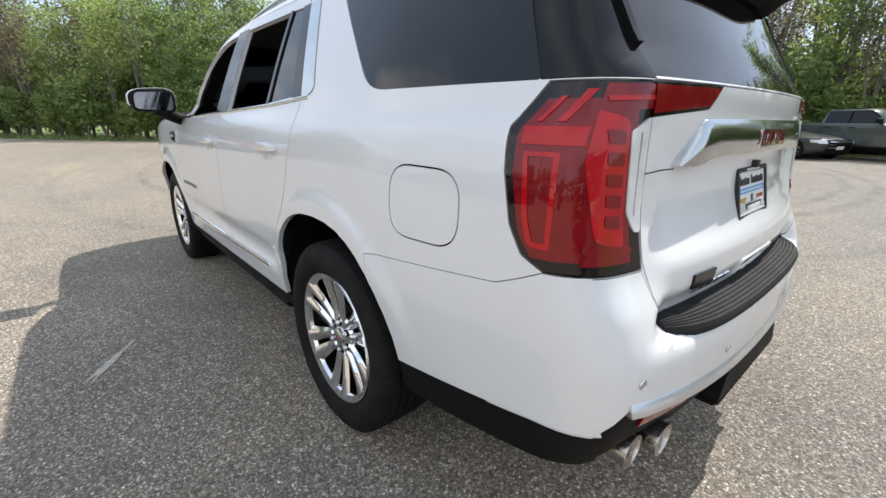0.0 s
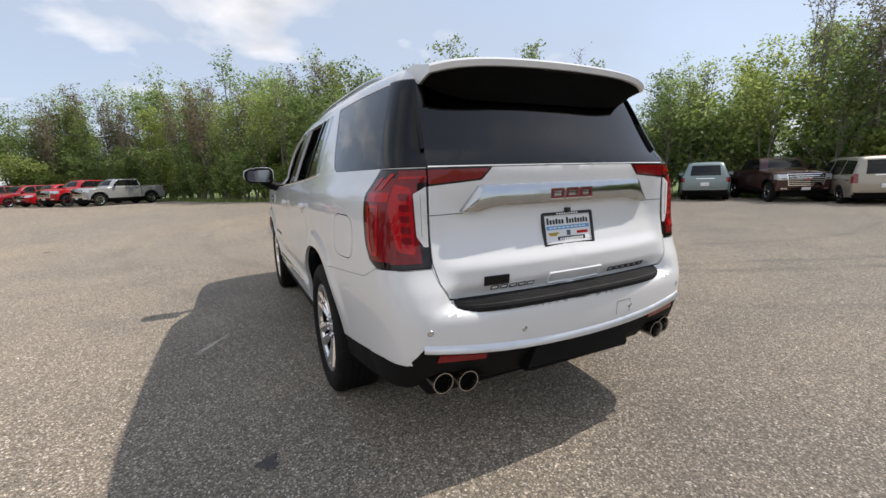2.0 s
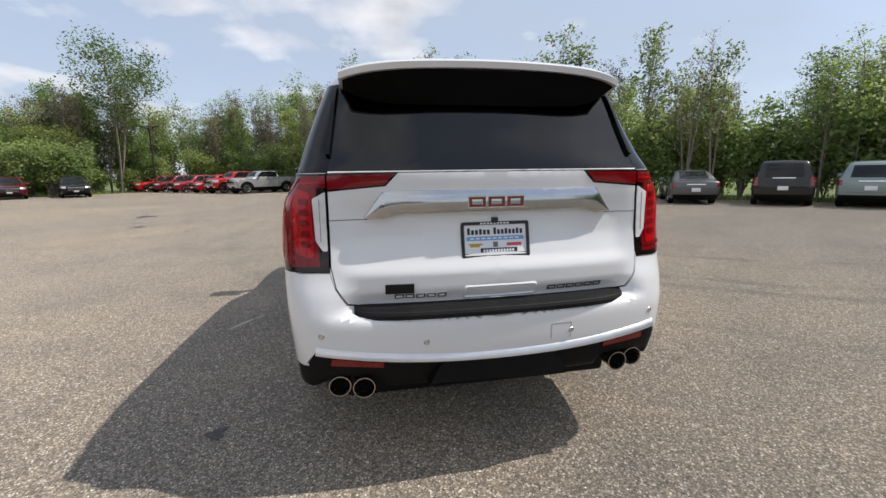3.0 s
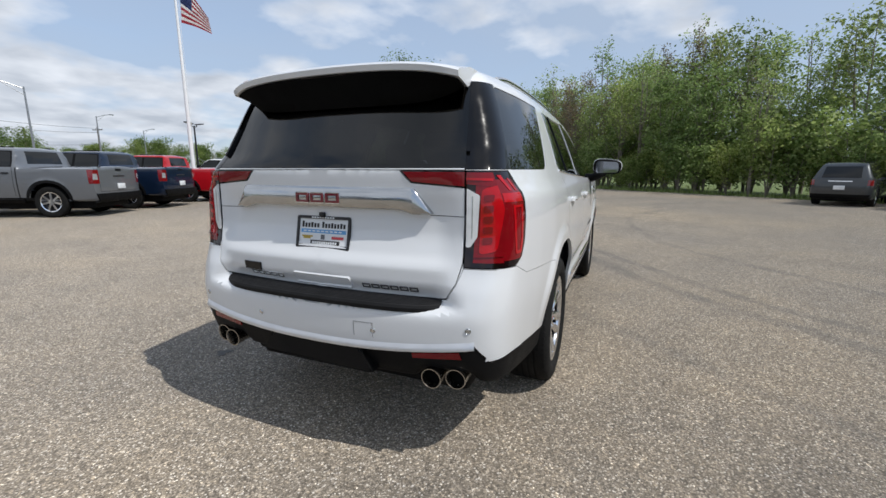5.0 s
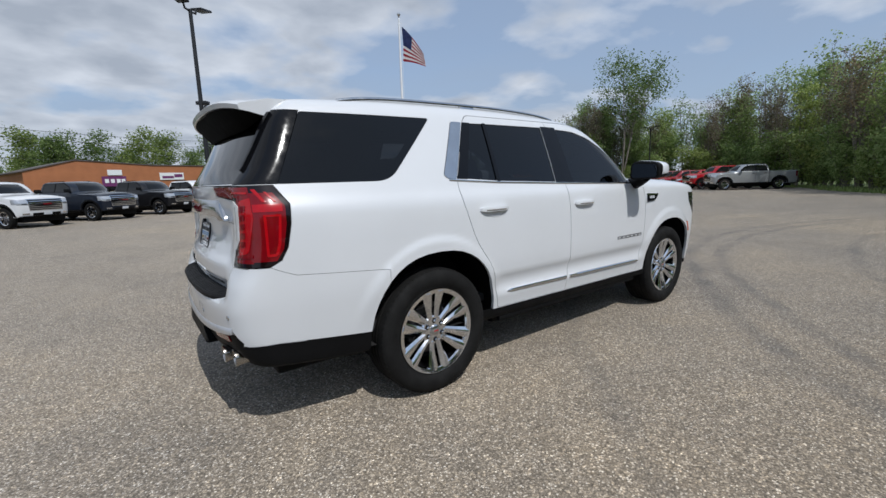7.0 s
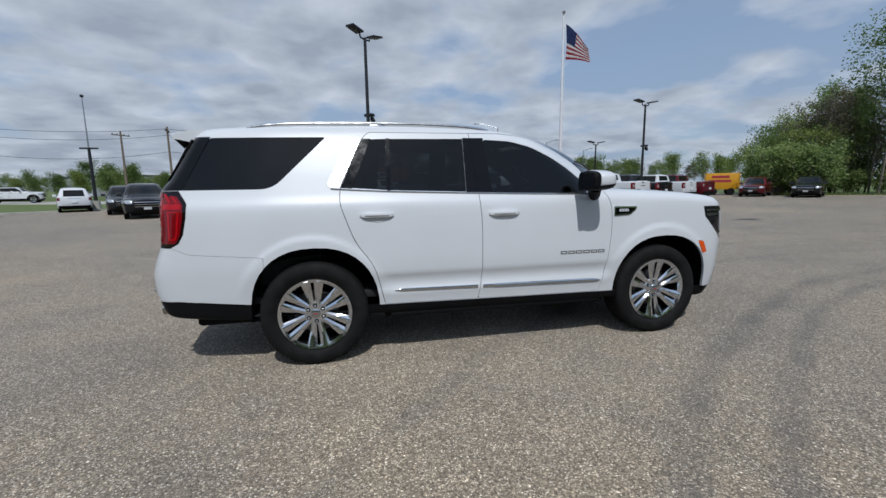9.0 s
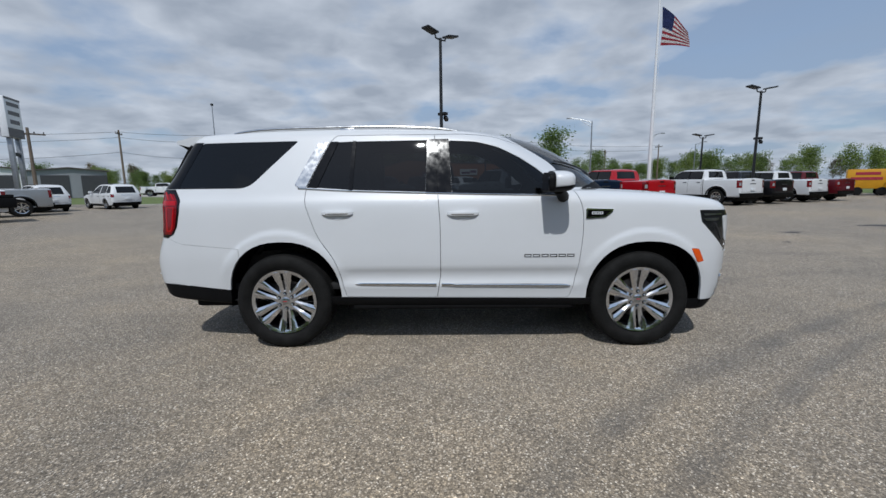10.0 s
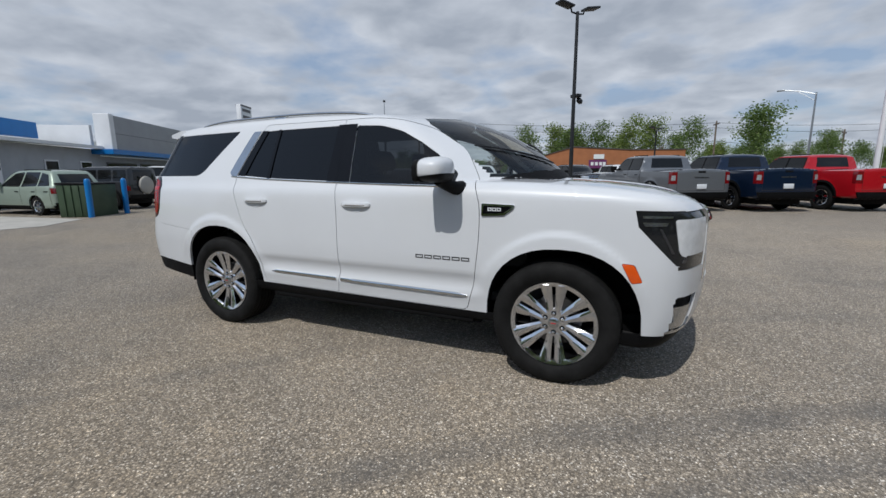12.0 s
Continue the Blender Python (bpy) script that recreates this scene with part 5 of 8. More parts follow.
for k, flip in enumerate((-1, 1)):
    bm = on_side(badge_letters(["o", "o", "o"], 0.095, 0.022, 0.003), 2.67, 1.155, 0.014, flip)
    part("vent_mark", bm if k == 0 else mirrored(bm), M_PLATE, fv[k], smooth=False)


def rail():
    pts, rad = [], []
    for x in np.linspace(-0.46, 1.52, 40):
        e = abs(x - 0.53) / 0.99
        p, n = SUV.top(x, 0.665)
        pts.append(p + Vector((0, 0, 0.022 * (1 - e ** 7) - 0.008)))
        rad.append(0.016)
    return bm_tube(pts, rad, 10)


pair("roof_rail", rail, M_SATIN, "satin chrome roof rail")
pair("rail_foot", lambda: bm_box((0.48, 0.645, 1.86), (0.62, 0.685, 1.915), 0.01), M_SATIN)


def running_board():
    return bm_prism(rounded([(0.76, 0.335), (0.935, 0.332), (0.950, 0.345), (0.948, 0.372), (0.935, 0.382), (0.76, 0.388)], 0.008), "x", 0.60, 2.50, 0.006)


pair("running_board", running_board, M_CLAD, "black running board below the doors")
pair("board_tread", lambda: bm_prism([(0.82, 0.383), (0.925, 0.382), (0.925, 0.388), (0.82, 0.389)], "x", 0.70, 2.40), M_PAD)

# door mirrors
def mirror_shell():
    bm = bmesh.new()
    bmesh.ops.create_uvsphere(bm, u_segments=28, v_segments=18, radius=1)
    for v in bm.verts:
        c = v.co
        q = [math.copysign(abs(a) ** 0.62, a) for a in c]
        x = q[0] * (0.118 if q[0] > 0 else 0.080)
        v.co = (2.300 + x, 1.165 + q[1] * 0.150, 1.430 + q[2] * (0.082 - 0.012 * q[1]))
    return bm


def mirror_low():
    bm = mirror_shell()
    low, back = (Vector((2.30, 1.155, 1.392)), Vector((-0.12, 0, 1))), (Vector((2.252, 1.155, 1.42)), Vector((1, 0, 0)))
    for co, no in (low, back):
        bmesh.ops.bisect_plane(bm, geom=list(bm.verts) + list(bm.edges) + list(bm.faces), plane_co=co, plane_no=no)
    bmesh.ops.delete(bm, geom=[f for f in bm.faces if all((f.calc_center_median() - co).dot(no) > 0 for co, no in (low, back))], context="FACES")
    for v in bm.verts:
        v.co = Vector((2.30, 1.155, 1.42)) + (v.co - Vector((2.30, 1.155, 1.42))) * 1.025
    return bm


mir = pair("door_mirror", mirror_shell, M_WHITE, "white door mirror with black base", parents=front_doors, sharp=60)
pair("mirror_base", mirror_low, M_CLAD, parents=mir, sharp=60)
pair("mirror_arm", lambda: bm_tube([(2.40, 0.93, 1.300), (2.385, 1.00, 1.305), (2.35, 1.07, 1.335), (2.32, 1.12, 1.37)], [0.055, 0.046, 0.044, 0.05], 12), M_CLAD, parents=mir)
pair("mirror_housing", lambda: bm_prism(rounded([(1.032, 1.342), (1.298, 1.352), (1.292, 1.488), (1.04, 1.502)], 0.04), "x", 2.206, 2.25, 0.008), M_CLAD, parents=mir)
pair("mirror_glass", lambda: bm_prism(rounded([(1.048, 1.358), (1.282, 1.366), (1.277, 1.475), (1.055, 1.487)], 0.032), "x", 2.202, 2.2055), M_MIRROR, "silvered mirror glass", parents=mir)

# head lamps, grille, wipers
def head(flip):
    def m(bm):
        return mirrored(bm) if flip else bm

    lampo = part("head_lamp", m(skin(SUV, [(shrunk(p), q) for p, q in HEAD], -0.004, 0.03)), M_HEADSMOKE, suv, "dark C-shaped head lamp cluster")
    part("lamp_panel", m(skin(SUV, [([(0.66, 1.130), (2, 1.130), (2, 0.915), (0.68, 0.915)], FRONT), (rounded([(3.735, 1.130), (4.4, 1.130), (4.4, 0.915), (3.775, 0.905)], [0.02, 0, 0, 0.05]), SIDE)], 0.001, 0.006)), M_LENSCLEAR, lampo, "bright clear cornering panel")
    part("daylight_strip", m(skin(SUV, [([(3.560, 1.150), (3.72, 1.150), (3.72, 1.138), (3.564, 1.135)], SIDE)], 0.001, 0.006)), M_SATIN, lampo)
    part("daylight_strip", m(skin(SUV, [([(3.562, 1.112), (3.70, 1.112), (3.69, 1.092), (3.580, 1.088)], SIDE)], 0.001, 0.006)), M_SATIN, lampo)
    part("lamp_divider", m(skin(SUV, [([(3.655, 1.075), (3.668, 1.075), (3.745, 0.930), (3.730, 0.930)], SIDE)], 0.001, 0.006)), M_BADGEDARK, lampo)
    part("lamp_foot", m(skin(SUV, [([(3.80, 0.892), (3.95, 0.892), (3.95, 0.872), (3.79, 0.872)], SIDE)], 0.001, 0.006)), M_BADGEDARK, lampo)
    inlet = part("bumper_inlet", m(skin(SUV, VENT, -0.03, 0.03)), M_CLAD, suv, "dark inlet in the front bumper")
    part("inlet_trim", m(skin(SUV, [([(3.845, 0.585), (4.4, 0.60), (4.4, 0.455), (3.825, 0.462)], SIDE), ([(0.78, 0.60), (2, 0.60), (2, 0.455), (0.78, 0.455)], FRONT)], 0.003, 0.01)), M_SATIN, inlet)
    part("inlet_trim", m(skin(SUV, [([(3.765, 0.452), (4.4, 0.456), (4.4, 0.436), (3.765, 0.434)], SIDE), ([(0.69, 0.44), (2, 0.447), (2, 0.432), (0.69, 0.420)], FRONT)], 0.004, 0.01)), M_SATIN, inlet)


head(False)
head(True)
grille = part("grille", skin(SUV, [([(-0.1, 1.155), (0.59, 1.155), (0.60, 1.10), (-0.1, 1.10)], FRONT)], 0.012, 0.03, both=True), M_CHROME, suv, "chrome grille with horizontal bars")
for s in (-1, 1):
    part("grille_frame", swept_bar([[(4.008 - 0.155 * (abs(y) / 0.8) ** 2.4 + dx, s * y, z) for dx, z in ((0.0, 1.175), (0.02, 1.13), (0.015, 0.72), (0.0, 0.69), (-0.09, 0.69), (-0.09, 1.175))] for y in (0.595, 0.61, 0.632)]), M_CHROME, grille, sharp=40)
for k in range(9):
    z = 0.74 + k * 0.05
    part("grille_bar", swept_bar([[(3.988 - 0.155 * (abs(y) / 0.8) ** 2.4 + dx, y, z + dz) for dx, dz in ((0, 0.008), (0.012, 0), (0, -0.008), (-0.02, 0))] for y in np.linspace(-0.6, 0.6, 13)]), M_CHROME, grille, sharp=60)
for y0, y1 in ((0.55, -0.05), (-0.08, -0.62)):
    pts = []
    for f in np.linspace(0, 1, 9):
        y = y0 + (y1 - y0) * f
        pts.append(SUV.top(2.86 - 0.22 * f - 0.33 * (y / 0.68) ** 2 + 0.02, y, 0.012)[0])
    part("wiper", bm_tube(pts, [0.008] * 9, 6), M_INK, suv, "black windscreen wiper")
part("cowl", skin(SUV, [([(3.028, -0.1), (2.978, 0.25), (2.848, 0.50), (2.69, 0.69), (2.62, 0.70), (2.765, 0.50), (2.90, 0.25), (2.955, -0.1)], TOP)], 0.003, 0.01, both=True), M_CLAD, suv, "black cowl strip below the windscreen")
part("roof_aerial", bm_prism([(-0.05, 1.925), (0.13, 1.928), (0.02, 1.985), (-0.02, 1.985)], "y", -0.018, 0.018, 0.008), M_WHITE, suv, "white shark-fin aerial")

# wheels
R_T = 0.417


def tyre():
    pr = [(0.285, 0.108), (0.298, 0.124), (0.325, 0.1385), (0.355, 0.1415), (0.382, 0.136), (0.400, 0.126), (0.4105, 0.112), (0.4155, 0.096)]
    pr += [(R_T, 0.075), (R_T, 0.064), (0.409, 0.062), (0.409, 0.054), (R_T, 0.052), (R_T, 0.026), (0.409, 0.024), (0.409, 0.016), (R_T, 0.014)]
    pr = pr + [(r, -h) for r, h in pr[::-1]] + [(0.270, -0.10), (0.270, 0.10)]
    return bm_lathe(pr, 72, "y", closed=True)


def tread_block(s):
    b = bm_box((-0.0085, 0.082, 0.392), (0.0085, 0.117, 0.4172))
    for v in b.verts:
        if v.co.y > 0.10 and v.co.z > 0.41:
            v.co.z -= 0.006
        v.co.y *= s
    return finish(b, "tread_block", M_TYRE, smooth=False)


def spoke(s):
    secs = []
    for f in np.linspace(0, 1, 6):
        r = 0.074 + (0.264 - 0.074) * f
        half = 0.0195 + 0.0200 * f ** 1.3
        off = s * (0.023 + 0.029 * f)
        h = 0.084 + 0.030 * f ** 1.6
        secs.append([(off - half, h - 0.004, r), (off - half * 0.35, h + 0.008, r), (off + half * 0.35, h + 0.008, r), (off + half, h - 0.004, r), (off + half * 0.8, h - 0.045, r), (off - half * 0.8, h - 0.045, r)])
    return finish(swept_bar(secs), "spoke", M_RIM, sharp=30)


def rim():
    bm = bm_lathe([(0.272, 0.119), (0.2835, 0.122), (0.287, 0.116), (0.284, 0.106), (0.258, 0.090), (0.250, 0.098), (0.256, 0.113)], 72, "y", closed=True)
    bm_lathe([(0.0, 0.088), (0.05, 0.088), (0.092, 0.085), (0.102, 0.074), (0.102, 0.03), (0.0, 0.03)], 48, "y", bm=bm)
    return bm


def build_wheel():
    w = part("wheel", rim(), M_RIM, suv, "polished alloy wheel with six twin spokes", sharp=30, at=pose(SX_R, 0.862, 0.417))
    part("tyre", tyre(), M_TYRE, w, "black road tyre")
    for s in (-1, 1):
        lug, arm = tread_block(s), spoke(s)
        for k in range(72):
            ob = new("tread_block", lug)
            ob.parent, ob.matrix_basis = w, Matrix.Rotation(2 * math.pi * k / 72 + 0.02 * s, 4, "Y")
        for k in range(6):
            ob = new("spoke", arm)
            ob.parent, ob.matrix_basis = w, Matrix.Rotation(math.pi / 3 * k, 4, "Y")
    part("rim_barrel", bm_lathe([(0.262, 0.10), (0.258, -0.10), (0.21, -0.11), (0.0, -0.11)], 48, "y"), M_RIMDARK, w)
    part("brake_disc", bm_lathe([(0.0, 0.015), (0.17, 0.015), (0.175, 0.005), (0.17, -0.01), (0.0, -0.01)], 40, "y"), M_DISC, w)
    part("hub_cap", bm_lathe([(0.0, 0.104), (0.026, 0.103), (0.036, 0.098), (0.038, 0.085)], 32, "y"), M_SATIN, w)
    part("cap_mark", bm_box((-0.017, 0.1030, -0.0035), (0.017, 0.1045, 0.0035)), M_BADGERED, w, smooth=False)
    for k in range(6):
        a = math.pi / 3 * k
        # flat black disc on the hub face paints the shade of a lug hole
        part("lug_pocket", bm_lathe([(0.0, 0.0895), (0.0165, 0.0895), (0.0185, 0.084)], 16, "y", at=(0.064 * math.sin(a), 0, 0.064 * math.cos(a))), M_VOID, w)
        bm = bm_lathe([(0.0, 0.108), (0.008, 0.106), (0.0105, 0.100), (0.0105, 0.085)], 12, "y", at=(0.064 * math.sin(a), 0, 0.064 * math.cos(a)))
        part("lug_nut", bm, M_CHROME, w)
    return w


wheel = build_wheel()
for x, y, rz, spin in ((SX_F, 0.862, 0, 17), (SX_R, -0.862, 180, 3), (SX_F, -0.862, 180, 1)):
    copy_thing(wheel, pose(x, y, 0.417, 0, 0, rz) @ pose(0, 0, 0, 0, spin, 0))
for cx in (SX_R + 0.018, SX_F + 0.034):
    for s in (1, -1):
        bm = bmesh.new()
        ring = arch(0, 0.495, 0.955, 0.37)
        a = [bm.verts.new((cx + p[0], s * 0.955, p[1])) for p in ring]
        b = [bm.verts.new((cx + p[0], s * 0.62, p[1])) for p in ring]
        for k in range(len(ring) - 1):
            bm.faces.new((a[k], a[k + 1], b[k + 1], b[k]))
        bm.faces.new(b)
        part("wheel_well", bm, M_CLAD, suv)
# plain slab in place of the chassis, added to block light from below
part("underbody", bm_box((-0.95, -0.70, 0.30), (3.75, 0.70, 0.46), 0.03), M_CLAD, suv)
for s in (1, -1):
    part("underbody_rail", bm_box((0.55, s * 0.80 - 0.12, 0.33), (2.55, s * 0.80 + 0.12, 0.46), 0.01), M_CLAD, suv)

# cabin
part("cabin_floor", bm_box((-0.95, -0.88, 0.50), (2.75, 0.88, 0.56), 0.01), M_CABIN, suv)
part("dashboard", bm_prism(rounded([(2.20, 0.75), (2.85, 0.75), (2.85, 1.30), (2.45, 1.33), (2.25, 1.22)], 0.06), "y", -0.82, 0.82, 0.02), M_CABIN, suv)


def car_seat(x, y, w):
    s = part("seat", bm_prism(rounded([(-0.25, 0.56), (0.28, 0.56), (0.30, 0.86), (-0.24, 0.80)], 0.06), "y", -w / 2, w / 2, 0.04), M_SEAT, suv, "black leather seat", at=pose(x, y, 0))
    part("seat_back", bm_prism(rounded([(-0.20, 0.78), (-0.06, 0.80), (-0.24, 1.40), (-0.36, 1.38)], 0.05), "y", -w / 2, w / 2, 0.035), M_SEAT, s)
    part("head_rest", bm_prism(rounded([(-0.31, 1.43), (-0.20, 1.44), (-0.23, 1.60), (-0.33, 1.60)], 0.04), "y", -w * 0.26, w * 0.26, 0.03), M_SEAT, s)


for y in (-0.40, 0.40):
    car_seat(1.70, y, 0.52)
    car_seat(0.72, y, 0.54)
    car_seat(-0.20, y, 0.56)
bm = bm_lathe([(0.185 + 0.016 * math.cos(a), 0.016 * math.sin(a)) for a in np.linspace(0, 2 * math.pi, 9)[:-1]], 32, "x", closed=True)
bm.transform(pose(2.12, 0.40, 1.13, 0, -25, 0))
part("steering_wheel", bm, M_CABIN, suv)

# ---- yard fixtures ----
dealer()
store()
shed("white_shed", -58.0, 42.3, 45, 8.5, 10, 3.7, M_WHITEWALL, "long low white metal shed beyond the sign", 2)
shed("grey_shed", -51.8, 48.6, 45, 8, 10, 3.5, M_GREYCLAD, "grey metal shed with dark doors", 2)
shed("far_house", -30, 96, 10, 14, 9, 3.0, M_ROOFDARK, "low brown house far across the road")
shed("far_house", -64, 108, 20, 26, 12, 4.4, M_GREYCLAD, "grey flat building far across the road")


def pylon_sign():
    root = tagged(empty("pylon_sign", pose(-27.2, 23.6, 0, 0, 0, 113)), "tall white roadside sign on twin steel posts", "sign")
    for x in (-0.55, 0.55):
        part("post", bm_box((x - 0.14, -0.14, 0), (x + 0.14, 0.14, 5.4), 0.02), M_STEEL, root)
    part("cross_bar", bm_box((-0.41, -0.08, 3.9), (0.41, 0.08, 4.15), 0.01), M_DARKPOLE, root)
    p = part("sign_panel", bm_box((-1.05, -0.22, 5.2), (1.05, 0.22, 8.0), 0.04), M_SIGNWHITE, root, "white panel with dark bars")
    for s in (-1, 1):
        y0, y1 = sorted((s * 0.222, s * 0.235))
        part("sign_base_band", bm_box((-1.05, y0, 5.2), (1.05, y1, 5.85)), M_SIGNGREY, p, smooth=False)
        part("sign_top_band", bm_box((-1.05, y0, 7.85), (1.05, y1, 8.0)), M_SIGNGREY, p, smooth=False)
        for z0, z1, w in ((7.40, 7.66, 0.8), (6.78, 7.06, 0.75), (6.15, 6.45, 0.62)):
            part("sign_print", bm_box((-w, y0, z0), (w, y1, z1)), M_SIGNGREY, p, smooth=False)
    return root


PYLON = pylon_sign()
PYLON.scale = (0.9, 0.9, 0.9)


def lot_lamp(x, y, h, turn, base=True, cam=True):
    root = tagged(empty("lot_lamp", pose(x, y, 0, 0, 0, turn)), "dark steel lot lamp with two flat heads" + (" on a concrete base" if base else ""), "lamp post", "lot lamps")
    z0 = 0.0
    if base:
        part("base", bm_lathe([(0.0, 0.66), (0.36, 0.66), (0.40, 0.62), (0.40, -0.02)], 24), M_CONC, root, "pale concrete drum")
        z0 = 0.66
    part("pole", bm_tube([(0, 0, z0), (0, 0, h)], [0.085, 0.06], 12), M_DARKPOLE, root)
    part("pole_foot", bm_box((-0.16, -0.16, z0), (0.16, 0.16, z0 + 0.05), 0.01), M_DARKPOLE, root)
    for s in (-1, 1):
        arm = part("arm", bm_tube([(0, 0, h - 0.08), (s * 0.28, 0, h - 0.05), (s * 0.34, 0, h + 0.14)], 0.035, 8), M_DARKPOLE, root)
        bm = bm_box((-0.30, -0.20, -0.035), (0.34, 0.20, 0.04), 0.015)
        bm.transform(pose(s * 0.62, 0, h + 0.18, 0, s * -10, 0))
        part("lamp_head", bm, M_DARKPOLE, arm, "flat dark lamp head")
    if cam:
        bm = bm_box((-0.02, -0.2, h * 0.58), (0.22, 0.2, h * 0.58 + 0.12), 0.02)
        part("camera_box", bm, M_DARKPOLE, root)
        bm = bm_box((-0.12, -0.08, -0.08), (0.14, 0.08, 0.08), 0.03)
        bm.transform(pose(0.24, -0.05, h * 0.58 - 0.12, 0, 25, 20))
        part("flood_light", bm, M_DARKPOLE, root)


lot_lamp(1.12, 14.4, 7.45, 48)
lot_lamp(18.95, 20.45, 6.3, 15, base=False)
lot_lamp(22.2, 31.3, 4.85, 15, base=False, cam=False)
lot_lamp(45.6, 21.0, 6.3, 100, base=False, cam=False)
lot_lamp(5.0, 38.0, 4.9, 60, base=False, cam=False)


def street_light(x, y, h, turn):
    root = tagged(empty("street_light", pose(x, y, 0, 0, 0, turn)), "grey steel street light with a long bracket arm", "street light", "street lights")
    part("pole", bm_tube([(0, 0, 0), (0, 0, h)], [0.11, 0.06], 10), M_STEEL, root)
    a = part("arm", bm_tube([(0, 0, h - 0.15), (1.2, 0, h + 0.25), (2.3, 0, h + 0.45)], 0.04, 8), M_STEEL, root)
    part("arm_stay", bm_tube([(0, 0, h - 0.7), (1.3, 0, h + 0.22)], 0.025, 6), M_STEEL, a)
    part("lamp_head", bm_box((2.2, -0.12, h + 0.40), (2.8, 0.12, h + 0.52), 0.04), M_STEEL, a)


street_light(17.6, 45.0, 8.1, 160)
street_light(32.0, 62.0, 8.1, 20)
street_light(48.0, 78.0, 8.1, 20)


def utility_pole(x, y, h, turn, arms=1, thin=False):
    root = tagged(empty("utility_pole", pose(x, y, 0, 0, 0, turn)), "weathered wooden utility pole with crossarm", "utility pole", "utility poles")
    part("pole", bm_tube([(0, 0, -0.1), (0, 0, h)], [0.16, 0.10], 10), M_WOODPOLE, root)
    for k in range(arms):
        z = h - 0.5 - 1.0 * k
        arm = part("crossarm", bm_box((-1.1, -0.06, z - 0.06), (1.1, 0.06, z + 0.06), 0.01), M_WOODPOLE, root)
        for xx in (-1.0, -0.4, 0.4, 1.0):
            part("insulator", bm_lathe([(0.0, z + 0.2), (0.04, z + 0.19), (0.05, z + 0.12), (0.02, z + 0.06)], 8, at=(xx, 0, 0)), M_CLAD, arm)


POLES = [(-20.5, 52, 8.6, 10), (-42, 52, 8.8, 20), (-75, 44, 8.6, 20), (14, 71, 8.6, 10), (44, 84, 8.6, 10)]
for px, py, ph, pt in POLES:
    utility_pole(px, py, ph, pt + 90)
for px, py, ph in ((-27.5, 56.7, 8.6), (-33, 30.5, 6.3), (-13, 98, 7), (30, 75, 7), (-26, 104, 7)):
    utility_pole(px, py, ph, 60)

tall = tagged(empty("tall_post", pose(-18.2, 31.6, 0)), "tall slim pole on a concrete foot with a flat crossbar", "pole")
part("foot", bm_lathe([(0, 0.72), (0.28, 0.72), (0.32, 0.0)], 16), M_CONC, tall)
part("pole", bm_tube([(0, 0, 0.7), (0, 0, 4.9)], [0.13, 0.11], 10), M_DARKPOLE, tall)
part("mast", bm_tube([(0, 0, 4.9), (0, 0, 8.9)], [0.06, 0.03], 8), M_STEEL, tall)
part("crossbar", bm_box((-0.65, -0.1, 4.85), (0.65, 0.1, 4.97), 0.02), M_DARKPOLE, tall)
part("tip", bm_box((-0.1, -0.1, 8.85), (0.1, 0.1, 9.05), 0.03), M_DARKPOLE, tall)
tall.scale = (0.9, 0.9, 0.9)


def cable(a, b, sag, r=0.022):
    a, b = Vector(a), Vector(b)
    pts = [a.lerp(b, f) - Vector((0, 0, sag * 4 * f * (1 - f))) for f in np.linspace(0, 1, 14)]
    ob = new("overhead_cable", finish(bm_tube(pts, r, 5), "overhead_cable", M_WIRE))
    tagged(ob, "thin black overhead power cable", "cable", "overhead cables")


order = sorted(POLES)
for (ax, ay, ah, _), (bx, by, bh, _) in zip(order, order[1:]):
    for dz, k in ((0.0, 0.5), (-0.7, 0.7), (-2.6, 0.9)):
        cable((ax, ay, ah + dz - 0.25), (bx, by, bh + dz - 0.25), k)
for z in (8.3, 5.9):
    cable((-75, 44, z), (-190, 30, z), 1.2)


def flagpole():
    root = tagged(empty("flagpole", pose(12.05, 18.4, 0)), "tall white flagpole with a ball finial", "flagpole")
    part("pole", bm_tube([(0, 0, 0), (0, 0, 5), (0, 0, 10.45)], [0.10, 0.08, 0.045], 14), M_SIGNWHITE, root)
    part("finial", bm_lathe([(0, 10.72), (0.06, 10.70), (0.10, 10.62), (0.06, 10.54), (0.02, 10.50), (0.05, 10.46), (0.03, 10.4)], 14), M_SATIN, root, "silver ball")
    part("halyard", bm_tube([(0.13, -0.02, 1.2), (0.12, -0.02, 10.3)], 0.008, 5), M_SIGNWHITE, root)
    part("pole_collar", bm_lathe([(0.0, 0.2), (0.2, 0.2), (0.24, 0.0)], 16), M_STEEL, root)


def flag_cloth(u0, u1, v0, v1, n=14):
    """A piece of the hanging, wind-bent flag: u along the fly, v down the hoist."""
    bm = bmesh.new()
    rows = []
    for i in range(n + 1):
        u = u0 + (u1 - u0) * i / n
        row = []
        for v in (v0, v1):
            drop = 1.45 * u + 0.3 * u * u
            x = 0.14 + u * 1.24 + 0.05 * math.sin(5 * u + 3 * v)
            y = 0.10 * math.sin(6.0 * u + 2.2 * v) * u + 0.20 * u
            z = 10.0 - v * (1.85 - 0.75 * u) - drop * (0.8 - 0.25 * v)
            row.append(bm.verts.new((x, y, z)))
        rows.append(row)
    for a, b in zip(rows, rows[1:]):
        bm.faces.new((a[0], b[0], b[1], a[1]))
    bmesh.ops.solidify(bm, geom=bm.faces, thickness=0.006)
    return bm


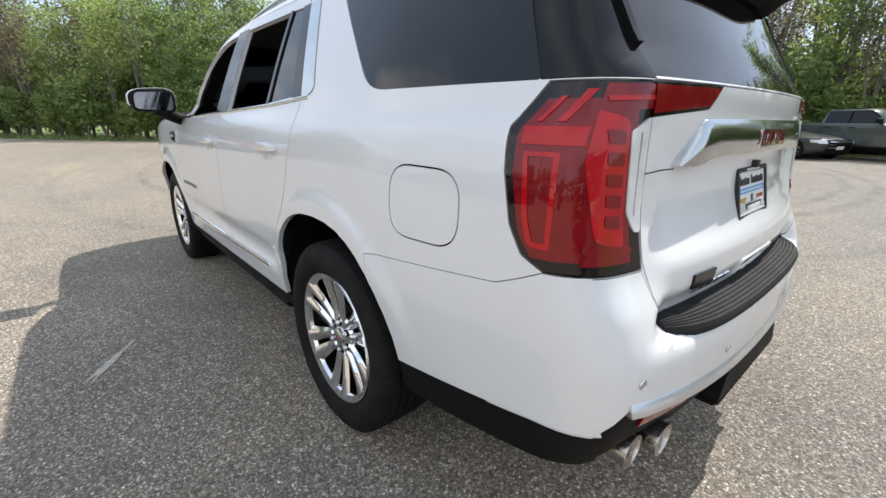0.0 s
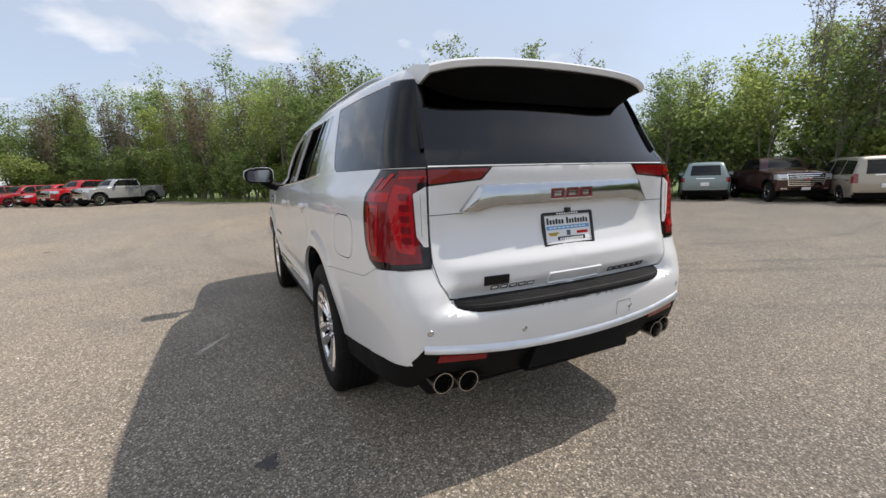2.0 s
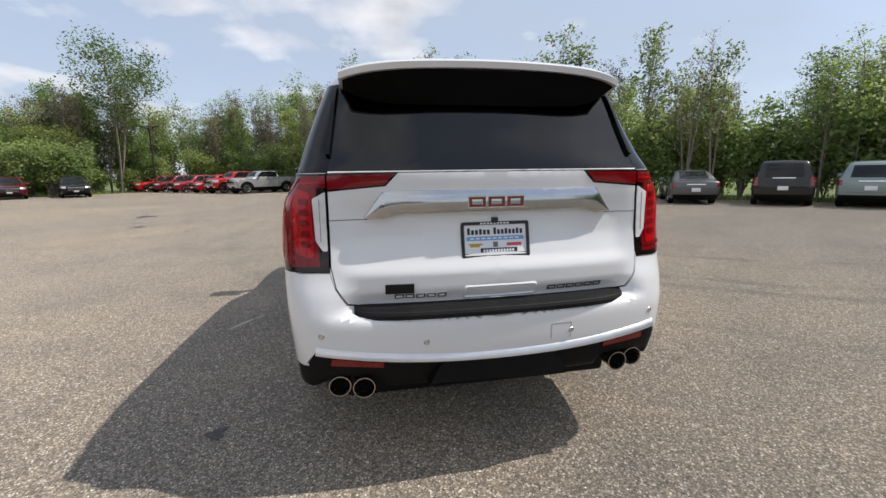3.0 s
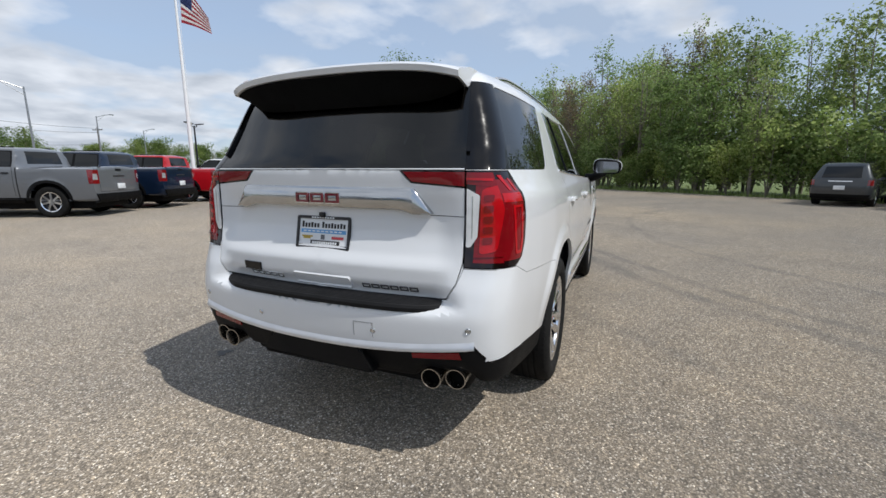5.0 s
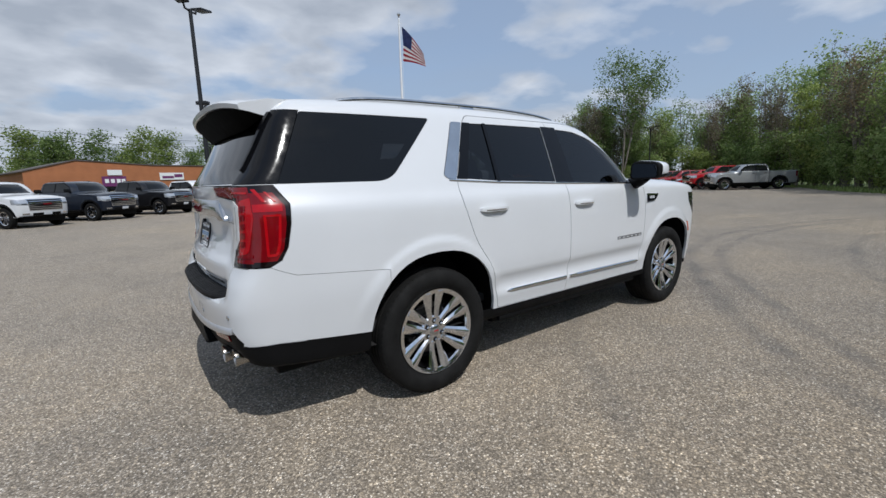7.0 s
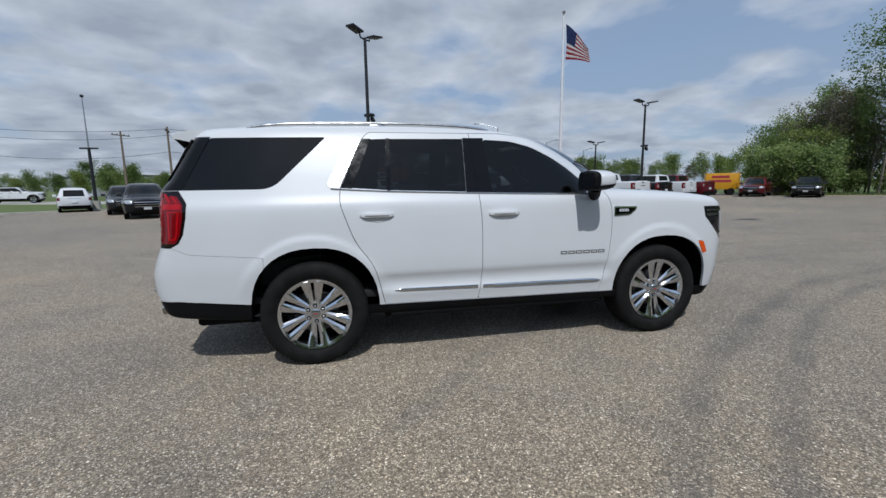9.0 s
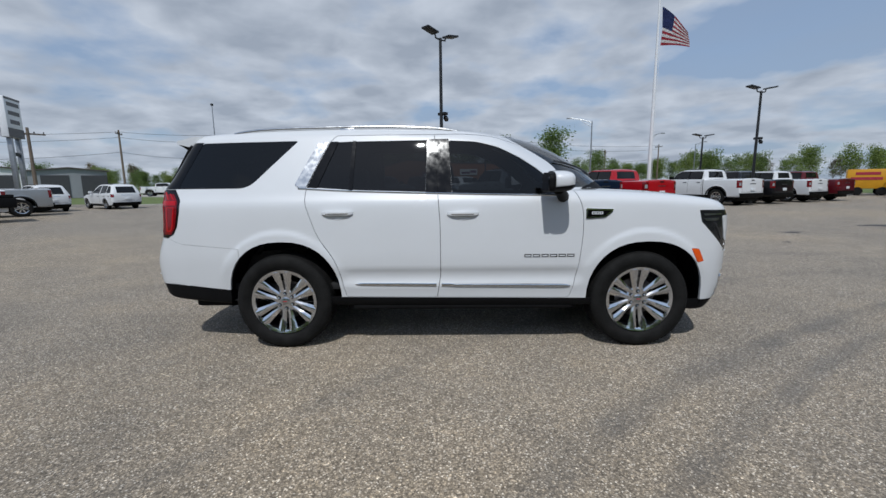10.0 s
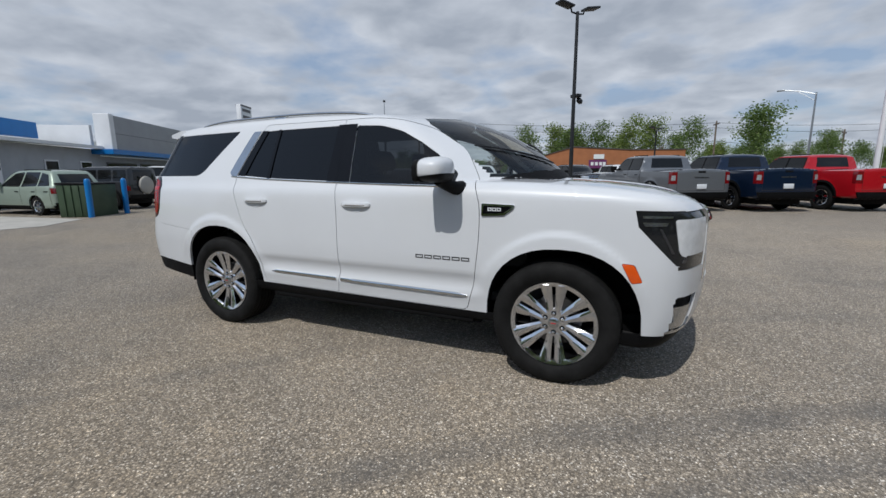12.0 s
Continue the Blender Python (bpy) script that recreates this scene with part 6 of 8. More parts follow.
flagpole()
M_FLAGRED = simple("flag_red_cloth", (0.36, 0.03, 0.05), 0.8, var=0.15, scale=4)
M_FLAGWHITE = simple("flag_white_cloth", (0.70, 0.68, 0.67), 0.8, var=0.08, scale=4)
M_FLAGBLUE = simple("flag_blue_cloth", (0.02, 0.035, 0.13), 0.8, var=0.15, scale=4)
flag = tagged(empty("flag", pose(12.05, 18.4, 0, 0, 0, -32)), "striped red, white and blue flag bent by wind", "flag")
for k in range(13):
    part("stripe", flag_cloth(0.42 if k < 7 else 0.0, 1.0, k / 13, (k + 1) / 13), M_FLAGRED if k % 2 == 0 else M_FLAGWHITE, flag)
part("canton", flag_cloth(0.0, 0.42, 0.0, 7 / 13), M_FLAGBLUE, flag, "dark blue star field")


def bollard(x, y):
    root = tagged(empty("bollard", pose(x, y, 0, 0, random.uniform(-2, 2), 0)), "steel bollard in a blue plastic sleeve", "bollard", "blue bollards")
    part("sleeve", bm_lathe([(0.0, 1.33), (0.06, 1.32), (0.085, 1.28), (0.09, 1.2), (0.09, 0.0)], 20), M_BLUE, root)


bollard(-13.62, 4.68)
bollard(-14.2, 6.15)
M_GREENBIN = simple("dark_green_painted_steel", (0.035, 0.06, 0.03), 0.55, var=0.2, scale=2)
bin_ = tagged(empty("dumpster", pose(-14.5, 5.1, 0, 0, 0, 25)), "dark green steel waste skip", "dumpster")
part("tub", bm_prism([(-0.95, 0.0), (0.95, 0.0), (1.0, 1.12), (-1.0, 1.12)], "y", -0.6, 0.6, 0.02), M_GREENBIN, bin_)
bin_.scale = (0.52, 1.15, 1.0)
part("lid", bm_prism([(-1.02, 1.125), (1.02, 1.125), (1.0, 1.17), (-1.0, 1.2)], "y", -0.62, 0.62, 0.01), M_CLAD, bin_)
for x in (-0.5, 0.0, 0.5):
    part("rib", bm_box((x - 0.03, -0.63, 0.05), (x + 0.03, -0.605, 1.1)), M_GREENBIN, bin_)


def stain(name, pts, mat, label):
    bm = bmesh.new()
    bm.faces.new([bm.verts.new((x, y, 0.004)) for x, y in pts])
    tagged(new(name, finish(bm, name, mat, smooth=False)), label, "stain", kind="structure")


M_STAIN = simple("oil_on_paving", (0.055, 0.05, 0.046), 0.6, var=0.4, scale=30, grain=0.4, grain_scale=100)
M_CHALK = simple("pale_scrape", (0.42, 0.39, 0.34), 0.9, var=0.25, scale=40, grain=0.4, grain_scale=100)


def blob(cx, cy, r, seed, stretch=1.0, turn=0.0):
    rng = np.random.default_rng(seed)
    ph = rng.uniform(0, 6.28, 4)
    out = []
    for a in np.linspace(0, 2 * math.pi, 29)[:-1]:
        k = r * (1 + 0.25 * math.sin(3 * a + ph[0]) + 0.18 * math.sin(5 * a + ph[1]) + 0.12 * math.sin(9 * a + ph[2]))
        x, y = k * math.cos(a) * stretch, k * math.sin(a)
        out.append((cx + x * math.cos(turn) - y * math.sin(turn), cy + x * math.sin(turn) + y * math.cos(turn)))
    return out


stain("oil_stain", blob(-0.63, 1.42, 0.045, 1, 1.3), M_STAIN, "small dark oil stain on the paving")
stain("scrape_mark", blob(1.25, 1.73, 0.022, 2, 9.0, -0.55), M_CHALK, "thin pale scrape on the paving")
stain("oil_stain", blob(10.6, 6.9, 0.16, 3, 1.6), M_STAIN, "small dark tar patch on the paving")
stain("oil_stain", blob(9.1, 5.1, 0.08, 4, 1.2), M_STAIN, "small dark tar spot on the paving")
stain("oil_stain", blob(14.3, 8.3, 0.3, 5, 1.5), M_STAIN, "dark tar patch on the paving")
# ---- parked vehicles ----
M_FARGLASS = simple("dark_vehicle_glass", (0.008, 0.009, 0.010), 0.05, var=0.2, scale=2, spec=0.4)
M_FARLAMP = simple("clear_headlamp", (0.55, 0.57, 0.60), 0.12, 0.5, var=0.2, scale=20, coat=1.0)
M_FARRED = simple("red_tail_lamp", (0.17, 0.005, 0.008), 0.15, var=0.2, scale=20, coat=1.0)
WIDE = ([0.2, 0.45, 0.7, 0.95, 1.12], [0.93, 0.98, 1.0, 0.985, 0.95])


def spec(length_back, front, wb, half, belt, h, roof, nose, tail, arch_r, wheel_r, low=0.3, tumble=0.16, sweep=0.28, sweep_from=1.0, soft=1.0):
    return dict(soft=soft, back=-length_back, front=front, wb=wb, half=half, belt=belt, h=h, roof=roof, nose=nose, tail=tail, arch=arch_r, wheel=wheel_r, low=low, tumble=tumble, sweep=sweep, sweep_from=sweep_from)


SPECS = {
    "pickup": spec(1.25, 4.68, 3.75, 1.01, 1.36, 1.92, ([-1.3, 0.66, 0.70, 0.80, 1.0, 2.0, 2.4, 2.7, 3.12, 3.3, 4.2, 4.55, 4.68, 4.8], [1.40, 1.40, 1.42, 1.84, 1.915, 1.92, 1.86, 1.72, 1.40, 1.37, 1.33, 1.28, 1.18, 1.05]),
                   ([0.25, 0.45, 0.7, 1.0, 1.2], [4.45, 4.6, 4.66, 4.68, 4.60]), ([0.25, 0.5, 0.75, 1.3, 1.45, 1.9], [-1.05, -1.23, -1.24, -1.22, -1.2, -1.1]), 0.52, 0.43, 0.45, 0.13, 0.20, 1.8, 0.5),
    "suv": spec(1.0, 3.72, 2.80, 0.93, 1.02, 1.68, ([-1.05, -0.7, -0.2, 0.5, 1.2, 1.6, 1.9, 2.4, 2.7, 3.3, 3.6, 3.8], [1.46, 1.60, 1.66, 1.68, 1.66, 1.58, 1.44, 1.12, 1.06, 1.0, 0.90, 0.78]),
                ([0.2, 0.4, 0.7, 0.9, 1.1], [3.5, 3.66, 3.72, 3.66, 3.5]), ([0.2, 0.45, 0.7, 0.95, 1.1, 1.4, 1.65], [-0.8, -0.98, -1.0, -0.98, -0.93, -0.75, -0.55]), 0.40, 0.35, 0.27, 0.17, 0.25, 1.0),
    "sedan": spec(1.05, 3.75, 2.80, 0.91, 0.92, 1.44, ([-1.1, -0.55, -0.2, 0.4, 0.9, 1.3, 1.6, 2.2, 2.5, 3.3, 3.65, 3.8], [0.98, 1.03, 1.20, 1.40, 1.44, 1.42, 1.34, 1.00, 0.94, 0.84, 0.76, 0.62]),
                  ([0.2, 0.4, 0.6, 0.8, 1.0], [3.55, 3.7, 3.75, 3.68, 3.5]), ([0.2, 0.45, 0.7, 0.95, 1.4], [-0.85, -1.03, -1.05, -1.0, -0.9]), 0.38, 0.335, 0.22, 0.20, 0.25, 0.8),
    "minivan": spec(0.98, 4.05, 3.05, 0.97, 1.03, 1.75, ([-1.0, -0.75, -0.2, 0.6, 1.6, 2.1, 2.5, 3.0, 3.3, 3.8, 4.1], [1.55, 1.70, 1.75, 1.76, 1.73, 1.60, 1.40, 1.10, 1.0, 0.88, 0.7]),
                    ([0.2, 0.4, 0.7, 0.9], [3.85, 4.0, 4.05, 3.9]), ([0.2, 0.45, 0.7, 1.0, 1.4, 1.7], [-0.8, -0.96, -0.98, -0.95, -0.86, -0.7]), 0.38, 0.34, 0.25, 0.13, 0.28, 1.2),
    "boxy": spec(0.85, 3.10, 2.50, 0.90, 1.14, 1.82, ([-0.9, -0.7, 0.0, 1.0, 1.5, 1.62, 1.85, 2.0, 2.8, 3.0, 3.15], [1.74, 1.80, 1.82, 1.82, 1.78, 1.68, 1.24, 1.17, 1.12, 1.06, 0.9]),
                 ([0.3, 0.5, 0.8, 1.1], [3.0, 3.08, 3.1, 3.05]), ([0.3, 0.5, 0.9, 1.3, 1.8], [-0.75, -0.84, -0.85, -0.83, -0.78]), 0.45, 0.40, 0.42, 0.06, 0.08, 1.2),
}
SIDE_GLASS = {
    "pickup": [[(0.88, 1.40), (0.92, 1.78), (1.60, 1.82), (1.62, 1.39)], [(1.70, 1.39), (1.68, 1.82), (2.18, 1.80), (2.50, 1.62), (2.78, 1.40)]],
    "suv": [[(-0.72, 1.08), (-0.50, 1.48), (-0.15, 1.55), (-0.12, 1.07)], [(-0.05, 1.07), (-0.06, 1.57), (0.72, 1.58), (0.76, 1.05)], [(0.85, 1.05), (0.80, 1.58), (1.30, 1.53), (1.98, 1.06)]],
    "sedan": [[(-0.25, 0.98), (0.15, 1.24), (0.70, 1.34), (0.74, 0.96)], [(0.82, 0.96), (0.78, 1.35), (1.20, 1.33), (1.85, 0.96)]],
    "minivan": [[(-0.72, 1.10), (-0.62, 1.56), (0.15, 1.61), (0.18, 1.08)], [(0.26, 1.08), (0.24, 1.62), (1.12, 1.62), (1.16, 1.07)], [(1.25, 1.07), (1.22, 1.61), (1.75, 1.56), (2.55, 1.09)]],
    "boxy": [[(-0.70, 1.20), (-0.68, 1.66), (-0.15, 1.67), (-0.15, 1.20)], [(-0.05, 1.20), (-0.05, 1.67), (0.55, 1.67), (0.55, 1.20)], [(0.65, 1.20), (0.65, 1.67), (1.28, 1.66), (1.46, 1.20)]],
}


def vehicle_field(s):
    def field(x, y, z):
        ay = np.abs(y)
        k = (s["half"]) / 1.0
        zz = z / s["belt"]
        w = k * curve(zz, *WIDE) - np.maximum(z - s["belt"], 0) * s["tumble"] / 0.4
        w = w - (0.10 if s["soft"] > 0.8 else 0.03) * np.clip((s["back"] + 0.45 - x) / 0.45, 0, 1) ** 2 - 0.17 * np.clip((x - s["front"] + 0.75) / 0.75, 0, 1) ** 2.2
        for cx in (0.0, s["wb"]):
            r = np.sqrt((x - cx) ** 2 + (z - s["wheel"]) ** 2)
            w = w + 0.018 * (1 - step(s["arch"] + 0.05, s["arch"] + 0.11, r))
        side = ay - w
        xs = x + s["sweep"] * (ay / 0.7) ** 2 * step(s["sweep_from"], s["sweep_from"] + 1.0, x) * (z > s["belt"] - 0.15)
        top = z - (curve(xs, *s["roof"]) - 0.03 * (ay / 0.7) ** 2)
        rear = curve(z, *s["tail"]) + (0.06 if s["soft"] > 0.8 else 0.025) * (ay / 0.8) ** 2.4 - x
        front = x - curve(z, *s["nose"]) + 0.14 * (ay / 0.8) ** 2.4
        k = s["soft"]
        f = smax(side, top, 0.06 * k)
        f = smax(f, rear, 0.08 * k)
        f = smax(f, front, 0.10 * k)
        return smax(f, s["low"] - z, 0.04)

    return field


def far_wheel(r):
    tyre_bm = bm_lathe([(r * 0.62, 0.09), (r * 0.70, 0.105), (r * 0.86, 0.108), (r * 0.96, 0.098), (r, 0.07), (r, -0.07), (r * 0.96, -0.1), (r * 0.62, -0.1)], 28, "y", closed=True)
    hub = bm_lathe([(0, 0.075), (r * 0.18, 0.08), (r * 0.2, 0.06), (r * 0.2, 0.03), (0, 0.03)], 20, "y")
    rim_bm = bm_lathe([(r * 0.58, 0.085), (r * 0.635, 0.095), (r * 0.635, 0.02), (r * 0.58, 0.03)], 28, "y", closed=True)
    spoke_bm = bm_box((-0.026, 0.045, r * 0.15), (0.026, 0.078, r * 0.6))
    back = bm_lathe([(0, 0.02), (r * 0.62, 0.02)], 20, "y")
    return tyre_bm, rim_bm, back, hub, spoke_bm


MASTERS = {}


def build_vehicle(kind, root):
    s = SPECS[kind]
    sh = Shell(vehicle_field(s), s["back"] + 0.75, s["front"] - 0.85, s["belt"] * 0.72, *((96, 56, 24) if kind == "pickup" else (50, 48, 18)))
    bm = sh.bm.copy()
    arches = [arch(cx, s["arch"], s["wheel"] + s["arch"], 0.1, 2.2, 12, s["wheel"]) for cx in (0.0, s["wb"])]
    for a in arches:
        cut(bm, a, SIDE)
        bm.normal_update()
        bmesh.ops.delete(bm, geom=[f for f in bm.faces if within(f, [(a, SIDE)])], context="FACES")
    flange(bm, 0.05)
    doubled(bm)
    part("body", bm, M_WHITE, root)

    def both(name, regions, off, mat, depth=0.012):
        b = skin(sh, regions, off, depth)
        part(name, mirrored(b), mat, root)
        part(name, b, mat, root)

    for g in SIDE_GLASS[kind]:
        both("side_window", [(rounded(g, 0.03, 2), SIDE)], 0.003, M_FARGLASS)
    bl, h = s["belt"], s["h"]
    zt = h - 0.10
    sel = [([(-0.1, zt), (0.52, zt - 0.02), (0.68, bl + 0.06), (-0.1, bl + 0.05)], FRONT)]
    part("windscreen", skin(sh, sel, 0.003, 0.01, both=True), M_FARGLASS, root)
    rb = {"pickup": (1.46, 1.80), "suv": (1.08, 1.50), "sedan": (1.06, 1.36), "minivan": (1.10, 1.60), "boxy": (1.22, 1.66)}[kind]
    part("rear_window", skin(sh, [([(-0.1, rb[0]), (0.60 * s["half"], rb[0]), (0.55 * s["half"], rb[1]), (-0.1, rb[1])], REAR)], 0.003, 0.01, both=True), M_FARGLASS, root)
    z1 = {"pickup": (0.93, 1.16), "suv": (0.72, 0.88), "sedan": (0.60, 0.73), "minivan": (0.72, 0.86), "boxy": (0.80, 1.0)}[kind]
    both("head_lamp", [([(0.60 * s["half"], z1[0]), (0.62 * s["half"], z1[1]), (2, z1[1]), (2, z1[0])], FRONT), ([(s["front"] - 0.42, z1[0] + 0.03), (s["front"] - 0.45, z1[1]), (9, z1[1]), (9, z1[0])], SIDE)], 0.003, M_FARLAMP)
    hw = s["half"]

    def nose(name, y1, z0, z2, off, mat, y0=-0.1, depth=0.012, flare=0.0):
        part(name, skin(sh, [([(y0, z0), (y1 - flare, z0), (y1, z2), (y0, z2)], FRONT)], off, depth, both=y0 < 0), mat, root)

    def noses(name, y0, y1, z0, z2, off, mat):
        both(name, [([(y0, z0), (y1, z0), (y1, z2), (y0, z2)], FRONT)], off, mat)

    if kind == "pickup":
        nose("grille_surround", 0.645 * hw, 0.70, 1.175, 0.004, M_CHROME, flare=0.05)
        nose("grille", 0.615 * hw, 0.735, 1.145, 0.010, M_CLAD, flare=0.05)
        for k in range(5):
            nose("grille_bar", 0.60 * hw, 0.775 + k * 0.072, 0.80 + k * 0.072, 0.018, M_CHROME, flare=0.03)
        nose("emblem", 0.15, 0.93, 0.995, 0.026, M_FARRED)
        nose("bumper_inlet", 0.50 * hw, 0.505, 0.615, 0.008, M_CLAD)
        nose("front_plate", 0.15, 0.53, 0.64, 0.02, M_PLATE)
        noses("fog_lamp", 0.60 * hw, 0.80 * hw, 0.555, 0.615, 0.010, M_CHROME)
        noses("lamp_line", 0.655 * hw, 0.80 * hw, 0.965, 1.000, 0.012, M_CLAD)
    else:
        nose("grille", 0.57 * hw, z1[0] - 0.20, z1[1] - 0.01, 0.004, M_CLAD, flare=0.07)
        for k in range(3):
            zz = z1[0] - 0.15 + k * 0.10
            nose("grille_bar", 0.52 * hw, zz, zz + 0.025, 0.012, M_CHROME, flare=0.02)
        nose("bumper_inlet", 0.62 * hw, s["low"] + 0.10, s["low"] + 0.20, 0.006, M_CLAD, flare=0.04)
        nose("front_plate", 0.15, s["low"] + 0.18, s["low"] + 0.29, 0.016, M_PLATE)
    zb = s["low"] + (0.05 if kind == "pickup" else 0.08)
    part("front_bumper", skin(sh, [([(-0.1, zb), (2, zb), (2, 0), (-0.1, 0)], FRONT)], 0.006, 0.012, both=True), M_CLAD, root)
    part("rear_bumper", skin(sh, [([(-0.1, s["low"] + 0.20), (2, s["low"] + 0.20), (2, 0), (-0.1, 0)], REAR)], 0.055 if kind == "pickup" else 0.012, 0.05, both=True), M_CLAD, root)
    both("sill", [([(0.4, s["low"] + 0.10), (s["wb"] - 0.4, s["low"] + 0.10), (s["wb"] - 0.4, 0), (0.4, 0)], SIDE)], 0.004, M_CLAD)
    t1 = {"pickup": (0.92, 1.30), "suv": (0.80, 1.00), "sedan": (0.70, 0.88), "minivan": (0.78, 1.12), "boxy": (0.80, 1.0)}[kind]
    both("tail_lamp", [([(0.80 * s["half"], t1[0]), (0.80 * s["half"], t1[1]), (2, t1[1]), (2, t1[0])], REAR), ([(-9, t1[0]), (-9, t1[1]), (s["back"] + 0.22, t1[1]), (s["back"] + 0.19, t1[0])], SIDE)], 0.004, M_FARRED)
    part("number_plate", bm_box((s["back"] - 0.03, -0.16, t1[0] - 0.16), (s["back"] - 0.005, 0.16, t1[0] - 0.01), 0.004), M_PLATE, root)
    for g in SIDE_GLASS[kind][-1:]:
        xm = max(p[0] for p in g) - 0.22
        for q in (1, -1):
            part("door_mirror", bm_prism(rounded([(xm, bl + 0.02), (xm + 0.16, bl + 0.04), (xm + 0.13, bl + 0.19), (xm + 0.01, bl + 0.19)], 0.03, 2), "y", q * (s["half"] - 0.02) - 0.11 + 0.10 * q, q * (s["half"] - 0.02) + 0.11 + 0.10 * q, 0.02), M_CLAD, root)
    for g in SIDE_GLASS[kind]:
        x = g[0][0] - 0.04
        both("door_seam", [([(x - 0.005, s["low"] + 0.15), (x + 0.005, s["low"] + 0.15), (x + 0.005, bl + 0.02), (x - 0.005, bl + 0.02)], SIDE)], 0.002, M_INK, 0.004)
        both("door_handle", [([(x + 0.08, bl - 0.16), (x + 0.26, bl - 0.16), (x + 0.26, bl - 0.13), (x + 0.08, bl - 0.13)], SIDE)], 0.02, M_CLAD, 0.02)
    if kind in ("pickup", "boxy"):
        for cx, a in zip((0.0, s["wb"]), arches):
            b = skin(sh, [(arch(cx, s["arch"] + 0.075, s["wheel"] + s["arch"] + 0.075, s["low"] + 0.02, 2.2, 12, s["wheel"]), SIDE)], 0.006, keep_open=True)
            holed(b, [[(a, SIDE)]], 0.0)
            flange(b, 0.02)
            part("arch_moulding", mirrored(b), M_CLAD, root)
            part("arch_moulding", b, M_CLAD, root)
    def tail(name, y0, y1, z0, z2, off, mat):
        part(name, skin(sh, [([(y0, z0), (y1, z0), (y1, z2), (y0, z2)], REAR)], off, 0.008, both=y0 < 0), mat, root)

    if kind == "pickup":
        for q in (1, -1):
            seam = skin(sh, [([(0.795 * hw, 0.70), (0.803 * hw, 0.70), (0.803 * hw, 1.37), (0.795 * hw, 1.37)], REAR)], 0.002, 0.004)
            part("tailgate_seam", seam if q > 0 else mirrored(seam), M_INK, root)
        tail("tailgate_seam", -0.1, 0.80 * hw, 0.695, 0.705, 0.002, M_INK)
        tail("tailgate_handle", -0.1, 0.12, 1.27, 1.325, 0.008, M_CLAD)
        tail("tailgate_badge", -0.1, 0.24, 1.10, 1.14, 0.006, M_BADGEDARK)
        both("lamp_bar", [([(0.86 * hw, 1.03), (2, 1.03), (2, 1.19), (0.86 * hw, 1.19)], REAR)], 0.010, M_FARLAMP)
        both("bed_rail", [([(-9, 1.355), (0.72, 1.355), (0.72, 1.385), (-9, 1.385)], SIDE)], 0.005, M_CLAD)
        both("window_frame", [([(0.84, 1.375), (0.88, 1.81), (2.19, 1.835), (2.53, 1.645), (2.84, 1.385)], SIDE)], 0.001, M_CLAD)
        both("running_board", [([(0.66, 0.36), (3.1, 0.36), (3.1, 0.52), (0.66, 0.52)], SIDE)], 0.06, M_CLAD, 0.06)
    elif kind in ("suv", "minivan", "sedan"):
        ztrunk = {"suv": 0.56, "minivan": 0.50, "sedan": 0.46}[kind]
        tail("tailgate_seam", -0.1, 0.72 * hw, ztrunk, ztrunk + 0.008, 0.002, M_INK)
        tail("trim_strip", -0.1, 0.34, t1[1] - 0.06, t1[1] - 0.03, 0.008, M_CHROME)
        tail("lower_bumper", -0.1, 0.80 * hw, s["low"] + 0.02, s["low"] + 0.14, 0.016, M_CLAD)
    if kind in ("suv", "minivan", "pickup"):
        for q in (1, -1):
            pts = [sh.top(x, 0.60 * hw, 0.02)[0] for x in ((-0.45, 0.0, 0.5, 1.0) if kind != "pickup" else (1.0, 1.3, 1.6, 1.9))]
            part("roof_rail", bm_tube([Vector((p.x, q * p.y, p.z)) for p in pts], 0.016, 6), M_CLAD, root)
    if kind == "pickup":
        both("bed_gap", [([(0.735, 0.55), (0.765, 0.55), (0.765, 1.36), (0.735, 1.36)], SIDE)], 0.003, M_INK, 0.01)
    tb, rbm, bk, hub, sp_bm = far_wheel(s["wheel"])
    w = part("wheel", rbm, M_RIM, root, at=pose(0, s["half"] - 0.125, s["wheel"]))
    part("tyre", tb, M_TYRE, w)
    part("rim_back", bk, M_RIMDARK, w)
    part("hub", hub, M_RIM, w)
    arm = finish(sp_bm, "spoke", M_RIM, smooth=False)
    for k in range(7):
        ob = new("spoke", arm)
        ob.parent, ob.matrix_basis = w, Matrix.Rotation(2 * math.pi * k / 7, 4, "Y")
    for x, y, rz in ((s["wb"], 1, 0), (0, -1, 180), (s["wb"], -1, 180)):
        copy_thing(w, pose(x, y * (s["half"] - 0.125), s["wheel"], 0, 0, rz))
    part("underbody", bm_box((s["back"] + 0.3, -s["half"] * 0.72, s["wheel"] * 0.55), (s["front"] - 0.3, s["half"] * 0.72, s["low"] + 0.2), 0.02), M_CLAD, root)


PAINTS = {}


def coat_of(col, metal):
    if (col, metal) not in PAINTS:
        PAINTS[(col, metal)] = paint("vehicle_lacquer", col, metal, spec=0.12)
    return PAINTS[(col, metal)]


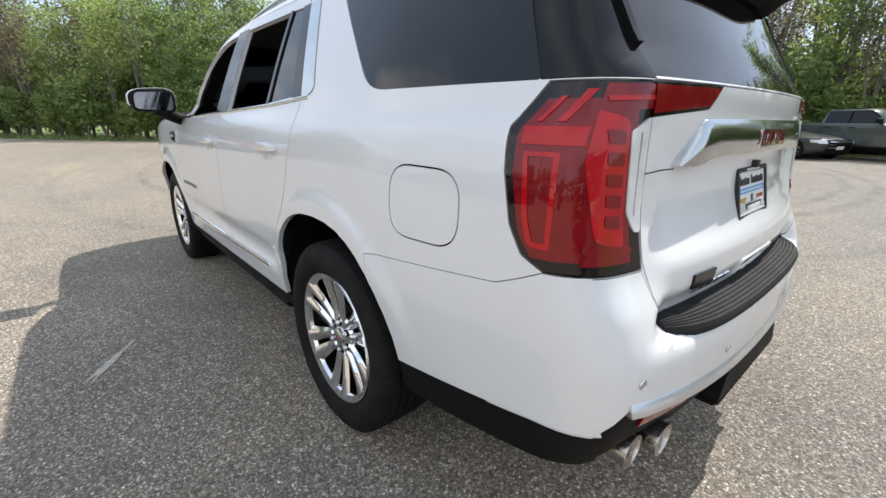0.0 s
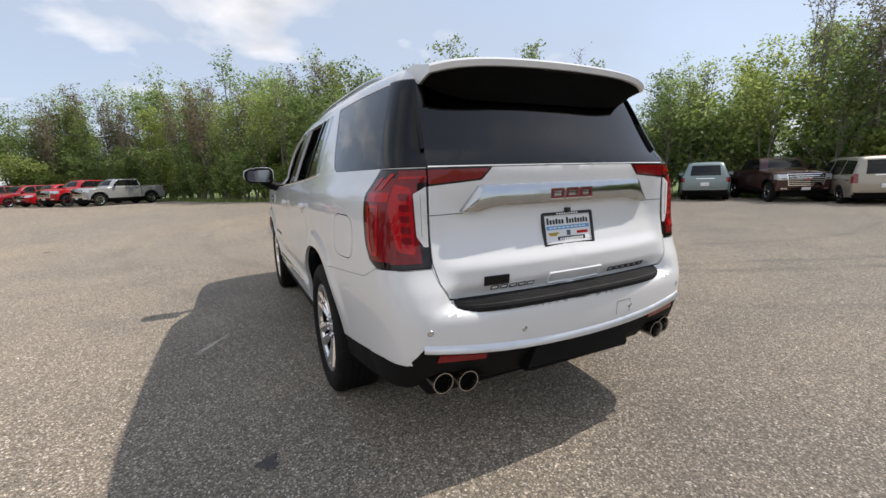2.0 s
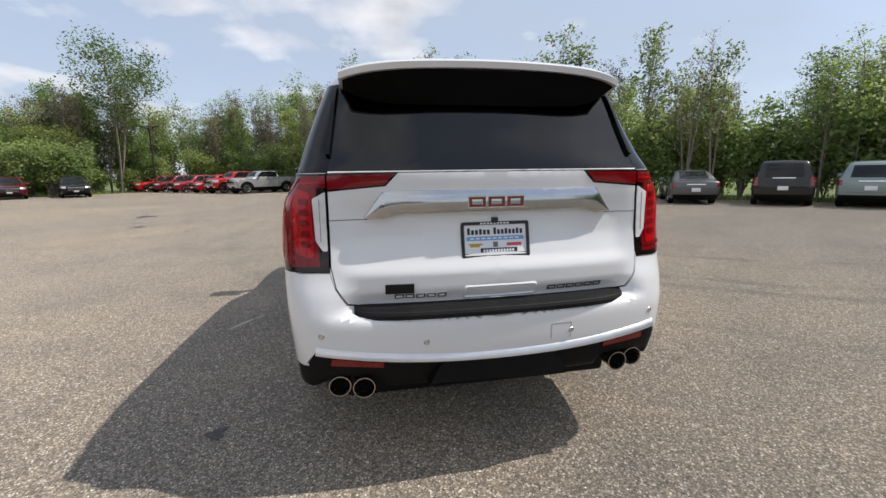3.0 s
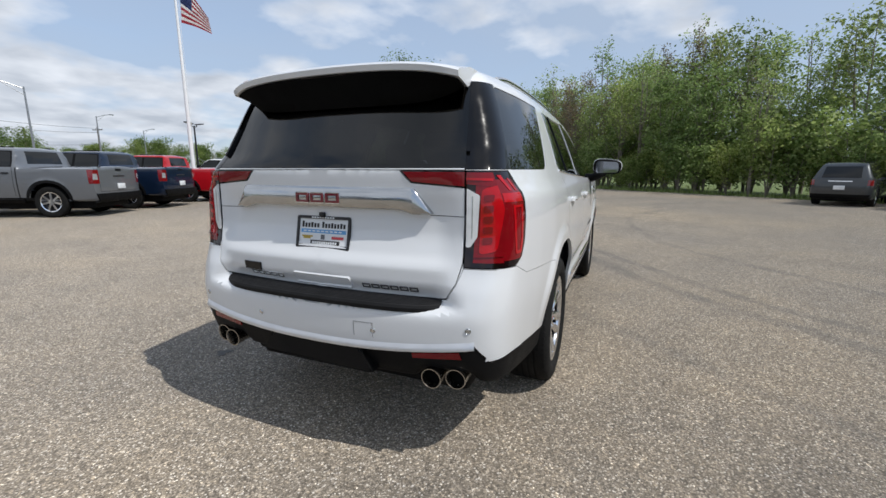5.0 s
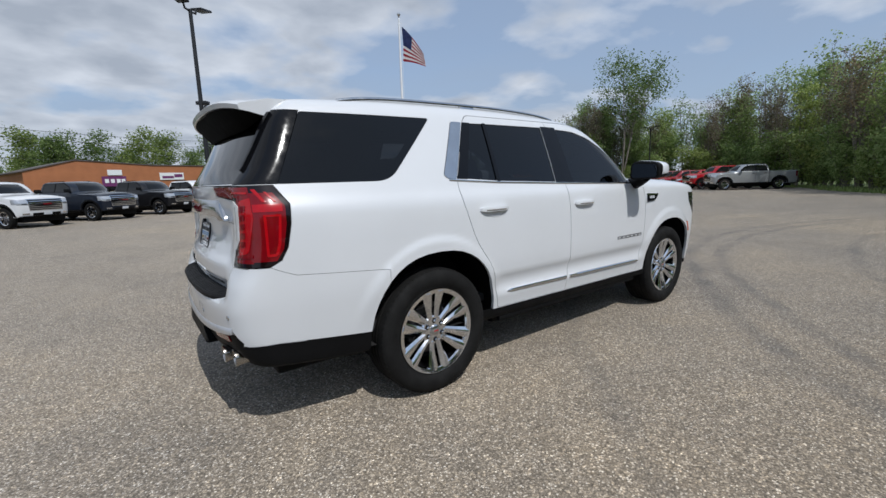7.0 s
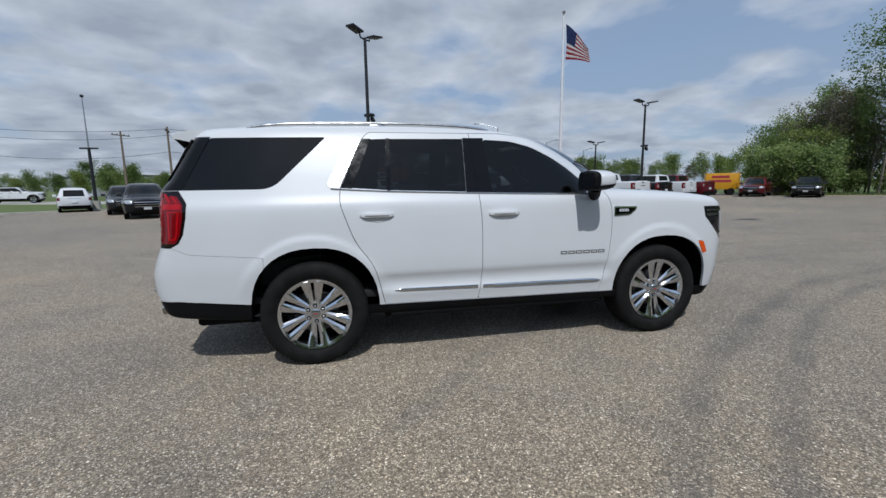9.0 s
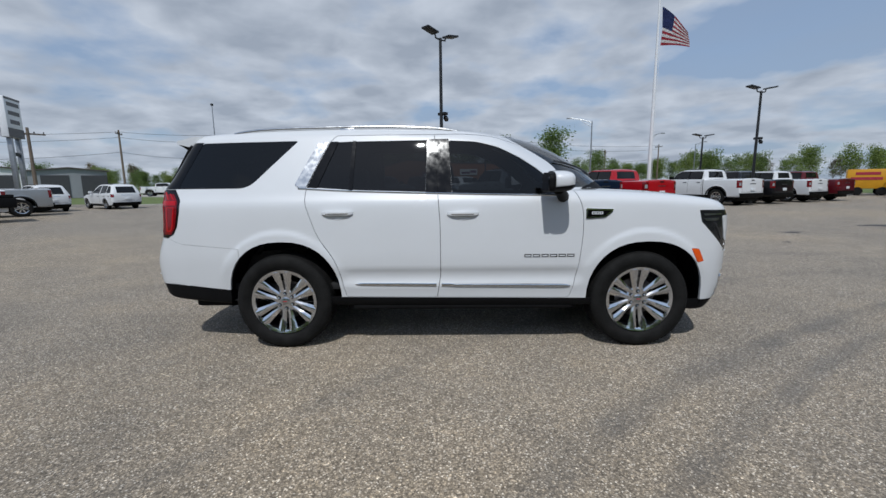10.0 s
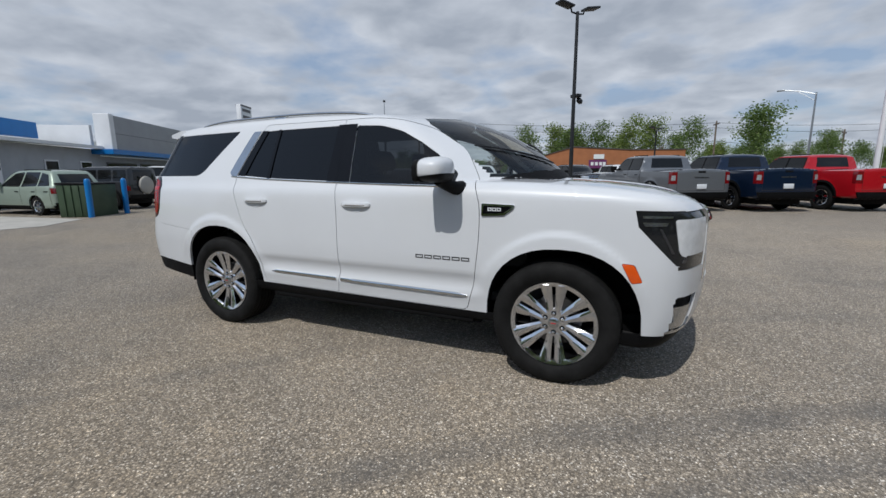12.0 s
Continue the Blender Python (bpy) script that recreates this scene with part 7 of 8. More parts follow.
def park(kind, name, col, x, y, heading, label, category, metal=0.0, scale=1.0, group="parked vehicles"):
    s = SPECS[kind]
    mid = (s["back"] + s["front"]) / 2
    m = pose(x, y, 0, 0, 0, heading) @ Matrix.Translation((-mid * scale, 0, 0))
    if kind not in MASTERS:
        root = empty(name, m)
        build_vehicle(kind, root)
        MASTERS[kind] = root
    else:
        root = copy_thing(MASTERS[kind], m)
        root.name = name
    root.scale = (scale,) * 3
    for o in root.children:
        if o.name.split(".")[0] in ("body", "door_mirror") and (o.name.split(".")[0] == "body" or kind in ("suv", "sedan")):
            o.material_slots[0].link = "OBJECT"
            o.material_slots[0].material = coat_of(col, metal)
    return tagged(root, label, category, group)


C_WHITE, C_BLACK, C_SILVER = (0.72, 0.73, 0.74), (0.008, 0.008, 0.010), (0.42, 0.43, 0.44)
C_RED, C_NAVY, C_MAROON = (0.40, 0.006, 0.012), (0.006, 0.016, 0.042), (0.10, 0.006, 0.012)
# row that stands with tails to the SUV
park("pickup", "pickup_truck", (0.19, 0.20, 0.215), 4.15, 16.0, 118, "grey crew-cab pickup beside the navy one", "pickup truck", 0.5, 1.06)
park("pickup", "pickup_truck", C_NAVY, 6.85, 16.85, 116, "navy crew-cab pickup between grey and red ones", "pickup truck", 0.3, 1.06)
park("pickup", "pickup_truck", C_RED, 9.8, 17.85, 116, "bright red crew-cab pickup by the flagpole", "pickup truck", 0.0, 1.04)
park("pickup", "pickup_truck", C_WHITE, 16.5, 21.5, 114, "white crew-cab pickup with dark arches", "pickup truck", scale=1.05)
park("pickup", "pickup_truck", C_BLACK, 19.2, 22.6, 114, "black crew-cab pickup in the truck row", "pickup truck")
park("pickup", "pickup_truck", C_WHITE, 22.3, 23.9, 114, "white crew-cab pickup beside a black one", "pickup truck")
park("pickup", "pickup_truck", C_MAROON, 25.1, 25.2, 114, "dark maroon pickup at the row's end", "pickup truck")
# row that faces the SUV
park("pickup", "pickup_truck", C_WHITE, -5.9, 23.0, -50, "white pickup facing out with chrome grille", "pickup truck")
park("pickup", "pickup_truck", (0.010, 0.014, 0.024), -3.3, 25.2, -50, "dark blue-black pickup facing out", "pickup truck")
park("pickup", "pickup_truck", C_BLACK, -0.4, 27.5, -52, "black pickup facing out with dark grille", "pickup truck")
park("pickup", "pickup_truck", C_WHITE, 2.4, 30.2, -52, "white pickup facing out, behind the lamp base", "pickup truck")
park("suv", "estate_suv", C_WHITE, 5.4, 32.2, -52, "white estate SUV facing out", "suv")
park("suv", "estate_suv", C_MAROON, 8.4, 33.4, -52, "dark red estate SUV facing out", "suv")
park("suv", "estate_suv", C_BLACK, -10.3, 20.6, -65, "black estate SUV near the grass verge", "suv", scale=1.04)
park("suv", "estate_suv", (0.02, 0.02, 0.022), -13.2, 24.9, -64, "dark estate SUV behind a black one", "suv")
park("sedan", "saloon_car", (0.01, 0.06, 0.30), -14.9, 29.0, -70, "bright blue saloon near the kerb", "car")
park("suv", "crossover", C_WHITE, -18.5, 29.6, 120, "white crossover seen from behind by the kerb", "suv", scale=0.96)
park("suv", "crossover", C_WHITE, -21.2, 23.6, 150, "white crossover beside another white one", "suv", scale=0.96)
park("suv", "crossover", C_WHITE, -23.4, 20.8, 150, "white crossover near the pylon sign", "suv", scale=0.96)
park("pickup", "pickup_truck", C_WHITE, -40.0, 57.0, 18, "white pickup out on the road", "pickup truck")
# by the showroom
park("pickup", "pickup_truck", C_SILVER, -21.6, 15.4, 232, "silver crew-cab pickup by the showroom", "pickup truck", 0.6)
flat = park("pickup", "flatbed_truck", C_WHITE, -19.35, 11.0, 232, "white crew-cab truck with a black flatbed body", "truck")
part("flatbed", bm_box((-1.45, -1.12, 0.62), (0.68, 1.12, 1.02), 0.02), M_CLAD, flat)
part("headboard", bm_box((0.58, -1.1, 1.02), (0.68, 1.1, 1.85), 0.02), M_CLAD, flat)
part("bed_box", bm_box((-1.40, -1.08, 1.02), (0.55, 1.08, 1.16), 0.02), M_CLAD, flat)
jeep = park("boxy", "off_roader", (0.03, 0.032, 0.035), -17.8, 7.4, 197, "dark boxy off-roader with a spare wheel behind", "suv")
sp = part("spare_wheel", bm_lathe([(0, -0.98), (0.30, -0.98), (0.36, -0.95), (0.38, -0.90), (0.36, -0.86), (0, -0.86)], 28, "x", at=(0, 0.0, 1.02)), M_CONC, jeep, "pale spare wheel cover")
park("suv", "crossover", (0.30, 0.36, 0.30), -17.8, 5.1, 187, "pale green crossover beside the skip", "suv", 0.2)
# along the wood
park("sedan", "saloon_car", (0.66, 0.64, 0.55), 17.3, -12.3, 118, "cream saloon at the wood's edge", "car")
park("sedan", "saloon_car", (0.10, 0.105, 0.115), 14.2, -14.2, -32, "dark grey saloon seen from behind", "car", 0.5)
park("minivan", "minivan", C_BLACK, 12.0, -16.9, -48, "black minivan with white plates", "van")
park("suv", "crossover", (0.20, 0.26, 0.27), 9.8, -18.6, -58, "grey-teal crossover seen from behind", "suv", 0.4)
park("pickup", "old_pickup", (0.045, 0.014, 0.014), 7.4, -19.4, 138, "old dark red pickup with chrome bumper", "pickup truck", 0, 0.92)
park("minivan", "minivan", (0.36, 0.33, 0.28), 4.8, -19.6, -50, "beige minivan seen from behind", "van", 0.5, 0.94)
park("sedan", "saloon_car", (0.03, 0.034, 0.036), 2.9, -20.3, 150, "dark green-grey saloon facing out", "car", 0.3)
park("pickup", "old_pickup", (0.07, 0.085, 0.08), 0.5, -20.8, 158, "grey-green pickup under the trees", "pickup truck", 0.3, 0.95)
park("suv", "crossover", (0.05, 0.055, 0.06), 19.8, -10.0, -30, "dark grey SUV half hidden at the wood's edge", "suv", 0.4)
park("pickup", "pickup_truck", C_SILVER, 37.3, 9.0, 134, "silver-grey crew-cab pickup at the row's end", "pickup truck", 0.5)
for i, (k, c, l) in enumerate((("pickup", C_RED, "red pickup beside the silver-grey one"), ("suv", C_RED, "red SUV in the far row"), ("suv", (0.25, 0.01, 0.02), "deep red SUV in the far row"), ("suv", (0.16, 0.006, 0.014), "wine red SUV in the far row"), ("suv", C_RED, "red SUV at the far row's end"))):
    park(k, "pickup_truck" if k == "pickup" else "estate_suv", c, 39.2 + i * 1.9, 11.5 + i * 2.5, 140, l, "pickup truck" if k == "pickup" else "suv")
park("suv", "estate_suv", C_MAROON, 34.8, 26.4, 213, "maroon SUV under the big bush", "suv")
park("suv", "estate_suv", C_BLACK, 36.0, 22.9, 213, "black SUV under the big bush", "suv")
M_YELLOW = simple("yellow_trailer_paint", (0.62, 0.30, 0.01), 0.45, var=0.08, scale=2)
tr = tagged(empty("box_trailer", pose(35.9, 31.1, 0, 0, 0, -40)), "yellow box trailer with dark bars of print", "trailer")
part("box", bm_box((-1.4, -1.0, 0.55), (1.4, 1.0, 2.1), 0.04), M_YELLOW, tr)
for z, w in ((1.65, 0.9), (1.25, 1.15)):
    part("print_bar", bm_box((-w, -1.02, z), (w * 0.6, -1.002, z + 0.22)), M_FLAGRED, tr, smooth=False)
for x in (-0.7, 0.7):
    for y in (-0.95, 0.95):
        part("wheel", bm_lathe([(0, 0.1), (0.3, 0.1), (0.34, 0.06), (0.34, -0.06), (0.3, -0.1), (0, -0.1)], 20, "y", at=(x, y, 0.34)), M_TYRE, tr)

# ---- woods, bushes, far trees ----
def leaf_mat(name, stops, trans=0.6):
    m, t, b = material(name)
    info = t.nodes.new("ShaderNodeObjectInfo").outputs["Random"]
    geo = t.nodes.new("ShaderNodeNewGeometry").outputs["Random Per Island"]
    c1 = ramp(t, geo, *stops)
    c2 = ramp(t, info, (0.0, (0.74, 0.80, 0.74)), (0.5, (1.0, 1.0, 1.0)), (1.0, (1.26, 1.14, 0.95)))
    col = mixcol(t, "MULTIPLY", 1.0, c1, c2)
    t.links.new(col, b.inputs["Base Color"])
    b.inputs["Roughness"].default_value = 0.55
    b.inputs["Specular IOR Level"].default_value = 0.3
    tr = node(t, "BsdfTranslucent")
    t.links.new(col, tr.inputs[0])
    mx = node(t, "MixShader")
    mx.inputs[0].default_value = trans
    t.links.new(b.outputs[0], mx.inputs[1])
    t.links.new(tr.outputs[0], mx.inputs[2])
    t.links.new(mx.outputs[0], t.nodes["Material Output"].inputs[0])
    return m


M_LEAF = leaf_mat("spring_leaves", ((0.0, (0.15, 0.23, 0.065)), (0.5, (0.275, 0.37, 0.125)), (1.0, (0.43, 0.52, 0.23))))
M_LEAFDARK = leaf_mat("deep_green_leaves", ((0.0, (0.10, 0.155, 0.045)), (0.5, (0.185, 0.26, 0.080)), (1.0, (0.31, 0.385, 0.145))))
M_LEAFGLOSS = leaf_mat("broad_poplar_leaves", ((0.0, (0.085, 0.135, 0.035)), (0.5, (0.19, 0.26, 0.075)), (1.0, (0.36, 0.42, 0.19))), 0.5)
M_LEAFRUST = leaf_mat("purple_buds", ((0.0, (0.11, 0.092, 0.066)), (0.5, (0.20, 0.172, 0.118)), (1.0, (0.32, 0.29, 0.19))))
M_BARK = simple("grey_bark", (0.20, 0.178, 0.15), 0.9, var=0.3, scale=3, grain=0.5, grain_scale=25)


def leaves_mesh(name, centres, spread, per, size, mat, rng, flat=0.7):
    """Sprays of leaves: each a bent diamond, gathered round the twig ends."""
    c = np.repeat(np.asarray(centres, float), per, axis=0)
    n = len(c)
    c = c + np.clip(rng.normal(0, 0.6, (n, 3)), -1.3, 1.3) * np.array([spread, spread, spread * flat])
    u = rng.normal(0, 1, (n, 3)) * np.array([1.0, 1.0, 0.7])
    u /= np.linalg.norm(u, axis=1, keepdims=True)
    w = np.cross(u, rng.normal(0, 1, (n, 3)))
    w /= np.linalg.norm(w, axis=1, keepdims=True)
    s = size * rng.uniform(0.55, 1.35, (n, 1))
    a, b = u * s, w * s * 0.6
    nrm = np.cross(u, w) * s * 0.22
    p = np.stack([c - a, c - b * 0.9 + nrm, c + a, c + b * 0.9 + nrm], 1).reshape(-1, 3)
    p[:, 2] = np.maximum(p[:, 2], 0.02)
    me = bpy.data.meshes.new(name)
    me.vertices.add(4 * n)
    me.vertices.foreach_set("co", p.ravel())
    me.loops.add(4 * n)
    me.loops.foreach_set("vertex_index", np.arange(4 * n, dtype=np.int32))
    me.polygons.add(n)
    me.polygons.foreach_set("loop_start", np.arange(0, 4 * n, 4, dtype=np.int32))
    me.update(calc_edges=True)
    me.materials.append(mat)
    return me


def grow(seed, h, stems, limbs, reach, low, mat, per, size, spread, twig=3, lean=0.12, fork=(0.7, 1.6), bare=0.0, dome=False):
    """One tree: bent stems, rising limbs, twigs, and sprays of leaves round the twig ends."""
    rng = np.random.default_rng(seed)
    bm = bmesh.new()
    tips = []
    for s in range(stems):
        az = rng.uniform(0, 2 * math.pi)
        ln = rng.uniform(0.35, 1.0) * lean * h * (1 if stems > 1 else 0.5)
        top = h * rng.uniform(0.78, 1.0)
        bend = rng.normal(0, 0.018 * h, 2)
        pts = []
        for k in range(8):
            f = k / 7
            wob = math.sin(f * 4.4 + seed) * f
            pts.append(Vector((math.cos(az) * ln * f ** 1.2 + bend[0] * wob, math.sin(az) * ln * f ** 1.2 + bend[1] * wob, top * f - 0.05)))
        r0 = (0.0072 * h + 0.015) * rng.uniform(0.65, 1.15)
        bm_tube(pts, [r0 * (1 - 0.86 * k / 7) for k in range(8)], 6, bm=bm, caps=False)
        for q in range(limbs):
            f = low + (0.97 - low) * (q + rng.uniform(0, 1)) / limbs
            i = min(int(f * 7), 6)
            base = pts[i].lerp(pts[i + 1], f * 7 - i)
            a = rng.uniform(0, 2 * math.pi)
            swell = 0.35 + 0.65 * math.sin(math.pi * min(1.0, 0.12 + 0.95 * (f - low) / (1 - low))) if dome else 1.12 - 0.72 * f
            ln2 = reach * swell * rng.uniform(0.55, 1.25)
            d = Vector((math.cos(a), math.sin(a), rng.uniform(*fork))).normalized()
            mid = base + d * ln2 * 0.5 - Vector((0, 0, 0.04 * ln2))
            end = base + d * ln2 + Vector((0, 0, 0.10 * ln2))
            rr = max(r0 * 0.42 * (1.12 - f), 0.014)
            bm_tube([base, mid, end], [rr, rr * 0.65, 0.009], 4, bm=bm, caps=False)
            for w in range(twig):
                g = rng.uniform(0.3, 1.0)
                p0 = base.lerp(end, g)
                a2 = rng.uniform(0, 2 * math.pi)
                p1 = p0 + Vector((math.cos(a2), math.sin(a2), rng.uniform(0.2, 1.3))).normalized() * ln2 * rng.uniform(0.25, 0.5)
                bm_tube([p0, p1], [0.013, 0.005], 3, bm=bm, caps=False)
                if rng.uniform() >= bare:
                    tips.append(tuple(p1))
            tips.append(tuple(end))
        tips.append(tuple(pts[-1]))
    trunk = finish(bm, "trunk", M_BARK)
    crown = leaves_mesh("crown", tips, spread, per, size, mat, rng)
    return trunk, crown


VARIANTS = [
    grow(11, 9.4, 3, 11, 2.7, 0.30, M_LEAF, 20, 0.105, 0.55, 3),
    grow(12, 10.0, 2, 14, 3.0, 0.34, M_LEAF, 21, 0.110, 0.58, 3),
    grow(13, 8.8, 3, 12, 2.7, 0.16, M_LEAFDARK, 16, 0.105, 0.58, 3),
    grow(14, 9.8, 4, 9, 2.4, 0.38, M_LEAF, 9, 0.10, 0.50, 3, bare=0.3),
    grow(15, 9.6, 5, 10, 2.0, 0.34, M_LEAFRUST, 7, 0.085, 0.34, 4, 0.10, (1.2, 2.4)),
    grow(16, 8.0, 4, 10, 2.8, 0.10, M_LEAFDARK, 16, 0.105, 0.58, 3),
    grow(17, 10.4, 3, 12, 2.6, 0.36, M_LEAF, 19, 0.110, 0.52, 3),
]
SHRUBS = [
    grow(31, 2.6, 5, 6, 1.0, 0.1, M_LEAF, 22, 0.090, 0.42, 2, 0.3),
    grow(32, 3.4, 6, 6, 1.2, 0.08, M_LEAF, 22, 0.095, 0.46, 2, 0.3),
    grow(33, 1.9, 5, 5, 0.9, 0.05, M_LEAFDARK, 24, 0.085, 0.40, 2, 0.35),
]
FAR = [
    grow(41, 9.0, 1, 13, 3.2, 0.20, M_LEAFDARK, 46, 0.15, 0.95, 3),
    grow(42, 8.0, 2, 9, 2.9, 0.16, M_LEAFDARK, 46, 0.15, 0.95, 3),
    grow(43, 7.0, 3, 8, 2.8, 0.10, M_LEAFDARK, 46, 0.15, 0.95, 3),
    grow(44, 8.5, 2, 10, 2.6, 0.2, M_LEAFRUST, 22, 0.16, 0.7, 3),
]
DOME = grow(81, 7.2, 6, 9, 2.7, 0.10, M_LEAFDARK, 20, 0.11, 0.75, 3, 0.32, (0.3, 1.2), dome=True)
BIG = grow(51, 14.2, 4, 17, 4.2, 0.48, M_LEAFDARK, 15, 0.14, 0.80, 4, 0.17, (0.3, 1.2), dome=True)
COTTON = [
    grow(61, 11.0, 3, 12, 2.7, 0.34, M_LEAFGLOSS, 10, 0.125, 0.50, 3, 0.12, (0.9, 1.9)),
    grow(62, 10.0, 2, 13, 2.4, 0.42, M_LEAFGLOSS, 9, 0.125, 0.46, 3, 0.14, (0.9, 2.0)),
]
BARE = grow(71, 11.0, 3, 14, 2.6, 0.30, M_LEAFRUST, 2, 0.075, 0.30, 5, 0.12, (1.0, 2.2))


def plant(mesh_pair, name, x, y, scale, label, category, group, rng, z=0.0):
    root = tagged(empty(name, pose(x, y, z - 0.03, rng.uniform(-3, 3), rng.uniform(-3, 3), rng.uniform(0, 360))), label, category, group)
    for nm, me in zip(("trunk" if category == "tree" else "stem", "crown"), mesh_pair):
        ob = new(nm, me)
        ob.parent = root
    root.scale = (scale * rng.uniform(0.9, 1.1), scale * rng.uniform(0.9, 1.1), scale)
    return root


trng = np.random.default_rng(7)
WOOD = [Vector(p) for p in [(-40, -30)] + EDGE + [(41.5, 32.5)]]


def along(poly, gap):
    out, carry = [], 0.0
    for a, b in zip(poly, poly[1:]):
        d = (b - a).length
        n = Vector(((b - a).y, -(b - a).x)) / d
        s = carry
        while s < d:
            out.append((a.lerp(b, s / d), n))
            s += gap
        carry = s - d
    return out


def wood_height(x):
    """How tall the wood stands along its edge: lower where it opens beside the cars."""
    return float(np.interp(x, [-40, 2, 8, 11, 16, 20, 27, 31, 34, 50], [1.22, 1.10, 0.98, 0.88, 0.70, 0.76, 0.94, 1.08, 1.12, 1.13]))


LABELS = ["leafy young tree in spring green", "slim tall tree with light green leaves", "dense dark green tree", "airy tree with thin spring leaves", "almost bare tree with purple-grey buds", "low branching dark green tree", "tall narrow dark green tree"]
for row, (gap, back, jit) in enumerate(((1.9, 2.2, 0.9), (2.2, 5.2, 1.3), (2.8, 8.8, 1.6))):
    for p, n in along(WOOD, gap):
        k = int(trng.integers(0, len(VARIANTS)))
        if row == 2 and 11 < p.x < 24:
            continue
        if trng.uniform() < (0.42 if p.x > 30 else 0.30 if p.x < 8 else 0.15):
            k = 4
        if k in (2, 5) and trng.uniform() < 0.55:
            k = 0 if k == 2 else 3
        q = p + n * (back + trng.normal(0, jit * 0.5))
        q = q + Vector((trng.normal(0, jit), trng.normal(0, jit))) * 0.6
        plant(VARIANTS[k], "tree", q.x, q.y, trng.uniform(0.80, 1.04) * (0.86 if row == 0 else 1.0) * wood_height(q.x), LABELS[k] + " at the lot's edge", "tree", "trees of the wood", trng)
for p, n in along(WOOD, 0.95):
    k = int(trng.integers(0, 3))
    q = p + n * (0.9 + abs(trng.normal(0, 1.1)))
    plant(SHRUBS[k], "bush", q.x, q.y, trng.uniform(0.75, 1.3), "tangled green bush at the foot of the wood", "bush", "bushes of the wood", trng)
for p, n in along(WOOD, 1.7):
    q = p + n * (3.6 + abs(trng.normal(0, 1.4)))
    plant(SHRUBS[int(trng.integers(0, 3))], "bush", q.x, q.y, trng.uniform(1.2, 1.8), "tall green bush between the trunks", "bush", "bushes of the wood", trng)
# tall trees that overtop the wood
for x, y, k, s in ((24.6, -13.6, 0, 0.98), (26.2, -12.6, 1, 0.92), (29.2, -8.3, 0, 0.92), (31.5, -6.2, 1, 0.98), (19.4, -15.2, 1, 0.86), (15.4, -16.6, 1, 0.70), (17.6, -16.8, 0, 0.66), (12.6, -20.8, 0, 0.60), (13.6, -20.4, 1, 0.64)):
    plant(COTTON[k], "tree", x, y, s, "tall poplar with broad glossy leaves", "tree", "trees of the wood", trng)
for x, y, s in ((8.4, -24.4, 0.95), (5.6, -24.8, 0.9), (16.2, -15.8, 0.72), (18.8, -15.6, 0.66), (2.0, -25.6, 0.95), (22.0, -14.6, 0.66)):
    plant(BARE, "tree", x, y, s, "almost leafless tree with thin grey twigs", "tree", "trees of the wood", trng)
for x, y, s in ((51, 17, 1.0), (53, 20.5, 1.0), (50.5, 22.5, 1.0), (55, 17, 1.05), (54.5, 24, 1.05), (57, 20, 1.05), (49.5, 25.5, 0.95), (52, 14.5, 1.0)):
    plant(VARIANTS[int(trng.integers(0, 7))], "tree", x, y, s, "leafy tree behind the far row of cars", "tree", "trees of the wood", trng)
# big tree and the dense thicket beside it
plant(BIG, "tree", 44.4, 23.6, 0.97, "large spreading tree that overtops the wood", "tree", "trees of the wood", trng)
for x, y, s in ((42.5, 31.0, 0.88), (46.0, 33.5, 0.95), (40.5, 27.5, 0.78), (44.5, 30.0, 0.95), (40.0, 29.0, 0.76), (44, 27, 0.86), (47.5, 31, 0.95), (38.5, 27.5, 0.52), (49, 35, 0.95)):
    plant(DOME, "tree", x, y, s, "rounded dense tree in the thicket", "tree", "thicket", trng)
for x, y in ((37.2, 27.0), (39.6, 30.6), (37.8, 25.4), (38.4, 24.0), (40.6, 31.6), (38.6, 28.6)):
    plant(SHRUBS[1], "bush", x, y, 1.25, "dense green bush of the thicket", "bush", "thicket", trng)
# low wooded rise seen between the stems
for i in range(46):
    az = radians(-112 + 150 * (i + trng.uniform(0, 1)) / 46)
    d = trng.uniform(85, 120)
    k = int(trng.choice(3))
    plant(FAR[k], "tree", d * math.cos(az), d * math.sin(az), trng.uniform(0.9, 1.3), "dim green tree far behind the wood", "tree", "far trees", trng)
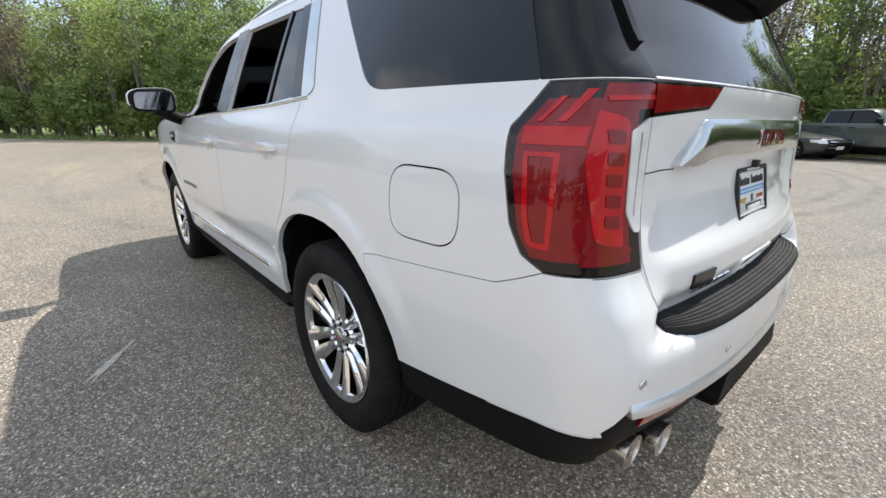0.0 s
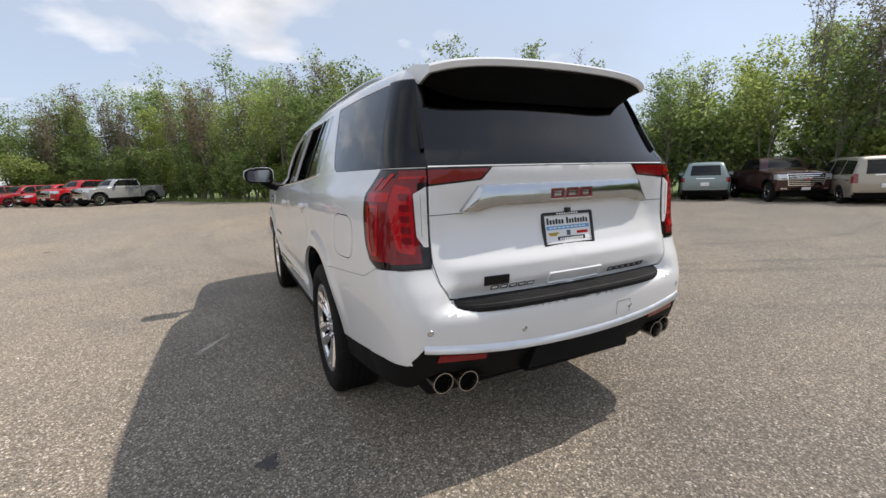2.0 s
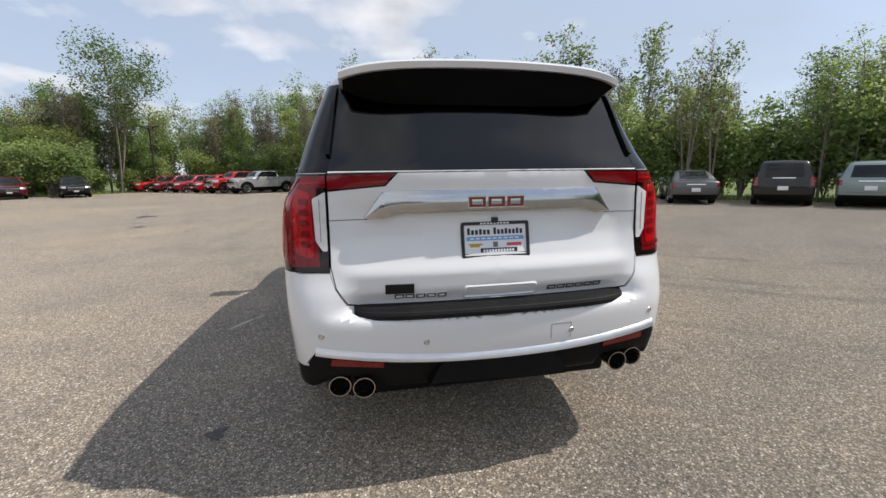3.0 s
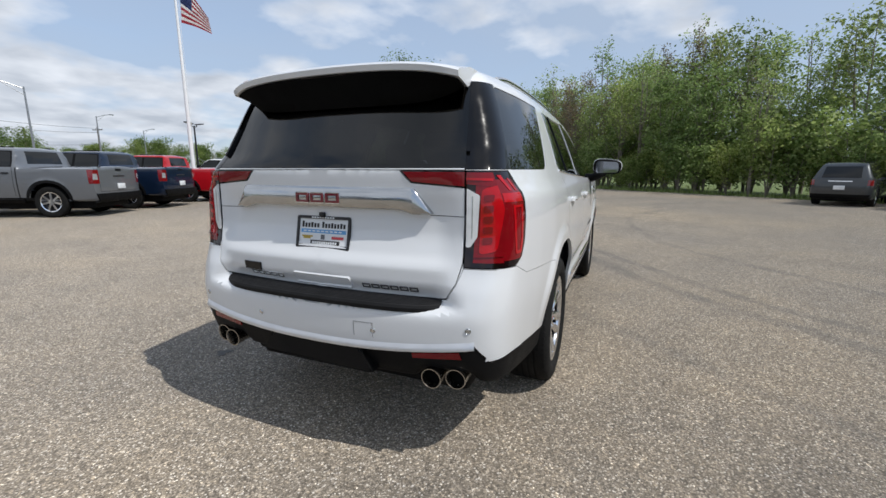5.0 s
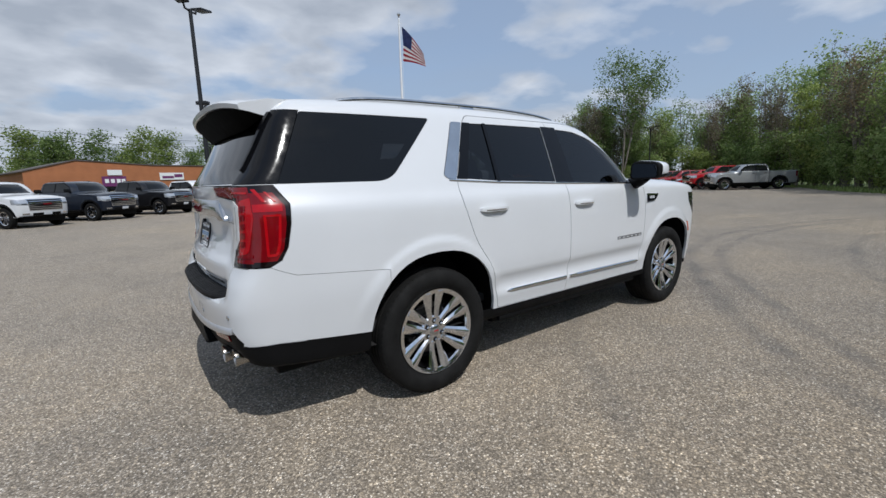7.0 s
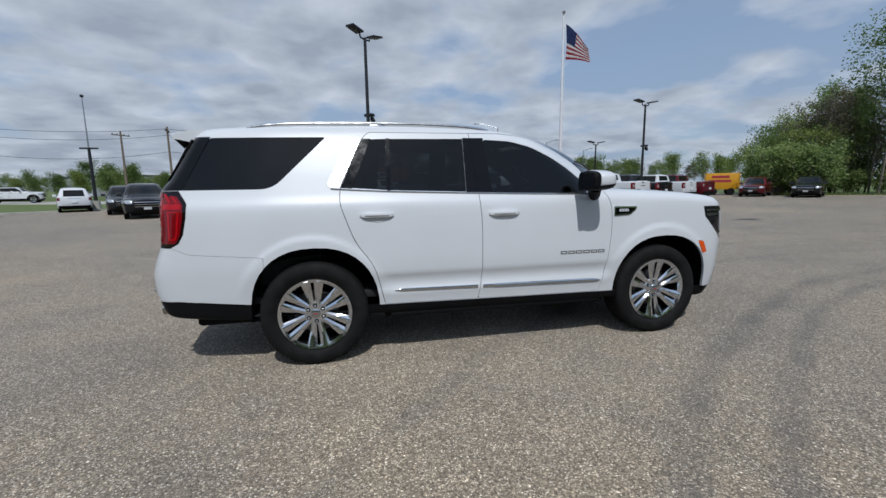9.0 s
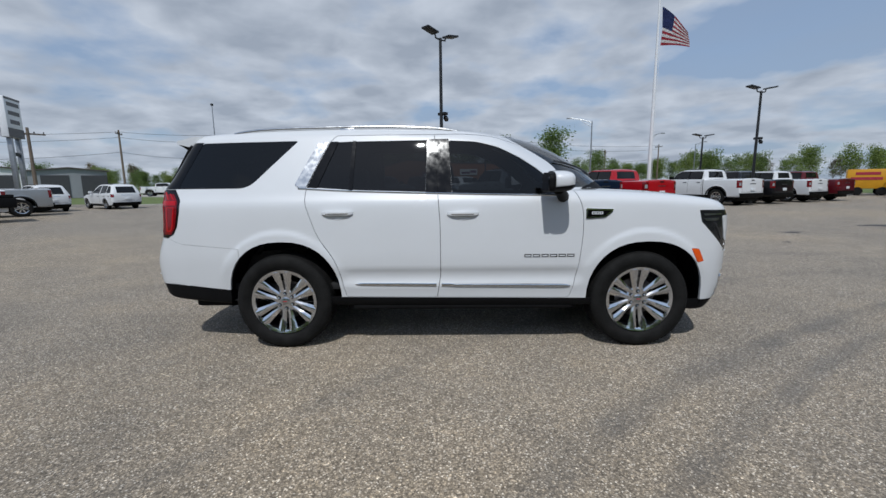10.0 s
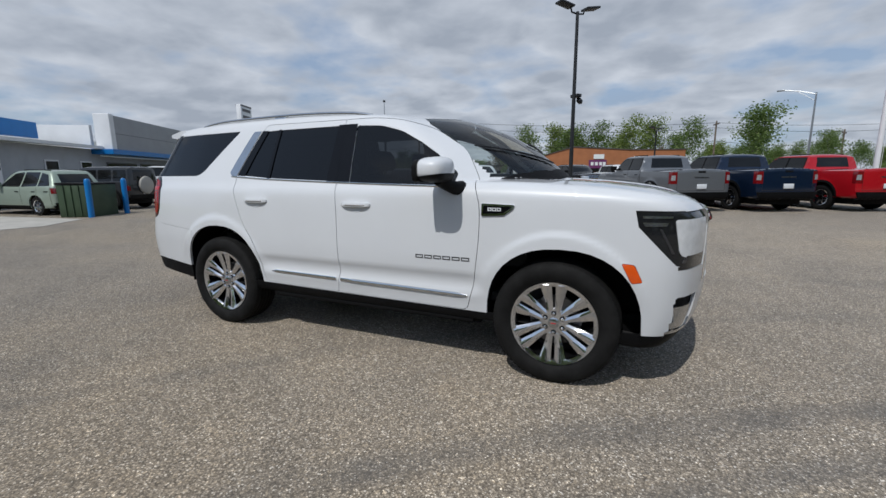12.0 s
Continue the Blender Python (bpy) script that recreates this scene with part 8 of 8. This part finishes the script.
# far belt round the open side
FARL = ["far dark green tree", "far light green tree", "far rounded green tree", "far bare tree with brown twigs"]
for i in range(138):
    az = radians(38 + 122 * (i + trng.uniform(0, 1)) / 138)
    d = trng.uniform(95, 150)
    k = int(trng.choice(4, p=[0.25, 0.20, 0.25, 0.30]))
    plant(FAR[k], "tree", d * math.cos(az), d * math.sin(az), trng.uniform(1.0, 1.45) * (0.50 if az > 1.75 else 0.78 if az > 1.35 else 0.68), FARL[k] + " on the horizon", "tree", "far trees", trng)
for x, y, k, s in ((12, 86, 0, 1.25), (-18, 88, 0, 1.3), (-9, 94, 2, 1.5), (2, 92, 0, 1.4), (-4, 96, 0, 1.35), (7, 98, 1, 1.4), (-13, 99, 1, 1.4), (20, 78, 1, 0.95), (24, 62, 0, 0.7), (17.5, 66, 1, 1.15), (-24, 62, 2, 0.5), (-31, 66, 2, 0.7), (-35, 70, 2, 0.6), (-21, 78, 3, 0.9), (-16, 70, 3, 0.8), (-41, 80, 2, 0.8), (-48, 88, 1, 0.8)):
    plant(FAR[k], "tree", x, y, s, FARL[k].replace("far", "distant") + " beyond the road", "tree", "distant trees", trng)


for i in range(22):
    az = radians(104 + 34 * (i + trng.uniform(0, 1)) / 22)
    d = trng.uniform(74, 90)
    plant(FAR[2 if i % 3 else 0], "bush", d * math.cos(az), d * math.sin(az), trng.uniform(0.35, 0.62), "round green bush on the lawn beyond the road", "bush", "lawn bushes", trng)


# grass tufts along the paving's edge
def tufts():
    rng = np.random.default_rng(3)
    n = 9000
    pts = along(WOOD, 0.05)
    idx = rng.integers(0, len(pts), n)
    base = np.array([(pts[i][0] + pts[i][1] * rng.uniform(-0.25, 1.7)).to_tuple() for i in idx])
    hgt = rng.uniform(0.10, 0.34, n)
    a = rng.uniform(0, 2 * math.pi, n)
    w = 0.02 + 0.02 * rng.uniform(0, 1, n)
    lean = rng.normal(0, 0.08, (n, 2))
    v = np.zeros((n, 3, 3))
    v[:, 0, :2] = base + np.stack([np.cos(a) * w, np.sin(a) * w], 1)
    v[:, 1, :2] = base - np.stack([np.cos(a) * w, np.sin(a) * w], 1)
    v[:, 2, :2] = base + lean
    v[:, 2, 2] = hgt
    v[:, :2, 2] = -0.03
    me = bpy.data.meshes.new("grass")
    me.from_pydata(v.reshape(-1, 3).tolist(), [], [(3 * i, 3 * i + 1, 3 * i + 2) for i in range(n)])
    me.materials.append(M_LEAF)
    tagged(new("grass", me), "rough grass blades along the paving's edge", "grass", kind="stuff")


tufts()
